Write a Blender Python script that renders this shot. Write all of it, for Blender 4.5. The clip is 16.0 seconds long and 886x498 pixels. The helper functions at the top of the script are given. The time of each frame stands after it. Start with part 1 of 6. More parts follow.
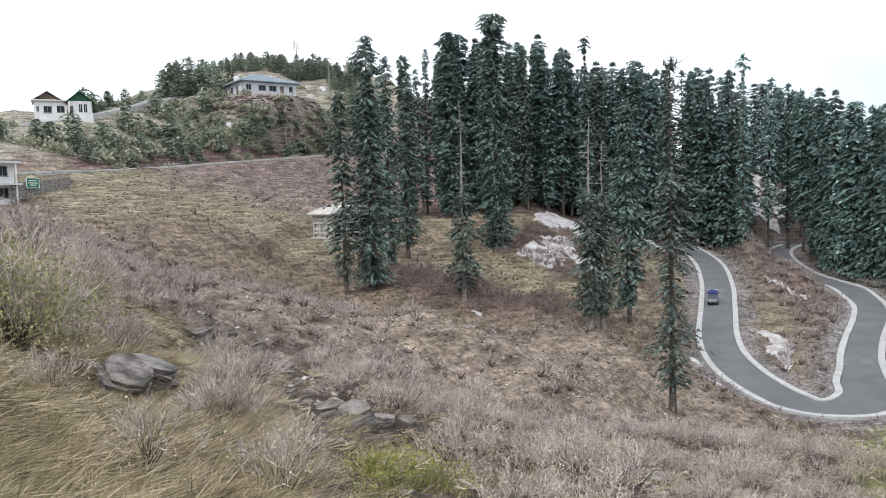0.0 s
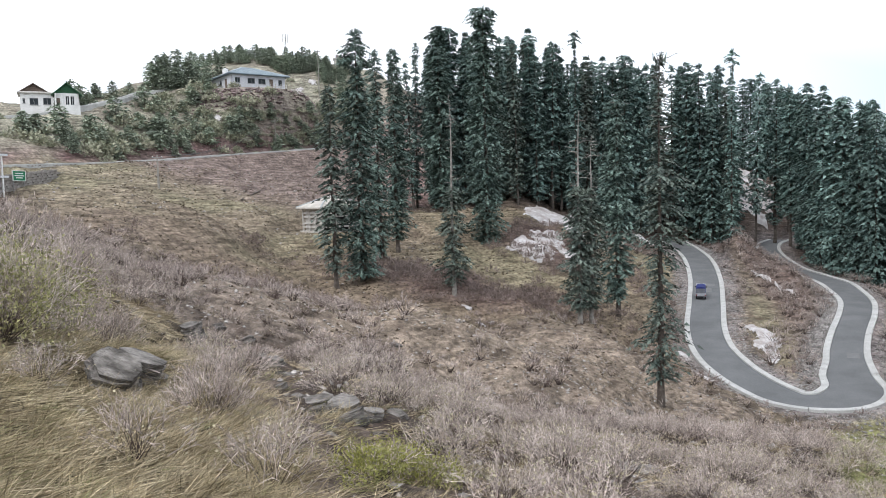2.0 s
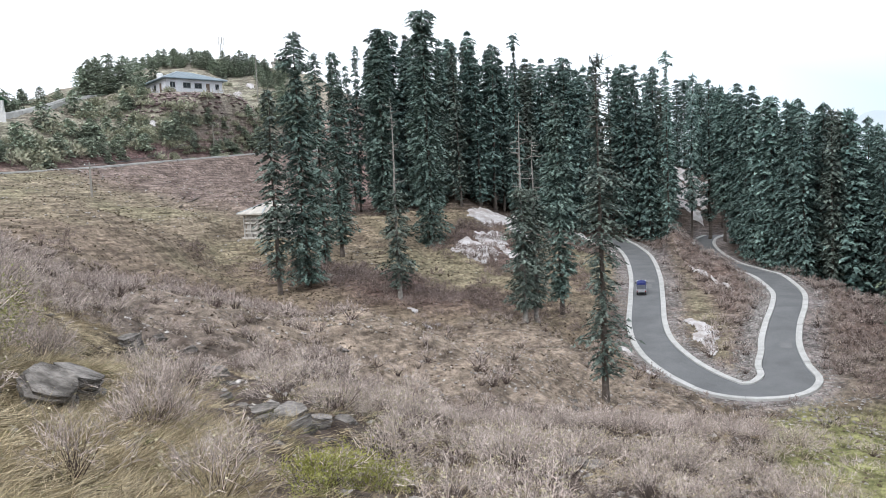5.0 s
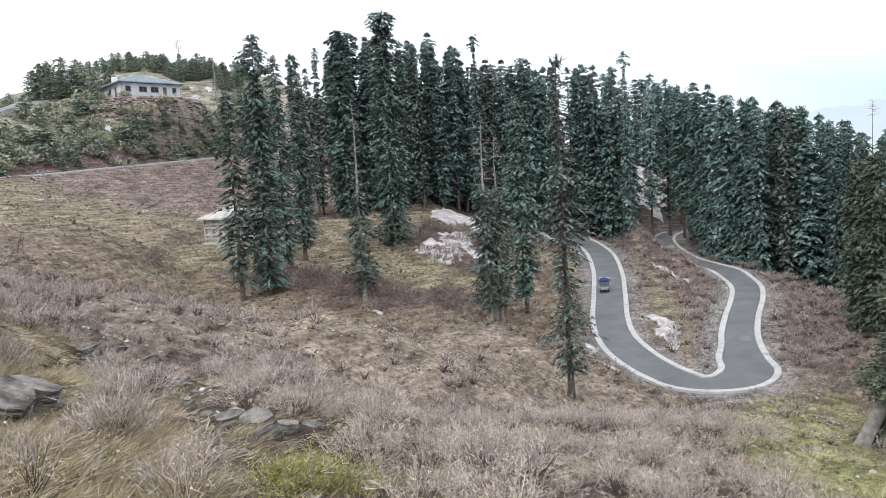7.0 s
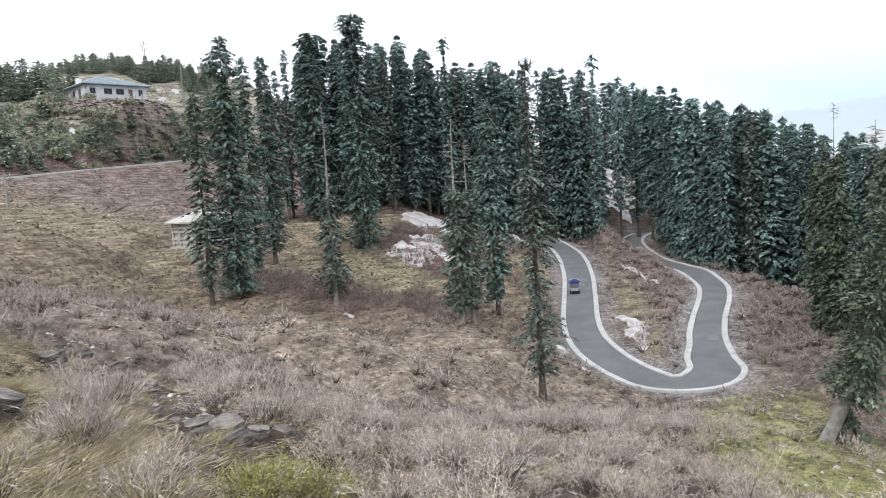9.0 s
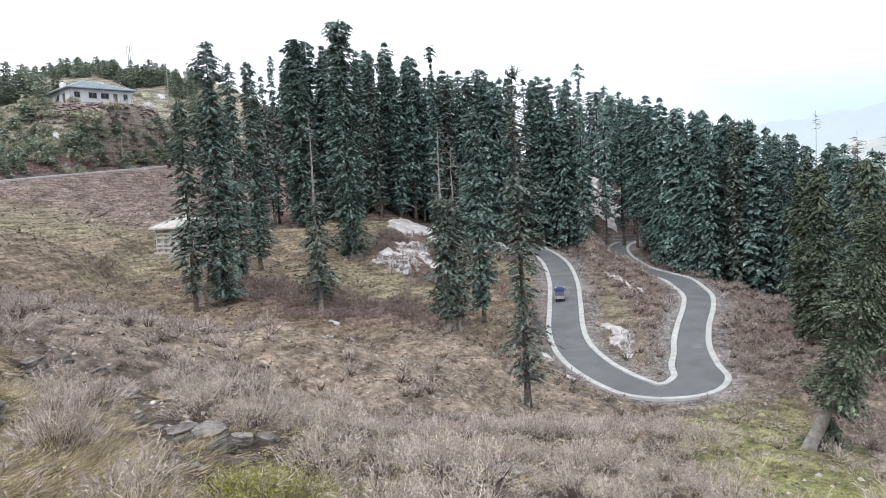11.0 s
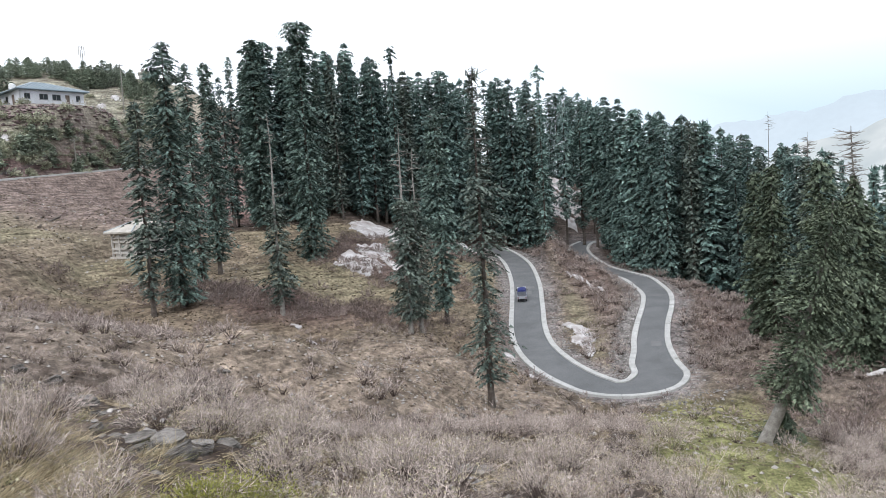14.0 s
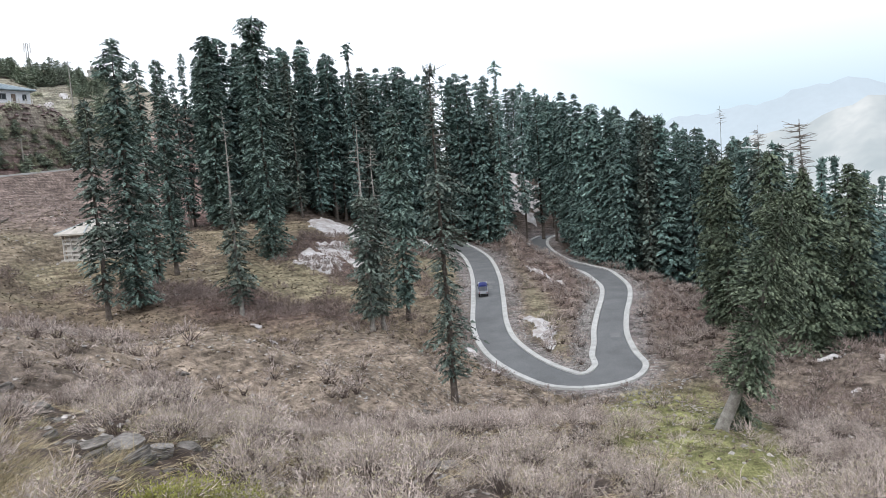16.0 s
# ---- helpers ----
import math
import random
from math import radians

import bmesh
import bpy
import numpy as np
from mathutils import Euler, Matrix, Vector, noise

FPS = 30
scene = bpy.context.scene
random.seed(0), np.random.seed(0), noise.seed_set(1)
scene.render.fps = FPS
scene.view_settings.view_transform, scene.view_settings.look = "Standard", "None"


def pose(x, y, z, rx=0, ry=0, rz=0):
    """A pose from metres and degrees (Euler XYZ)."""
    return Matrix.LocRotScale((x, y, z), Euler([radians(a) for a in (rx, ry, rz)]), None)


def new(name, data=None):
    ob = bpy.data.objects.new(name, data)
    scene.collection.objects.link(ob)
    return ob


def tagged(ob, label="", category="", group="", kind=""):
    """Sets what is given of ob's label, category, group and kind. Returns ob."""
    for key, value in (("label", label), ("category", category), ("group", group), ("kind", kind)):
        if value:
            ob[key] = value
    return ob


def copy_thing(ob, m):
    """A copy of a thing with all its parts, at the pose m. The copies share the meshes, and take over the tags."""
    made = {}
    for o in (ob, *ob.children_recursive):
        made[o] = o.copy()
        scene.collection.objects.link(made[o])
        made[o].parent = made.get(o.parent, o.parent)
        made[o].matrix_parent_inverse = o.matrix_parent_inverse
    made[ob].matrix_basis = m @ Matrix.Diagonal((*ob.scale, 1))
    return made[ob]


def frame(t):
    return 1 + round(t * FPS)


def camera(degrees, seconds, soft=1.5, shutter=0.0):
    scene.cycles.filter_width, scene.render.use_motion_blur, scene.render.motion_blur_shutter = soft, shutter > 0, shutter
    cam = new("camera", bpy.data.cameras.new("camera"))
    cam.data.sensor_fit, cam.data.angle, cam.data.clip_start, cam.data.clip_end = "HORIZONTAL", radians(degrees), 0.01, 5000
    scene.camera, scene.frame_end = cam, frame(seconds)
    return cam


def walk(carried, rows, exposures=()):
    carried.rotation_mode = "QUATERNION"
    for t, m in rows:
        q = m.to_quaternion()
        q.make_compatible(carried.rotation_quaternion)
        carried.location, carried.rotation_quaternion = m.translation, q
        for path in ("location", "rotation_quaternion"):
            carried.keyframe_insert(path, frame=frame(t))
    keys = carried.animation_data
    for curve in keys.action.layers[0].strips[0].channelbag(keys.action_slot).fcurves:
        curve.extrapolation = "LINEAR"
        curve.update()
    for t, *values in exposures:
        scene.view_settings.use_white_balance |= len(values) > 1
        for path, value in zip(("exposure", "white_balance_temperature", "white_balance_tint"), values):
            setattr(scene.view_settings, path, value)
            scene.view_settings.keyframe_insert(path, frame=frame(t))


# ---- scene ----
# Camera: one standing place on the hillside, turned to the right by hand
cam = camera(62.0, 16.0, soft=0.75)
EYE = 1.6
ROWS = [
    (0.0, -0.12, -4.00, 1.75), (0.5, 0.79, -4.19, 1.63), (1.0, 0.49, -4.38, 1.62), (1.5, -0.23, -4.48, 1.69),
    (2.0, -0.91, -4.48, 1.59), (2.5, -1.66, -4.56, 1.75), (3.0, -2.23, -4.67, 2.14), (3.5, -3.33, -4.80, 2.49),
    (4.0, -4.35, -4.66, 2.69), (4.5, -4.80, -4.60, 2.79), (5.0, -5.30, -4.44, 2.66), (7.5, -8.79, -4.53, 3.76),
    (8.0, -9.29, -4.56, 3.77), (8.5, -9.78, -4.63, 3.74), (9.0, -10.43, -4.43, 3.74), (11.5, -11.83, -3.91, 3.27),
    (12.0, -12.37, -3.90, 3.28), (12.5, -12.85, -3.89, 3.33), (13.0, -13.08, -3.81, 3.47), (13.5, -13.82, -3.84, 3.58),
    (14.0, -14.47, -4.01, 3.73), (14.5, -14.93, -4.04, 3.80), (15.0, -15.76, -4.27, 3.98), (15.5, -16.63, -4.25, 4.29),
    (16.0, -17.61, -4.53, 4.49),
]
GAIN = [(0.0, 0.04), (2.0, 0.03), (3.0, 0.02), (4.0, 0.12), (5.0, 0.14), (9.0, 0.14), (12.0, 0.15), (13.0, 0.12), (14.0, 0.04), (14.5, 0.03), (15.0, -0.03), (16.0, -0.03)]
walk(cam, [(t, pose(0, 0, EYE, 90 + pitch, roll, yaw)) for t, yaw, pitch, roll in ROWS], [(t, stops, 6380, 10) for t, stops in GAIN])

# World: a bright overcast sky, a little blue low down over the valley in the east
world = bpy.data.worlds.new("overcast_sky")
scene.world = world
world.use_nodes = True
wn, wl = world.node_tree.nodes, world.node_tree.links
wn.clear()
w_out, w_bg = wn.new("ShaderNodeOutputWorld"), wn.new("ShaderNodeBackground")
w_sky = wn.new("ShaderNodeTexSky")
w_sky.sky_type, w_sky.sun_disc = "NISHITA", False
w_sky.sun_elevation, w_sky.sun_rotation = radians(48), radians(-140)
w_sky.dust_density, w_sky.air_density, w_sky.altitude = 4.0, 1.0, 2500
w_dim = wn.new("ShaderNodeVectorMath")
w_dim.operation = "SCALE"
w_dim.inputs["Scale"].default_value = 0.12
wl.new(w_sky.outputs[0], w_dim.inputs[0])
w_geo, w_sep = wn.new("ShaderNodeTexCoord"), wn.new("ShaderNodeSeparateXYZ")
wl.new(w_geo.outputs["Generated"], w_sep.inputs[0])
w_up = wn.new("ShaderNodeMapRange")
w_up.interpolation_type = "SMOOTHSTEP"
w_up.inputs["From Min"].default_value, w_up.inputs["From Max"].default_value = 0.03, 0.27
wl.new(w_sep.outputs["Z"], w_up.inputs["Value"])
w_east = wn.new("ShaderNodeMapRange")
w_east.interpolation_type = "SMOOTHSTEP"
w_east.inputs["From Min"].default_value, w_east.inputs["From Max"].default_value = 0.75, 0.15
wl.new(w_sep.outputs["X"], w_east.inputs["Value"])
w_max = wn.new("ShaderNodeMath")
w_max.operation = "MAXIMUM"
wl.new(w_up.outputs[0], w_max.inputs[0])
wl.new(w_east.outputs[0], w_max.inputs[1])
w_cloud = wn.new("ShaderNodeMix")
w_cloud.data_type = "RGBA"
w_cloud.inputs[6].default_value = (0.66, 0.83, 0.93, 1)
w_cloud.inputs[7].default_value = (1.42, 1.47, 1.56, 1)
wl.new(w_max.outputs[0], w_cloud.inputs[0])
w_mix = wn.new("ShaderNodeMix")
w_mix.data_type = "RGBA"
w_mix.inputs[0].default_value = 0.92
wl.new(w_dim.outputs[0], w_mix.inputs[6])
wl.new(w_cloud.outputs[2], w_mix.inputs[7])
wl.new(w_mix.outputs[2], w_bg.inputs[0])
w_bg.inputs[1].default_value = 1.0
wl.new(w_bg.outputs[0], w_out.inputs[0])

sun = new("sun", bpy.data.lights.new("sun", "SUN"))
sun.data.energy, sun.data.angle, sun.data.color = 1.5, radians(30), (1.0, 0.97, 0.93)
sun.matrix_world = pose(0, 0, 60, 42, 0, -40)


# ---- materials ----
def material(name, base, second=None, scale=6.0, rough=0.9, fine=60.0, bump=0.3, metal=0.0, contrast=(0.35, 0.65), island=0.0, depth=0.02, each=0.0, squash=None):
    """A surface of two colours mixed by a coarse noise, grained by a fine one, with relief."""
    m = bpy.data.materials.new(name)
    m.use_nodes = True
    n, l = m.node_tree.nodes, m.node_tree.links
    b = n["Principled BSDF"]
    b.inputs["Roughness"].default_value, b.inputs["Metallic"].default_value = rough, metal
    b.inputs["Specular IOR Level"].default_value = 0.25
    second = second or tuple(c * 0.7 for c in base)
    tex = n.new("ShaderNodeTexCoord")
    big, small = n.new("ShaderNodeTexNoise"), n.new("ShaderNodeTexNoise")
    big.inputs["Scale"].default_value, small.inputs["Scale"].default_value = scale, fine
    big.inputs["Detail"].default_value, small.inputs["Detail"].default_value = 5.0, 3.0
    place = tex.outputs["Object"]
    if squash:
        layers = n.new("ShaderNodeVectorMath")
        layers.operation = "MULTIPLY"
        layers.inputs[1].default_value = squash
        l.new(place, layers.inputs[0])
        place = layers.outputs[0]
    for t in (big, small):
        l.new(place, t.inputs["Vector"])
    rng = n.new("ShaderNodeMapRange")
    rng.inputs["From Min"].default_value, rng.inputs["From Max"].default_value = contrast
    l.new(big.outputs[0], rng.inputs["Value"])
    mix = n.new("ShaderNodeMix")
    mix.data_type = "RGBA"
    mix.inputs[6].default_value, mix.inputs[7].default_value = (*base, 1), (*second, 1)
    l.new(rng.outputs[0], mix.inputs[0])
    grain = n.new("ShaderNodeMapRange")
    grain.inputs["From Min"].default_value, grain.inputs["From Max"].default_value = 0.3, 0.7
    grain.inputs["To Min"].default_value, grain.inputs["To Max"].default_value = 0.78, 1.2
    l.new(small.outputs[0], grain.inputs["Value"])
    mul = n.new("ShaderNodeVectorMath")
    mul.operation = "SCALE"
    l.new(mix.outputs[2], mul.inputs[0])
    l.new(grain.outputs[0], mul.inputs["Scale"])
    last = mul.outputs[0]
    if island:
        geo, spread = n.new("ShaderNodeNewGeometry"), n.new("ShaderNodeMapRange")
        spread.inputs["To Min"].default_value, spread.inputs["To Max"].default_value = 1 - island, 1 + island
        l.new(geo.outputs["Random Per Island"], spread.inputs["Value"])
        again = n.new("ShaderNodeVectorMath")
        again.operation = "SCALE"
        l.new(last, again.inputs[0])
        l.new(spread.outputs[0], again.inputs["Scale"])
        last = again.outputs[0]
    if each:
        info, vary = n.new("ShaderNodeObjectInfo"), n.new("ShaderNodeMapRange")
        vary.inputs["To Min"].default_value, vary.inputs["To Max"].default_value = 1 - each, 1 + each
        l.new(info.outputs["Random"], vary.inputs["Value"])
        once = n.new("ShaderNodeVectorMath")
        once.operation = "SCALE"
        l.new(last, once.inputs[0])
        l.new(vary.outputs[0], once.inputs["Scale"])
        last = once.outputs[0]
    l.new(last, b.inputs["Base Color"])
    if bump:
        bm_ = n.new("ShaderNodeBump")
        bm_.inputs["Strength"].default_value, bm_.inputs["Distance"].default_value = bump, depth
        l.new(small.outputs[0], bm_.inputs["Height"])
        l.new(bm_.outputs[0], b.inputs["Normal"])
    return m


def ground_material():
    """The hillside: cover colours from the sheet's 'cover' layer, broken up by noise at three sizes, with relief."""
    m = bpy.data.materials.new("hillside_ground")
    m.use_nodes = True
    n, l = m.node_tree.nodes, m.node_tree.links
    b = n["Principled BSDF"]
    b.inputs["Roughness"].default_value, b.inputs["Specular IOR Level"].default_value = 0.95, 0.1
    tex, att = n.new("ShaderNodeTexCoord"), n.new("ShaderNodeVertexColor")
    att.layer_name = "cover"
    last = att.outputs[0]
    heights = []
    for scale, detail, low, high in ((0.35, 4, 0.78, 1.25), (2.2, 5, 0.5, 1.5), (13.0, 4, 0.55, 1.45)):
        t, r, mul = n.new("ShaderNodeTexNoise"), n.new("ShaderNodeMapRange"), n.new("ShaderNodeVectorMath")
        t.inputs["Scale"].default_value, t.inputs["Detail"].default_value = scale, detail
        l.new(tex.outputs["Object"], t.inputs["Vector"])
        r.inputs["From Min"].default_value, r.inputs["From Max"].default_value = 0.3, 0.7
        r.inputs["To Min"].default_value, r.inputs["To Max"].default_value = low, high
        l.new(t.outputs[0], r.inputs["Value"])
        mul.operation = "SCALE"
        l.new(last, mul.inputs[0])
        l.new(r.outputs[0], mul.inputs["Scale"])
        last = mul.outputs[0]
        heights.append(t)
    # narrow terraces trodden along the contours
    squash, ledge, lr, lm = n.new("ShaderNodeVectorMath"), n.new("ShaderNodeTexNoise"), n.new("ShaderNodeMapRange"), n.new("ShaderNodeVectorMath")
    squash.operation = "MULTIPLY"
    squash.inputs[1].default_value = (0.28, 0.28, 3.4)
    l.new(tex.outputs["Object"], squash.inputs[0])
    l.new(squash.outputs[0], ledge.inputs["Vector"])
    ledge.inputs["Scale"].default_value, ledge.inputs["Detail"].default_value = 1.0, 5
    lr.inputs["From Min"].default_value, lr.inputs["From Max"].default_value = 0.32, 0.62
    lr.inputs["To Min"].default_value, lr.inputs["To Max"].default_value = 0.5, 1.3
    l.new(ledge.outputs[0], lr.inputs["Value"])
    lm.operation = "SCALE"
    l.new(last, lm.inputs[0])
    l.new(lr.outputs[0], lm.inputs["Scale"])
    last = lm.outputs[0]
    warm, wmix = n.new("ShaderNodeTexNoise"), n.new("ShaderNodeMix")
    warm.inputs["Scale"].default_value, warm.inputs["Detail"].default_value = 0.9, 6
    l.new(tex.outputs["Object"], warm.inputs["Vector"])
    wr = n.new("ShaderNodeMapRange")
    wr.inputs["From Min"].default_value, wr.inputs["From Max"].default_value = 0.52, 0.72
    wr.inputs["To Max"].default_value = 0.6
    l.new(warm.outputs[0], wr.inputs["Value"])
    wmix.data_type = "RGBA"
    wmix.inputs[7].default_value = (0.10, 0.07, 0.056, 1)
    l.new(wr.outputs[0], wmix.inputs[0])
    l.new(last, wmix.inputs[6])
    l.new(wmix.outputs[2], b.inputs["Base Color"])
    b1, b2 = n.new("ShaderNodeBump"), n.new("ShaderNodeBump")
    b1.inputs["Strength"].default_value, b1.inputs["Distance"].default_value = 0.7, 0.25
    b2.inputs["Strength"].default_value, b2.inputs["Distance"].default_value = 0.7, 0.05
    l.new(heights[1].outputs[0], b1.inputs["Height"])
    l.new(heights[2].outputs[0], b2.inputs["Height"])
    l.new(b1.outputs[0], b2.inputs["Normal"])
    l.new(b2.outputs[0], b.inputs["Normal"])
    return m


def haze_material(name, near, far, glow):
    """Distant mountain slopes, with the bright haze painted on as an even glow."""
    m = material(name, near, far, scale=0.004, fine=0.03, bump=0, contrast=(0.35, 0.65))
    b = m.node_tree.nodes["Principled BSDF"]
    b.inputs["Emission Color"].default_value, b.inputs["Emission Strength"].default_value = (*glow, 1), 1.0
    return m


M_GROUND = ground_material()
M_NEEDLE = material("fir_needles", (0.094, 0.156, 0.144), (0.210, 0.296, 0.263), 0.6, 0.7, 9, 0, island=0.6, each=0.28)
M_NEEDLE_FRONT = material("dark_fir_needles", (0.074, 0.120, 0.105), (0.192, 0.264, 0.224), 0.9, 0.7, 9, 0, island=0.65, each=0.12)
M_NEEDLE_GREY = material("greyish_fir_needles", (0.082, 0.110, 0.096), (0.175, 0.212, 0.178), 0.6, 0.7, 9, 0, island=0.6, each=0.1)
M_NEEDLE_OLIVE = material("olive_fir_needles", (0.058, 0.082, 0.056), (0.162, 0.196, 0.132), 0.6, 0.7, 9, 0, island=0.6, each=0.1)
M_NEEDLE_YOUNG = material("young_fir_needles", (0.20, 0.245, 0.19), (0.37, 0.42, 0.325), 0.8, 0.75, 9, 0, island=0.5, each=0.25)
M_BARK = material("fir_bark", (0.08, 0.067, 0.058), (0.16, 0.138, 0.122), 2.5, 0.95, 14, 0.6, depth=0.06)
M_DEADWOOD = material("weathered_dead_wood", (0.36, 0.345, 0.32), (0.20, 0.185, 0.17), 3, 0.95, 20, 0.3)
M_TWIG = material("bare_twigs", (0.55, 0.475, 0.44), (0.24, 0.195, 0.175), 0.6, 0.9, 7, 0, island=0.5)
M_TWIG_DARK = material("dark_red_brown_twigs", (0.17, 0.134, 0.119), (0.33, 0.268, 0.245), 0.6, 0.9, 7, 0, island=0.4)
M_TWIG_NEAR = material("fine_grey_brown_twigs", (0.64, 0.555, 0.51), (0.26, 0.21, 0.187), 0.8, 0.9, 7, 0, island=0.55)
# brown stems, coloured darker to paint the shade inside the shrubs
M_STEM = material("shade_brown_stems", (0.06, 0.045, 0.04), (0.11, 0.083, 0.074), 0.6, 0.9, 7, 0, island=0.4)
M_BUD = material("cream_buds", (0.46, 0.42, 0.30), (0.36, 0.32, 0.22), 3, 0.8, 20, 0, island=0.25)
M_STRAW = material("dry_straw_grass", (0.56, 0.475, 0.335), (0.27, 0.215, 0.135), 0.7, 0.9, 6, 0, island=0.6)
M_STRAW_DARK = material("olive_brown_dead_grass", (0.46, 0.385, 0.25), (0.20, 0.162, 0.095), 0.9, 0.9, 6, 0, island=0.65)
M_MEADOW = material("short_meadow_straw", (0.37, 0.32, 0.235), (0.215, 0.18, 0.13), 0.5, 0.9, 6, 0, island=0.6)
M_GRASS = material("green_tinged_grass", (0.195, 0.205, 0.09), (0.275, 0.265, 0.13), 0.7, 0.9, 6, 0, island=0.4)
M_WILLOW = material("fresh_olive_willow_leaves", (0.25, 0.26, 0.11), (0.37, 0.345, 0.17), 0.9, 0.85, 8, 0, island=0.45)
M_LIME = material("yellow_green_spring_leaves", (0.33, 0.33, 0.09), (0.25, 0.25, 0.09), 2, 0.7, 12, 0, island=0.35)
M_CLOD = material("brown_earth_clods", (0.15, 0.115, 0.085), (0.09, 0.068, 0.052), 1.0, 0.95, 14, 0.3, island=0.5)
M_TUSSOCK = material("brown_tussock_grass", (0.125, 0.098, 0.066), (0.07, 0.052, 0.036), 0.7, 0.95, 6, 0, island=0.5)
M_BUSH = material("grey_green_bush_leaves", (0.27, 0.29, 0.205), (0.38, 0.37, 0.28), 0.8, 0.8, 9, 0, island=0.45)
M_ROCK = material("grey_slate_rock", (0.27, 0.25, 0.232), (0.085, 0.077, 0.07), 1.8, 0.8, 9, 1.0, contrast=(0.4, 0.6), depth=0.1, squash=(1.0, 1.6, 5.0))
M_STONE = material("pale_scree_stone", (0.42, 0.395, 0.375), (0.25, 0.228, 0.212), 1.3, 0.9, 12, 0.4, island=0.45)
M_RUBBLE = material("grey_road_rubble", (0.30, 0.285, 0.275), (0.17, 0.16, 0.15), 1.3, 0.95, 12, 0.4, island=0.5)
M_SPOIL = material("dark_reddish_spoil", (0.26, 0.20, 0.195), (0.115, 0.083, 0.082), 0.9, 0.95, 10, 0.4, island=0.5)
M_ASPHALT = material("dusty_grey_asphalt", (0.168, 0.173, 0.178), (0.132, 0.136, 0.140), 0.35, 0.9, 30, 0.25, island=0.0)
M_PATCH = material("paler_repaired_asphalt", (0.20, 0.203, 0.206), (0.165, 0.168, 0.17), 0.8, 0.9, 30, 0.2)
M_KERB = material("pale_concrete_kerb", (0.52, 0.52, 0.51), (0.41, 0.41, 0.40), 0.9, 0.85, 20, 0.3)
M_SNOW = material("dirty_old_snow", (0.60, 0.585, 0.59), (0.36, 0.325, 0.31), 0.7, 0.7, 6, 0.5, depth=0.06)
M_DIRT = material("reddish_bare_earth", (0.17, 0.115, 0.095), (0.115, 0.08, 0.068), 0.6, 0.95, 8, 0.6, depth=0.1)
M_WHITE = material("weathered_white_plaster", (0.80, 0.80, 0.79), (0.70, 0.69, 0.68), 0.6, 0.8, 10, 0.1)
M_PLASTER = material("pale_grey_plaster", (0.66, 0.67, 0.71), (0.56, 0.57, 0.60), 0.5, 0.85, 8, 0.1)
M_ROOF_BLUE = material("blue_grey_metal_roof", (0.20, 0.255, 0.29), (0.16, 0.21, 0.245), 0.6, 0.5, 6, 0.1, metal=0.1)
M_ROOF_LIGHT = material("pale_ridge_metal", (0.42, 0.47, 0.50), (0.33, 0.38, 0.41), 1, 0.5, 6, 0.1)
M_ROOF_GREEN = material("dark_green_metal_roof", (0.03, 0.12, 0.055), (0.025, 0.085, 0.045), 0.8, 0.55, 8, 0.1)
M_ROOF_BROWN = material("faded_brown_roof", (0.14, 0.105, 0.085), (0.19, 0.15, 0.125), 0.8, 0.8, 8, 0.2)
M_ROOF_TAN = material("weathered_pale_sheet_roof", (0.55, 0.525, 0.48), (0.42, 0.39, 0.35), 1.0, 0.7, 9, 0.2)
M_TIMBER = material("whitewashed_timber", (0.56, 0.54, 0.51), (0.42, 0.40, 0.37), 1.5, 0.85, 14, 0.2)
M_DARK = material("dark_interior", (0.022, 0.022, 0.025), (0.03, 0.03, 0.03), 2, 0.7, 10, 0)
M_GLASS = material("dark_window_glass", (0.03, 0.036, 0.042), (0.022, 0.027, 0.03), 2, 0.08, 10, 0)
M_FRAME = material("grey_window_frame", (0.3, 0.3, 0.3), (0.22, 0.22, 0.22), 3, 0.6, 10, 0)
M_POLE = material("grey_concrete_pole", (0.33, 0.31, 0.28), (0.25, 0.235, 0.21), 2, 0.9, 20, 0.1)
M_WIRE = material("dark_cable", (0.05, 0.05, 0.05), (0.04, 0.04, 0.04), 2, 0.6, 10, 0)
M_SIGN = material("green_sign_paint", (0.02, 0.22, 0.11), (0.018, 0.16, 0.085), 1.5, 0.6, 12, 0)
M_TARP = material("blue_tarpaulin", (0.032, 0.045, 0.19), (0.022, 0.03, 0.12), 1.5, 0.6, 20, 0.3)
M_FLAP = material("grey_canvas_flap", (0.20, 0.21, 0.24), (0.13, 0.14, 0.16), 2, 0.8, 20, 0.2)
M_CAR = material("silver_white_car_paint", (0.42, 0.44, 0.48), (0.36, 0.38, 0.42), 2, 0.35, 10, 0)
M_TYRE = material("black_rubber", (0.018, 0.018, 0.018), (0.03, 0.03, 0.03), 4, 0.9, 30, 0)
M_RIM = material("steel_rim", (0.35, 0.35, 0.36), (0.25, 0.25, 0.26), 4, 0.4, 20, 0, metal=0.6)
M_LAMP_RED = material("red_tail_lamp", (0.25, 0.02, 0.02), (0.18, 0.015, 0.015), 4, 0.3, 20, 0)
M_LAMP_CLEAR = material("clear_headlamp", (0.6, 0.6, 0.58), (0.5, 0.5, 0.48), 4, 0.2, 20, 0)
# the glow colours stand in for haze over the far slopes
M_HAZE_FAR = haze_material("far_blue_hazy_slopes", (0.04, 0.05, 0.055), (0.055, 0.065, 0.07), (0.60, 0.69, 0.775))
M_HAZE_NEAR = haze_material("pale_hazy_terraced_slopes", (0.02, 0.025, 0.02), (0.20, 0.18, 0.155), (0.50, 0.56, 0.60))

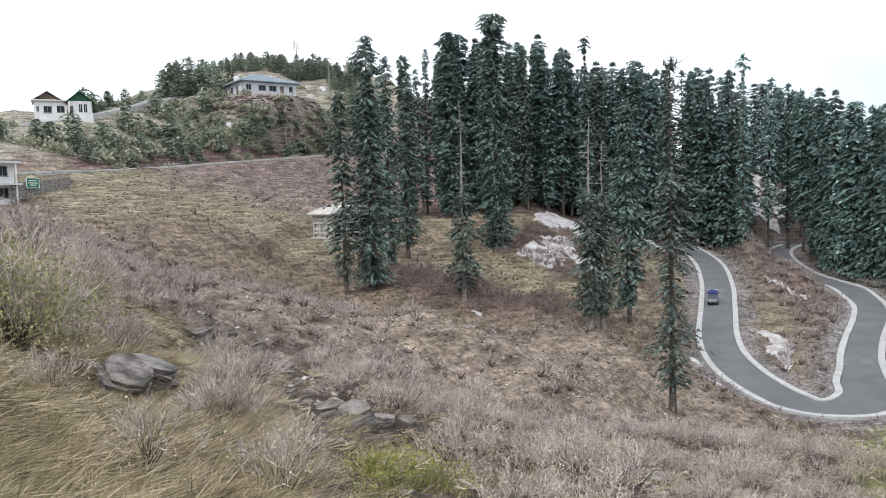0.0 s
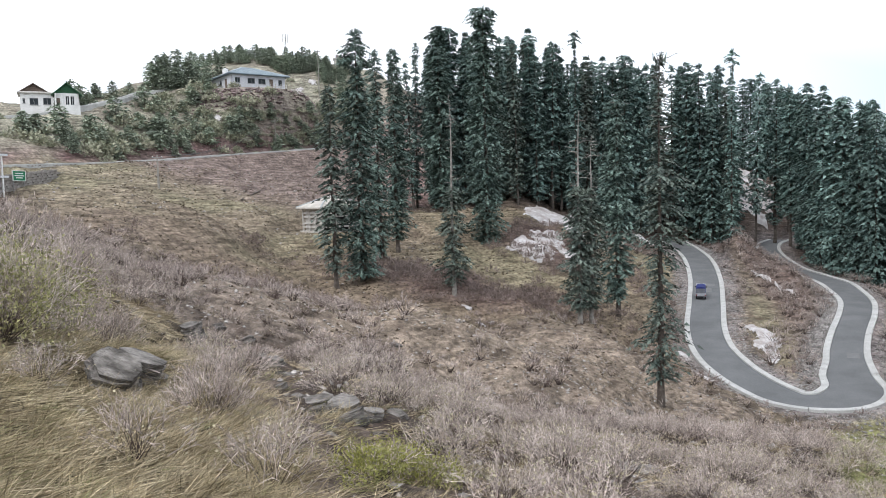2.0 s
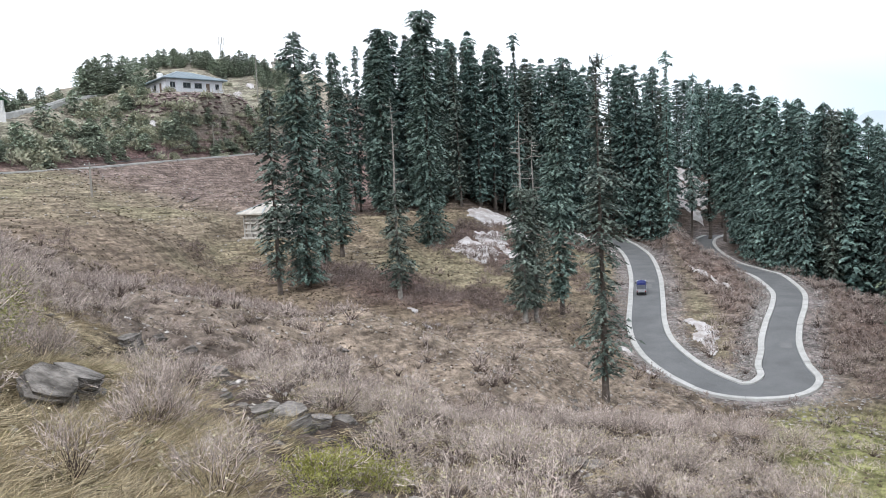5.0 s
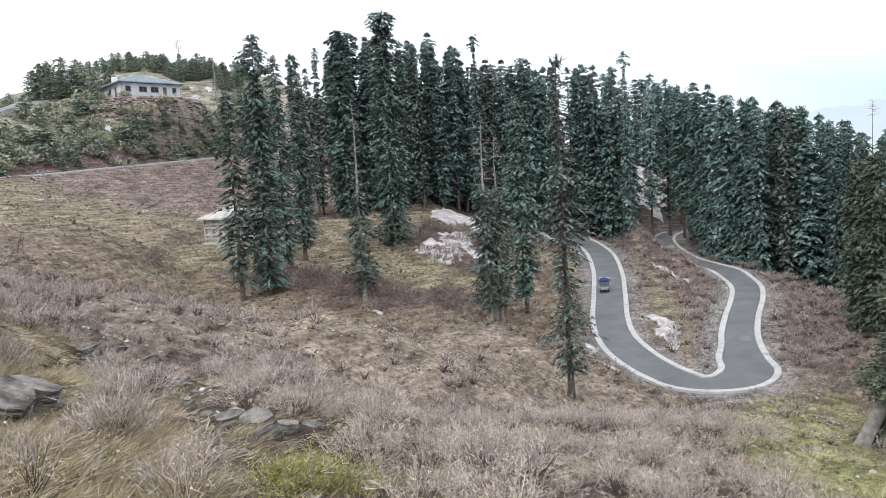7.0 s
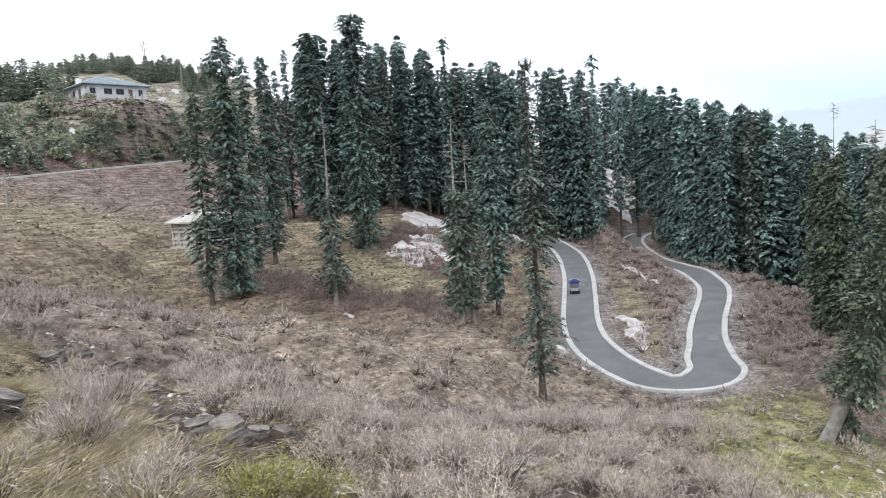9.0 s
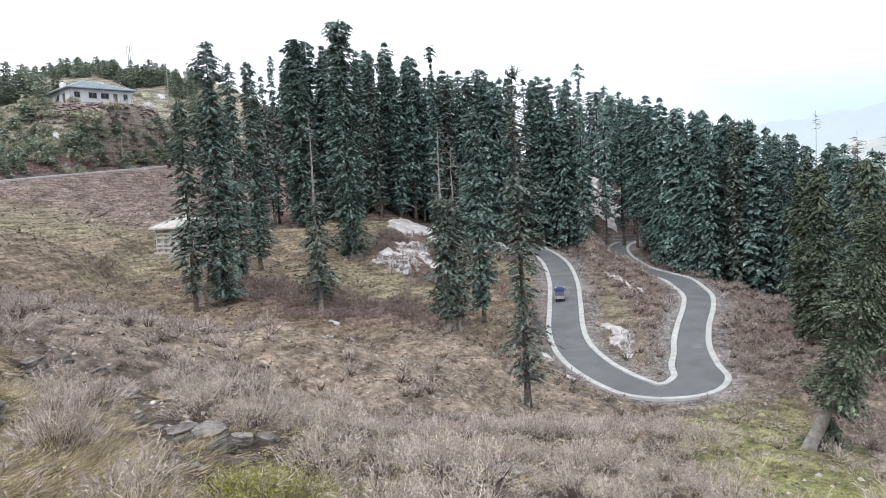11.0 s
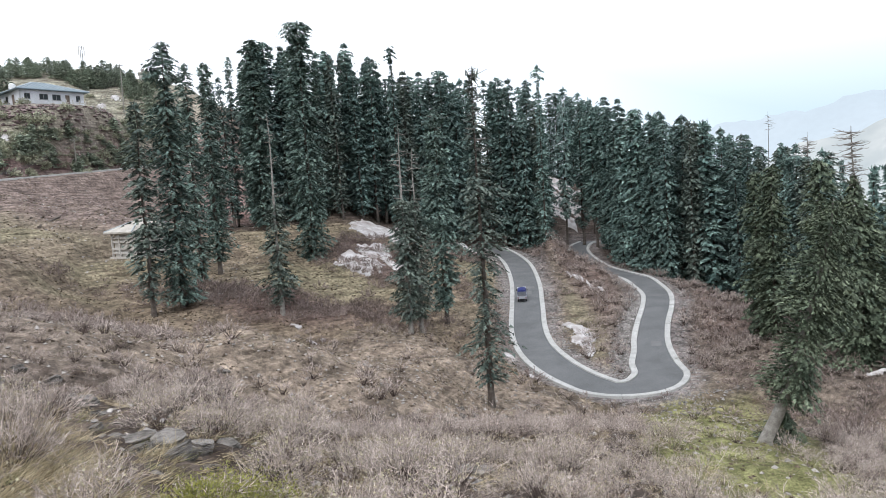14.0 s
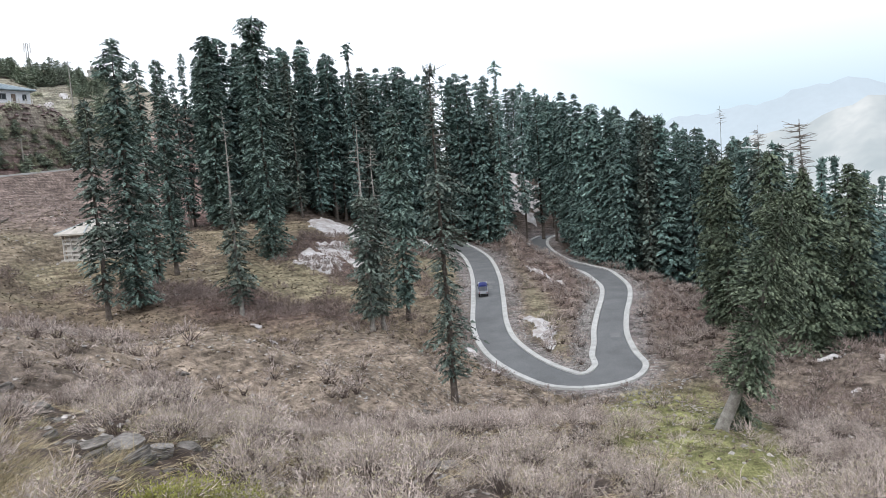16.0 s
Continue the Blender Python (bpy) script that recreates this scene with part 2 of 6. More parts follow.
# ---- mesh helpers ----
def make_mesh(name, verts, faces, mat, smooth=False):
    me = bpy.data.meshes.new(name)
    me.from_pydata([tuple(v) for v in verts], [], [tuple(int(i) for i in q) for q in faces])
    if mat:
        me.materials.append(mat)
    if smooth:
        me.shade_smooth()
    return me


def quads_mesh(name, verts, mat, corners=4):
    """A mesh of separate small faces; verts is (n, corners, 3)."""
    v = np.asarray(verts, dtype=np.float32).reshape(-1, 3)
    count = len(v) // corners
    me = bpy.data.meshes.new(name)
    me.vertices.add(len(v))
    me.vertices.foreach_set("co", v.ravel())
    me.loops.add(len(v))
    me.loops.foreach_set("vertex_index", np.arange(len(v), dtype=np.int32))
    me.polygons.add(count)
    me.polygons.foreach_set("loop_start", np.arange(0, len(v), corners, dtype=np.int32))
    me.update(calc_edges=True)
    me.materials.append(mat)
    return me


def link(name, me, parent=None, label="", m=None):
    ob = new(name, me)
    if parent:
        ob.parent = parent
    if m is not None:
        ob.matrix_basis = m
    if label:
        tagged(ob, label)
    return ob


def part(name, bm, mat, parent, label="", m=None, smooth=False):
    me = bpy.data.meshes.new(name)
    bm.to_mesh(me)
    bm.free()
    me.materials.append(mat)
    if smooth:
        me.shade_smooth()
    return link(name, me, parent, label, m)


def thing(name, x, y, z, turn, label, category, group=""):
    ob = new(name)
    ob.empty_display_size = 0.3
    ob.matrix_basis = pose(x, y, z, 0, 0, turn)
    return tagged(ob, label, category, group)


def box(bm, x0, x1, y0, y1, z0, z1):
    v = [bm.verts.new((x, y, z)) for z in (z0, z1) for x, y in ((x0, y0), (x1, y0), (x1, y1), (x0, y1))]
    for q in ((3, 2, 1, 0), (4, 5, 6, 7), (0, 1, 5, 4), (1, 2, 6, 5), (2, 3, 7, 6), (3, 0, 4, 7)):
        bm.faces.new([v[i] for i in q])


def boxes(*sizes):
    bm = bmesh.new()
    for s in sizes:
        box(bm, *s)
    return bm


def tube(bm, points, radii, sides=8):
    """A tapered tube through the points, closed at both ends."""
    rings = []
    pts = [Vector(p) for p in points]
    for i, p in enumerate(pts):
        d = (pts[min(i + 1, len(pts) - 1)] - pts[max(i - 1, 0)]).normalized()
        a = d.cross(Vector((0, 1, 0)) if abs(d.y) < 0.9 else Vector((1, 0, 0))).normalized()
        c = d.cross(a)
        rings.append([bm.verts.new(p + radii[i] * (math.cos(k * math.tau / sides) * a + math.sin(k * math.tau / sides) * c)) for k in range(sides)])
    for r, s in zip(rings, rings[1:]):
        for k in range(sides):
            bm.faces.new((r[k], r[(k + 1) % sides], s[(k + 1) % sides], s[k]))
    bm.faces.new(rings[0][::-1])
    bm.faces.new(rings[-1])
    return bm


def prism(outline, y0, y1):
    """An outline in x and z, drawn out along y."""
    bm = bmesh.new()
    a, b = [[bm.verts.new((x, y, z)) for x, z in outline] for y in (y0, y1)]
    bm.faces.new(a)
    bm.faces.new(b[::-1])
    for i in range(len(a)):
        j = (i + 1) % len(a)
        bm.faces.new((a[j], a[i], b[i], b[j]))
    return bm


def kites(base, way, length, width, rng):
    """Leaf-shaped quads from base points along unit ways, each turned about its way by chance."""
    n = len(base)
    r = rng.normal(size=(n, 3))
    side = np.cross(way, r)
    side /= np.linalg.norm(side, axis=1, keepdims=True) + 1e-9
    L, W = np.asarray(length).reshape(-1, 1), np.asarray(width).reshape(-1, 1)
    mid = base + way * L * 0.45
    return np.stack([base, mid + side * W / 2, base + way * L, mid - side * W / 2], 1)


def spikes(base, way, length, width, rng):
    """Thin triangles from base points along unit ways."""
    side = np.cross(way, rng.normal(size=base.shape))
    side /= np.linalg.norm(side, axis=1, keepdims=True) + 1e-9
    L, W = np.asarray(length).reshape(-1, 1), np.asarray(width).reshape(-1, 1)
    return np.stack([base - side * W / 2, base + side * W / 2, base + way * L], 1)


def unit(v):
    return v / (np.linalg.norm(v, axis=-1, keepdims=True) + 1e-9)
# ---- the lie of the land ----
# Mountain road: middle line and half width, from the upper end down to the hairpin and up the other side
ROAD = [(52.0, 158.0, -10.6, 1.9), (50.4, 145.0, -11.3, 1.9), (47.4, 130.6, -12.0, 1.95), (43.1, 115.7, -13.5, 1.93), (38.1, 102.0, -15.1, 1.9), (34.2, 91.7, -16.45, 1.9), (32.1, 84.4, -17.2, 1.92), (31.1, 78.1, -17.6, 2.05), (31.1, 73.2, -18.0, 2.1),
        (31.8, 69.2, -18.35, 2.2), (32.8, 66.5, -18.5, 2.3), (34.9, 65.5, -18.55, 2.35), (37.4, 65.9, -18.5, 2.4), (39.7, 68.0, -18.25, 2.3), (41.1, 71.5, -18.0, 2.1), (43.1, 75.4, -17.55, 1.7), (44.9, 78.8, -16.95, 1.6), (48.2, 83.9, -16.05, 1.55), (52.9, 90.7, -15.2, 1.6),
        (56.8, 97.5, -14.75, 1.65), (59.6, 105.1, -14.4, 1.8), (61.5, 111.8, -14.1, 1.9), (63.7, 122.4, -14.3, 1.85), (66.3, 134.6, -14.5, 1.85), (68.8, 146.6, -13.7, 1.85), (71.7, 156.4, -12.7, 1.85), (77.7, 167.9, -12.3, 1.85), (84.0, 177.1, -12.4, 1.85)]
# Lane along the foot of the hill, in front of the bungalow
LANE = [(-75.0, 86.0, 5.0), (-59.1, 102.1, 6.6), (-55.5, 121.0, 7.6), (-51.4, 140.9, 8.9), (-43.0, 160.0, 10.6), (-34.0, 175.0, 12.0), (-24.0, 188.0, 13.3), (-12.0, 200.0, 14.0)]
# Drive up to the green-roofed house and the bungalow
DRIVE = [(-82.0, 136.0, 16.6), (-74.0, 142.5, 18.0), (-69.5, 153.0, 20.6), (-67.5, 166.0, 23.7), (-66.8, 177.9, 26.7), (-62.0, 190.0, 28.6)]
# Spot heights: the near slope, the gully and meadow, the hill, the wood, and the far surroundings
NEAR = [(0, 0, 0.0), (-2, 3, -0.55), (0, 5, -1.9), (-4.5, 7.2, -1.35), (-3.6, 9.3, -2.2), (0, 14, -4.2), (6, 19.1, -6.6), (17.5, 29.2, -10.6), (-6.8, 11.1, -0.9),
        (-9.4, 15.4, -0.6), (-13.4, 22.3, 0.5), (-16.5, 28.6, 0.8), (-20, 40, -1.5), (-7, 15.5, -2.3), (-8.7, 28.7, -4.1), (-3.7, 24.7, -5.0), (1.5, 33, -7.4), (8, 49.3, -9.7),
        (16.3, 52.5, -14.3), (14.7, 37.2, -12.0), (25.5, 33.4, -12.8), (33.9, 49.5, -16.9), (16.3, 14.8, -7.3), (9.9, 17.4, -6.9)]
MEADOW = [(-21.6, 58.1, -2.9), (-11.7, 67, -8.1), (2.5, 76, -11.7), (16, 76.3, -13.1), (-10.9, 83.3, -8.9), (2.4, 84, -10.1), (-30.5, 82.5, -0.6), (-47.8, 107.9, 4.7),
          (-31.8, 126.1, 4.5), (-15.6, 104.9, -4.0), (8.2, 111.7, -6.4), (16.4, 114.8, -6.0), (-4.5, 139.9, -1.0), (-52, 93, 2.6)]
HILL = [(-74.4, 147.2, 18.6), (-64.4, 178.8, 26.5), (-44.6, 186.7, 28.6), (-38.3, 236.9, 44.0), (-74.8, 130, 15.2), (-26.8, 238, 42.0), (-90, 200, 28), (-20, 215, 29.0)]
WOOD = [(23.9, 143, -1.9), (54.2, 129.1, -7.6), (36.1, 37.4, -15.3), (54.7, 55.6, -16.0), (70.5, 63.7, -18.9), (77.9, 104.1, -17.6), (51.1, 50.8, -16.0), (34.0, 59.0, -19.2), (27.5, 63.0, -18.6), (41.5, 61.0, -18.8), (40, 180, -2), (104, 164, -18),
        (10, 180, 6), (46, 108, -13.0), (88, 202, 1.0), (79, 186, -6.0), (96, 222, 6.0), (56.5, 119, -11.6), (52.5, 110, -11.9), (59, 128, -11.4)]
FAR = [(0, -60, 6), (-110, 20, 14), (110, 0, -30), (-150, 250, 30), (0, 330, 5), (120, 260, -30), (170, 110, -42), (-60, -30, 14), (60, -40, -8), (-60, 50, 6)]


def smooth_line(points, step):
    """A Catmull-Rom line through the points, in even steps."""
    p = np.array(points, float)
    p = np.vstack([2 * p[0] - p[1], p, 2 * p[-1] - p[-2]])
    out = []
    for i in range(1, len(p) - 2):
        for t in np.linspace(0, 1, 24, endpoint=False):
            a, b, c, d = p[i - 1:i + 3]
            out.append(0.5 * (2 * b + (c - a) * t + (2 * a - 5 * b + 4 * c - d) * t * t + (3 * b - a - 3 * c + d) * t ** 3))
    out = np.array(out + [p[-2]])
    run = np.concatenate([[0], np.cumsum(np.linalg.norm(np.diff(out[:, :2], axis=0), axis=1))])
    at = np.linspace(0, run[-1], int(run[-1] / step) + 1)
    return np.stack([np.interp(at, run, out[:, k]) for k in range(out.shape[1])], 1)


ROAD_FULL = smooth_line(ROAD, 0.75)
ROAD_LINE, ROAD_HALF = ROAD_FULL[:, :3], ROAD_FULL[:, 3]
LANE_LINE, DRIVE_LINE = smooth_line(LANE, 1.5), smooth_line(DRIVE, 1.5)
SPOTS = np.array(NEAR + MEADOW + HILL + WOOD + FAR + [tuple(p) for p in ROAD_LINE[::16]] + [tuple(p) for p in LANE_LINE[::12]], float)


def spline_weights(s):
    d = np.linalg.norm(s[:, None, :2] - s[None, :, :2], axis=2)
    k = np.where(d > 0, d * d * np.log(d + 1e-9), 0) + np.eye(len(s)) * 6.0
    p = np.hstack([np.ones((len(s), 1)), s[:, :2]])
    a = np.block([[k, p], [p.T, np.zeros((3, 3))]])
    return np.linalg.solve(a, np.concatenate([s[:, 2], np.zeros(3)]))


WEIGHTS = spline_weights(SPOTS)
RNG = np.random.default_rng(5)
WAVES = [(RNG.uniform(0, math.tau), RNG.uniform(0, math.tau), 2 * math.pi / size, height) for size, height in
         ((31, 0.35), (23, 0.3), (14, 0.22), (9.5, 0.17), (6.1, 0.11), (4.3, 0.09), (2.7, 0.055), (1.9, 0.045), (1.2, 0.025)) for _ in range(2)]


def ripple(x, y):
    out = np.zeros_like(x)
    for turn, phase, k, height in WAVES:
        out += height * np.sin(k * (x * math.cos(turn) + y * math.sin(turn)) + phase + 1.3 * np.sin(0.37 * k * (y * math.cos(turn) - x * math.sin(turn)) + phase))
    return out


def line_distance(x, y, line):
    """Distance to a line in plan, with the line's height there."""
    best, high = np.full(x.shape, 1e9), np.zeros(x.shape)
    near = (x > line[:, 0].min() - 14) & (x < line[:, 0].max() + 14) & (y > line[:, 1].min() - 14) & (y < line[:, 1].max() + 14)
    if near.any():
        xs, ys = x[near], y[near]
        b, h = best[near], high[near]
        for i in range(0, len(xs), 20000):
            d = np.hypot(xs[i:i + 20000, None] - line[None, :, 0], ys[i:i + 20000, None] - line[None, :, 1])
            j = d.argmin(1)
            b[i:i + 20000], h[i:i + 20000] = d[np.arange(len(j)), j], line[j, 2]
        best[near], high[near] = b, h
    return best, high


def step(a, b, v):
    t = np.clip((v - a) / (b - a), 0, 1)
    return t * t * (3 - 2 * t)


# Levelled places on which the houses stand
PADS = [(-44.0, 190.5, 10.0, 21.0, 27.9), (-74.6, 148.2, 6.0, 10.0, 18.9), (-16.0, 105.6, 4.2, 7.5, -3.75), (-53.5, 87.0, 6.5, 10.5, 2.2)]


def land(x, y):
    """Height of the ground at places x, y."""
    x, y = np.atleast_1d(np.asarray(x, float)), np.atleast_1d(np.asarray(y, float))
    r = np.hypot(x, y)
    s = np.minimum(1.0, 330 / np.maximum(r, 1e-6))
    px, py = x * s, y * s
    z = WEIGHTS[-3] + WEIGHTS[-2] * px + WEIGHTS[-1] * py
    for (sx, sy, _), w in zip(SPOTS, WEIGHTS):
        d2 = (px - sx) ** 2 + (py - sy) ** 2
        z = z + w * 0.5 * d2 * np.log(d2 + 1e-9)
    z = z + ripple(px, py) * step(3, 25, r)
    far = step(300, 1200, r)
    z = z * (1 - far) + far * (-190 + 25 * np.sin(x / 310) + 20 * np.sin(y / 270 + 1))
    for cx, cy, flat, edge, h in PADS:
        k = 1 - step(flat, edge, np.hypot(x - cx, y - cy))
        z = z * (1 - k) + h * k
    for line, flat, edge, drop in ((ROAD_LINE, 3.5, 6.4, 0.12), (LANE_LINE, 2.6, 5.5, 0.1), (DRIVE_LINE, 1.8, 4.5, 0.1)):
        d, h = line_distance(x, y, line)
        k = 1 - step(flat, edge, d)
        z = z * (1 - k) + (h - drop) * k
    return z


def land1(x, y):
    return float(land(x, y)[0])


def gully(x, y):
    """How far beyond the gully a place lies, in metres: less than nothing on the camera's side."""
    return y - np.interp(x, [-60, -40, -21.6, -11.7, 2.5, 16, 28, 40], [70, 62, 57, 66, 75, 76, 60, 30])


def green_strip(x, y):
    """1 on the grassy floor of the gully below the hairpin, 0 off it."""
    az, r = np.degrees(np.arctan2(x, y)), np.hypot(x, y)
    low, high = np.interp(r, (17, 21, 29, 61, 75), (38, 34.5, 28.8, 28.8, 31)), np.interp(r, (17, 28, 33, 52, 62, 75), (45, 44, 42, 39.5, 38, 37))
    return step(-0.8, 1.2, az - low) * step(-0.8, 1.2, high - az) * step(17, 19, r) * step(73, 69, r) * (y > 5)


def cover(x, y, z):
    """Colour of what grows or lies on the ground, with some painted shade."""
    n1 = np.sin(x / 5.3 + 2 * np.sin(y / 7.1)) * np.sin(y / 4.1 + 1.5 * np.sin(x / 6.3))
    n2 = np.sin(x / 13 + y / 17 + 2 * np.sin(y / 19)) * np.sin(y / 15 - x / 23 + 1.2)
    g = gully(x, y)
    c = np.empty((len(x), 3))
    c[:] = (0.120, 0.099, 0.078)
    def lay(mask, rgb):
        m = np.clip(mask, 0, 1)[:, None]
        c[:] = c * (1 - m) + np.array(rgb) * m
    lay(0.5 + 0.5 * n1, (0.155, 0.128, 0.099))
    # dark earth and litter, deepened as painted shade under the near shrubs
    lay(step(4, -2, g) * step(9, 13, np.hypot(x, y)) * step(38, 31, y - 0.2 * x) * 0.88, (0.058, 0.046, 0.037))
    straw = step(3, 0, x + 0.4 * y) * step(34, 24, y)
    # soil darkened to paint the shade between the straw tufts
    lay(straw * (0.85 + 0.3 * n1), (0.055, 0.045, 0.027))
    bare = step(-12, -4, x) * step(34, 41, y - 0.2 * x) * step(3, -4, g) * step(30, 22, x)
    lay(bare * 0.9, (0.175, 0.142, 0.105))
    mead = step(-1, 6, g) * step(48, 30, x)
    lay(mead, (0.166, 0.143, 0.098))
    lay(mead * np.clip(0.35 + n2, 0, 1), (0.148, 0.121, 0.086))
    lay(mead * np.clip(n1 * 0.9, 0, 0.55), (0.166, 0.155, 0.094))
    lay(mead * step(32, 14, g) * 0.65, (0.148, 0.116, 0.085))
    lay(mead * step(-26, -10, x) * 0.5, (0.15, 0.118, 0.078))
    up = step(112, 128, y + 0.35 * (x + 40)) * step(0, 5, g) * step(0, -14, x)
    lay(up * 0.92, (0.15, 0.118, 0.10))
    lay(step(13, 6, np.hypot(x - 9, y - 100)) * 0.35, (0.16, 0.158, 0.09))
    lay(step(9, 5, np.hypot((x - 17) * 1.2, (y - 113) * 0.8)) * 0.9, (0.115, 0.082, 0.07))
    lay(step(9, 3, np.hypot((x - 4) / 1.8, y - 87)) * 0.9, (0.12, 0.085, 0.072))
    d, h = line_distance(x, y, LANE_LINE)
    hill = step(3.5, 6, d) * (y > np.interp(x, LANE_LINE[:, 0], LANE_LINE[:, 1])) * step(0, -12, x)
    lay(hill, (0.205, 0.196, 0.145))
    lay(hill * np.clip(n1 + 0.2, 0, 0.6), (0.19, 0.168, 0.13))
    above = step(0.2, 0.9, z - h) * step(5.6, 3.6, z - h) * step(8.5, 6.0, d)
    lay(above * (d > 1.5), (0.125, 0.082, 0.074))
    lay(step(11, 6, np.hypot((x + 41) / 1.4, (y - 181) * 2.6)) * (0.6 + 0.4 * n1), (0.16, 0.14, 0.115))
    lay(green_strip(x, y) * (0.85 + 0.35 * n1), (0.150, 0.152, 0.064))
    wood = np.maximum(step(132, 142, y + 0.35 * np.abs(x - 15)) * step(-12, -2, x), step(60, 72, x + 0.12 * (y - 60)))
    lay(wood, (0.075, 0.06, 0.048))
    lay(step(7, 3, np.abs(x + 5 + (y - 150) * 0.05)) * step(140, 150, y) * step(232, 205, y), (0.20, 0.145, 0.125))
    d, h = line_distance(x, y, ROAD_LINE)
    lay(step(5.6, 3.6, d) * (0.8 + 0.3 * n1), (0.165, 0.148, 0.136))
    loop = step(4.5, 7, d) * (x > 34) * (x < 64) * (y > 74) * (y < 132)
    lay(loop * step(48, 42, x - 0.2 * (y - 90)) * 0.85, (0.160, 0.144, 0.092))
    lay(loop * step(42, 46, x - 0.2 * (y - 90)) * 0.9, (0.115, 0.086, 0.070))
    c *= np.array([1.34, 1.33, 1.42])
    far = step(260, 420, np.hypot(x, y))
    lay(far, (0.05, 0.065, 0.05))
    return c


def spread(inner0, inner1, fine, outer, growth):
    """Grid lines, fine between the inner limits and ever wider out to the outer ones."""
    mid = list(np.arange(inner0, inner1 + 1e-6, fine))
    low, high, s = [], [], fine
    while (low[-1] if low else inner0) > -outer:
        s *= growth
        low.append((low[-1] if low else inner0) - s)
    s = fine
    while (high[-1] if high else inner1) < outer:
        s *= growth
        high.append((high[-1] if high else inner1) + s)
    return np.array(low[::-1] + mid + high)


def build_ground():
    xs = spread(-24, 66, 0.7, 4800, 1.075)
    back = spread(0, 1, 0.6, 4800, 1.12)
    tail, s = [150.0], 0.8
    while tail[-1] < 4800:
        s *= 1.055
        tail.append(tail[-1] + s)
    ys = np.concatenate([back[back < 0], np.arange(0, 34, 0.33), np.arange(34, 150, 0.8), tail])
    gx, gy = np.meshgrid(xs, ys)
    x, y = gx.ravel(), gy.ravel()
    z = land(x, y)
    v = np.stack([x, y, z], 1).astype(np.float32)
    w, h = len(xs), len(ys)
    i = (np.arange(h - 1)[:, None] * w + np.arange(w - 1)[None, :]).ravel()
    q = np.stack([i, i + 1, i + w + 1, i + w], 1).astype(np.int32)
    me = bpy.data.meshes.new("ground")
    me.vertices.add(len(v))
    me.vertices.foreach_set("co", v.ravel())
    me.loops.add(q.size)
    me.loops.foreach_set("vertex_index", q.ravel())
    me.polygons.add(len(q))
    me.polygons.foreach_set("loop_start", np.arange(0, q.size, 4, dtype=np.int32))
    me.update(calc_edges=True)
    rgb = np.ones((len(v), 4), np.float32)
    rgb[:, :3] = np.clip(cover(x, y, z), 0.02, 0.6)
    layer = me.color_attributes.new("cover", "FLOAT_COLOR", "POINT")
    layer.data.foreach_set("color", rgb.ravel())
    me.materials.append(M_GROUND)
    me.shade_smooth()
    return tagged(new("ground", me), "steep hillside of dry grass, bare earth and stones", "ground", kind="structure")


build_ground()


# ---- roads ----
def offset(line, side):
    d = np.gradient(line[:, :2], axis=0)
    d = unit(d)
    out = line.copy()
    out[:, 0] += d[:, 1] * side
    out[:, 1] -= d[:, 0] * side
    return out


def build_road(line, half, kerb_w, kerb_h, seg, name, label, mat, kerb_label, wide=None):
    road = tagged(new(name), label, "road", kind="structure")
    w = np.full(len(line), half)
    if wide is not None:
        w = w + wide
    d = unit(np.gradient(line[:, :2], axis=0))
    right = np.stack([d[:, 1], -d[:, 0]], 1)
    v, f = [], []
    cols = np.linspace(-1, 1, 7)
    for i in range(len(line)):
        for c in cols:
            p = line[i, :2] + right[i] * w[i] * c
            v.append((p[0], p[1], line[i, 2] + 0.05 - 0.05 * c * c))
    k = len(cols)
    for i in range(len(line) - 1):
        for j in range(k - 1):
            a = i * k + j
            f.append((a, a + 1, a + k + 1, a + k))
    link("carriageway", make_mesh("carriageway", v, f, mat, True), road)
    rng = random.Random(3)
    for side in (-1, 1):
        for i in range(0, len(line) - 1, seg):
            j = min(i + seg, len(line) - 1)
            if j - i < 2:
                continue
            c = line[i:j + 1].copy()
            lift = rng.uniform(-0.02, 0.02)
            prof = [(w[i], -0.35), (w[i], kerb_h + lift - 0.03), (w[i] + 0.04, kerb_h + lift), (w[i] + kerb_w - 0.04, kerb_h + lift), (w[i] + kerb_w, kerb_h + lift - 0.04), (w[i] + kerb_w, -0.6)]
            rings = []
            for s0, z0 in prof:
                p = c.copy()
                ww = w[i:j + 1] + (s0 - w[i])
                p[:, :2] += right[i:j + 1] * (ww * side)[:, None]
                p[:, 2] += z0
                rings.append(p)
            rings = np.stack(rings, 1)
            shrink = 0.02
            rings[0] += (rings[1] - rings[0]) * shrink
            rings[-1] += (rings[-2] - rings[-1]) * shrink
            n, kk = len(c), len(prof)
            ff = []
            for a in range(n - 1):
                for b in range(kk):
                    ff.append((a * kk + b, (a + 1) * kk + b, (a + 1) * kk + (b + 1) % kk, a * kk + (b + 1) % kk))
            ff.append(tuple(range(kk))[::-1])
            ff.append(tuple((n - 1) * kk + b for b in range(kk)))
            if side < 0:
                ff = [q[::-1] for q in ff]
            link("kerb_segment", make_mesh("kerb_segment", rings.reshape(-1, 3), ff, M_KERB), road, kerb_label)
    return road


build_road(ROAD_LINE, 0.0, 0.68, 0.16, 4, "mountain_road", "narrow grey asphalt road bending through a hairpin", M_ASPHALT, "pale concrete kerb", ROAD_HALF)
build_road(LANE_LINE, 1.6, 0.4, 0.22, 5, "hill_lane", "pale dusty lane with a low stone edge along the foot of the hill", M_DIRT, "low whitish parapet")
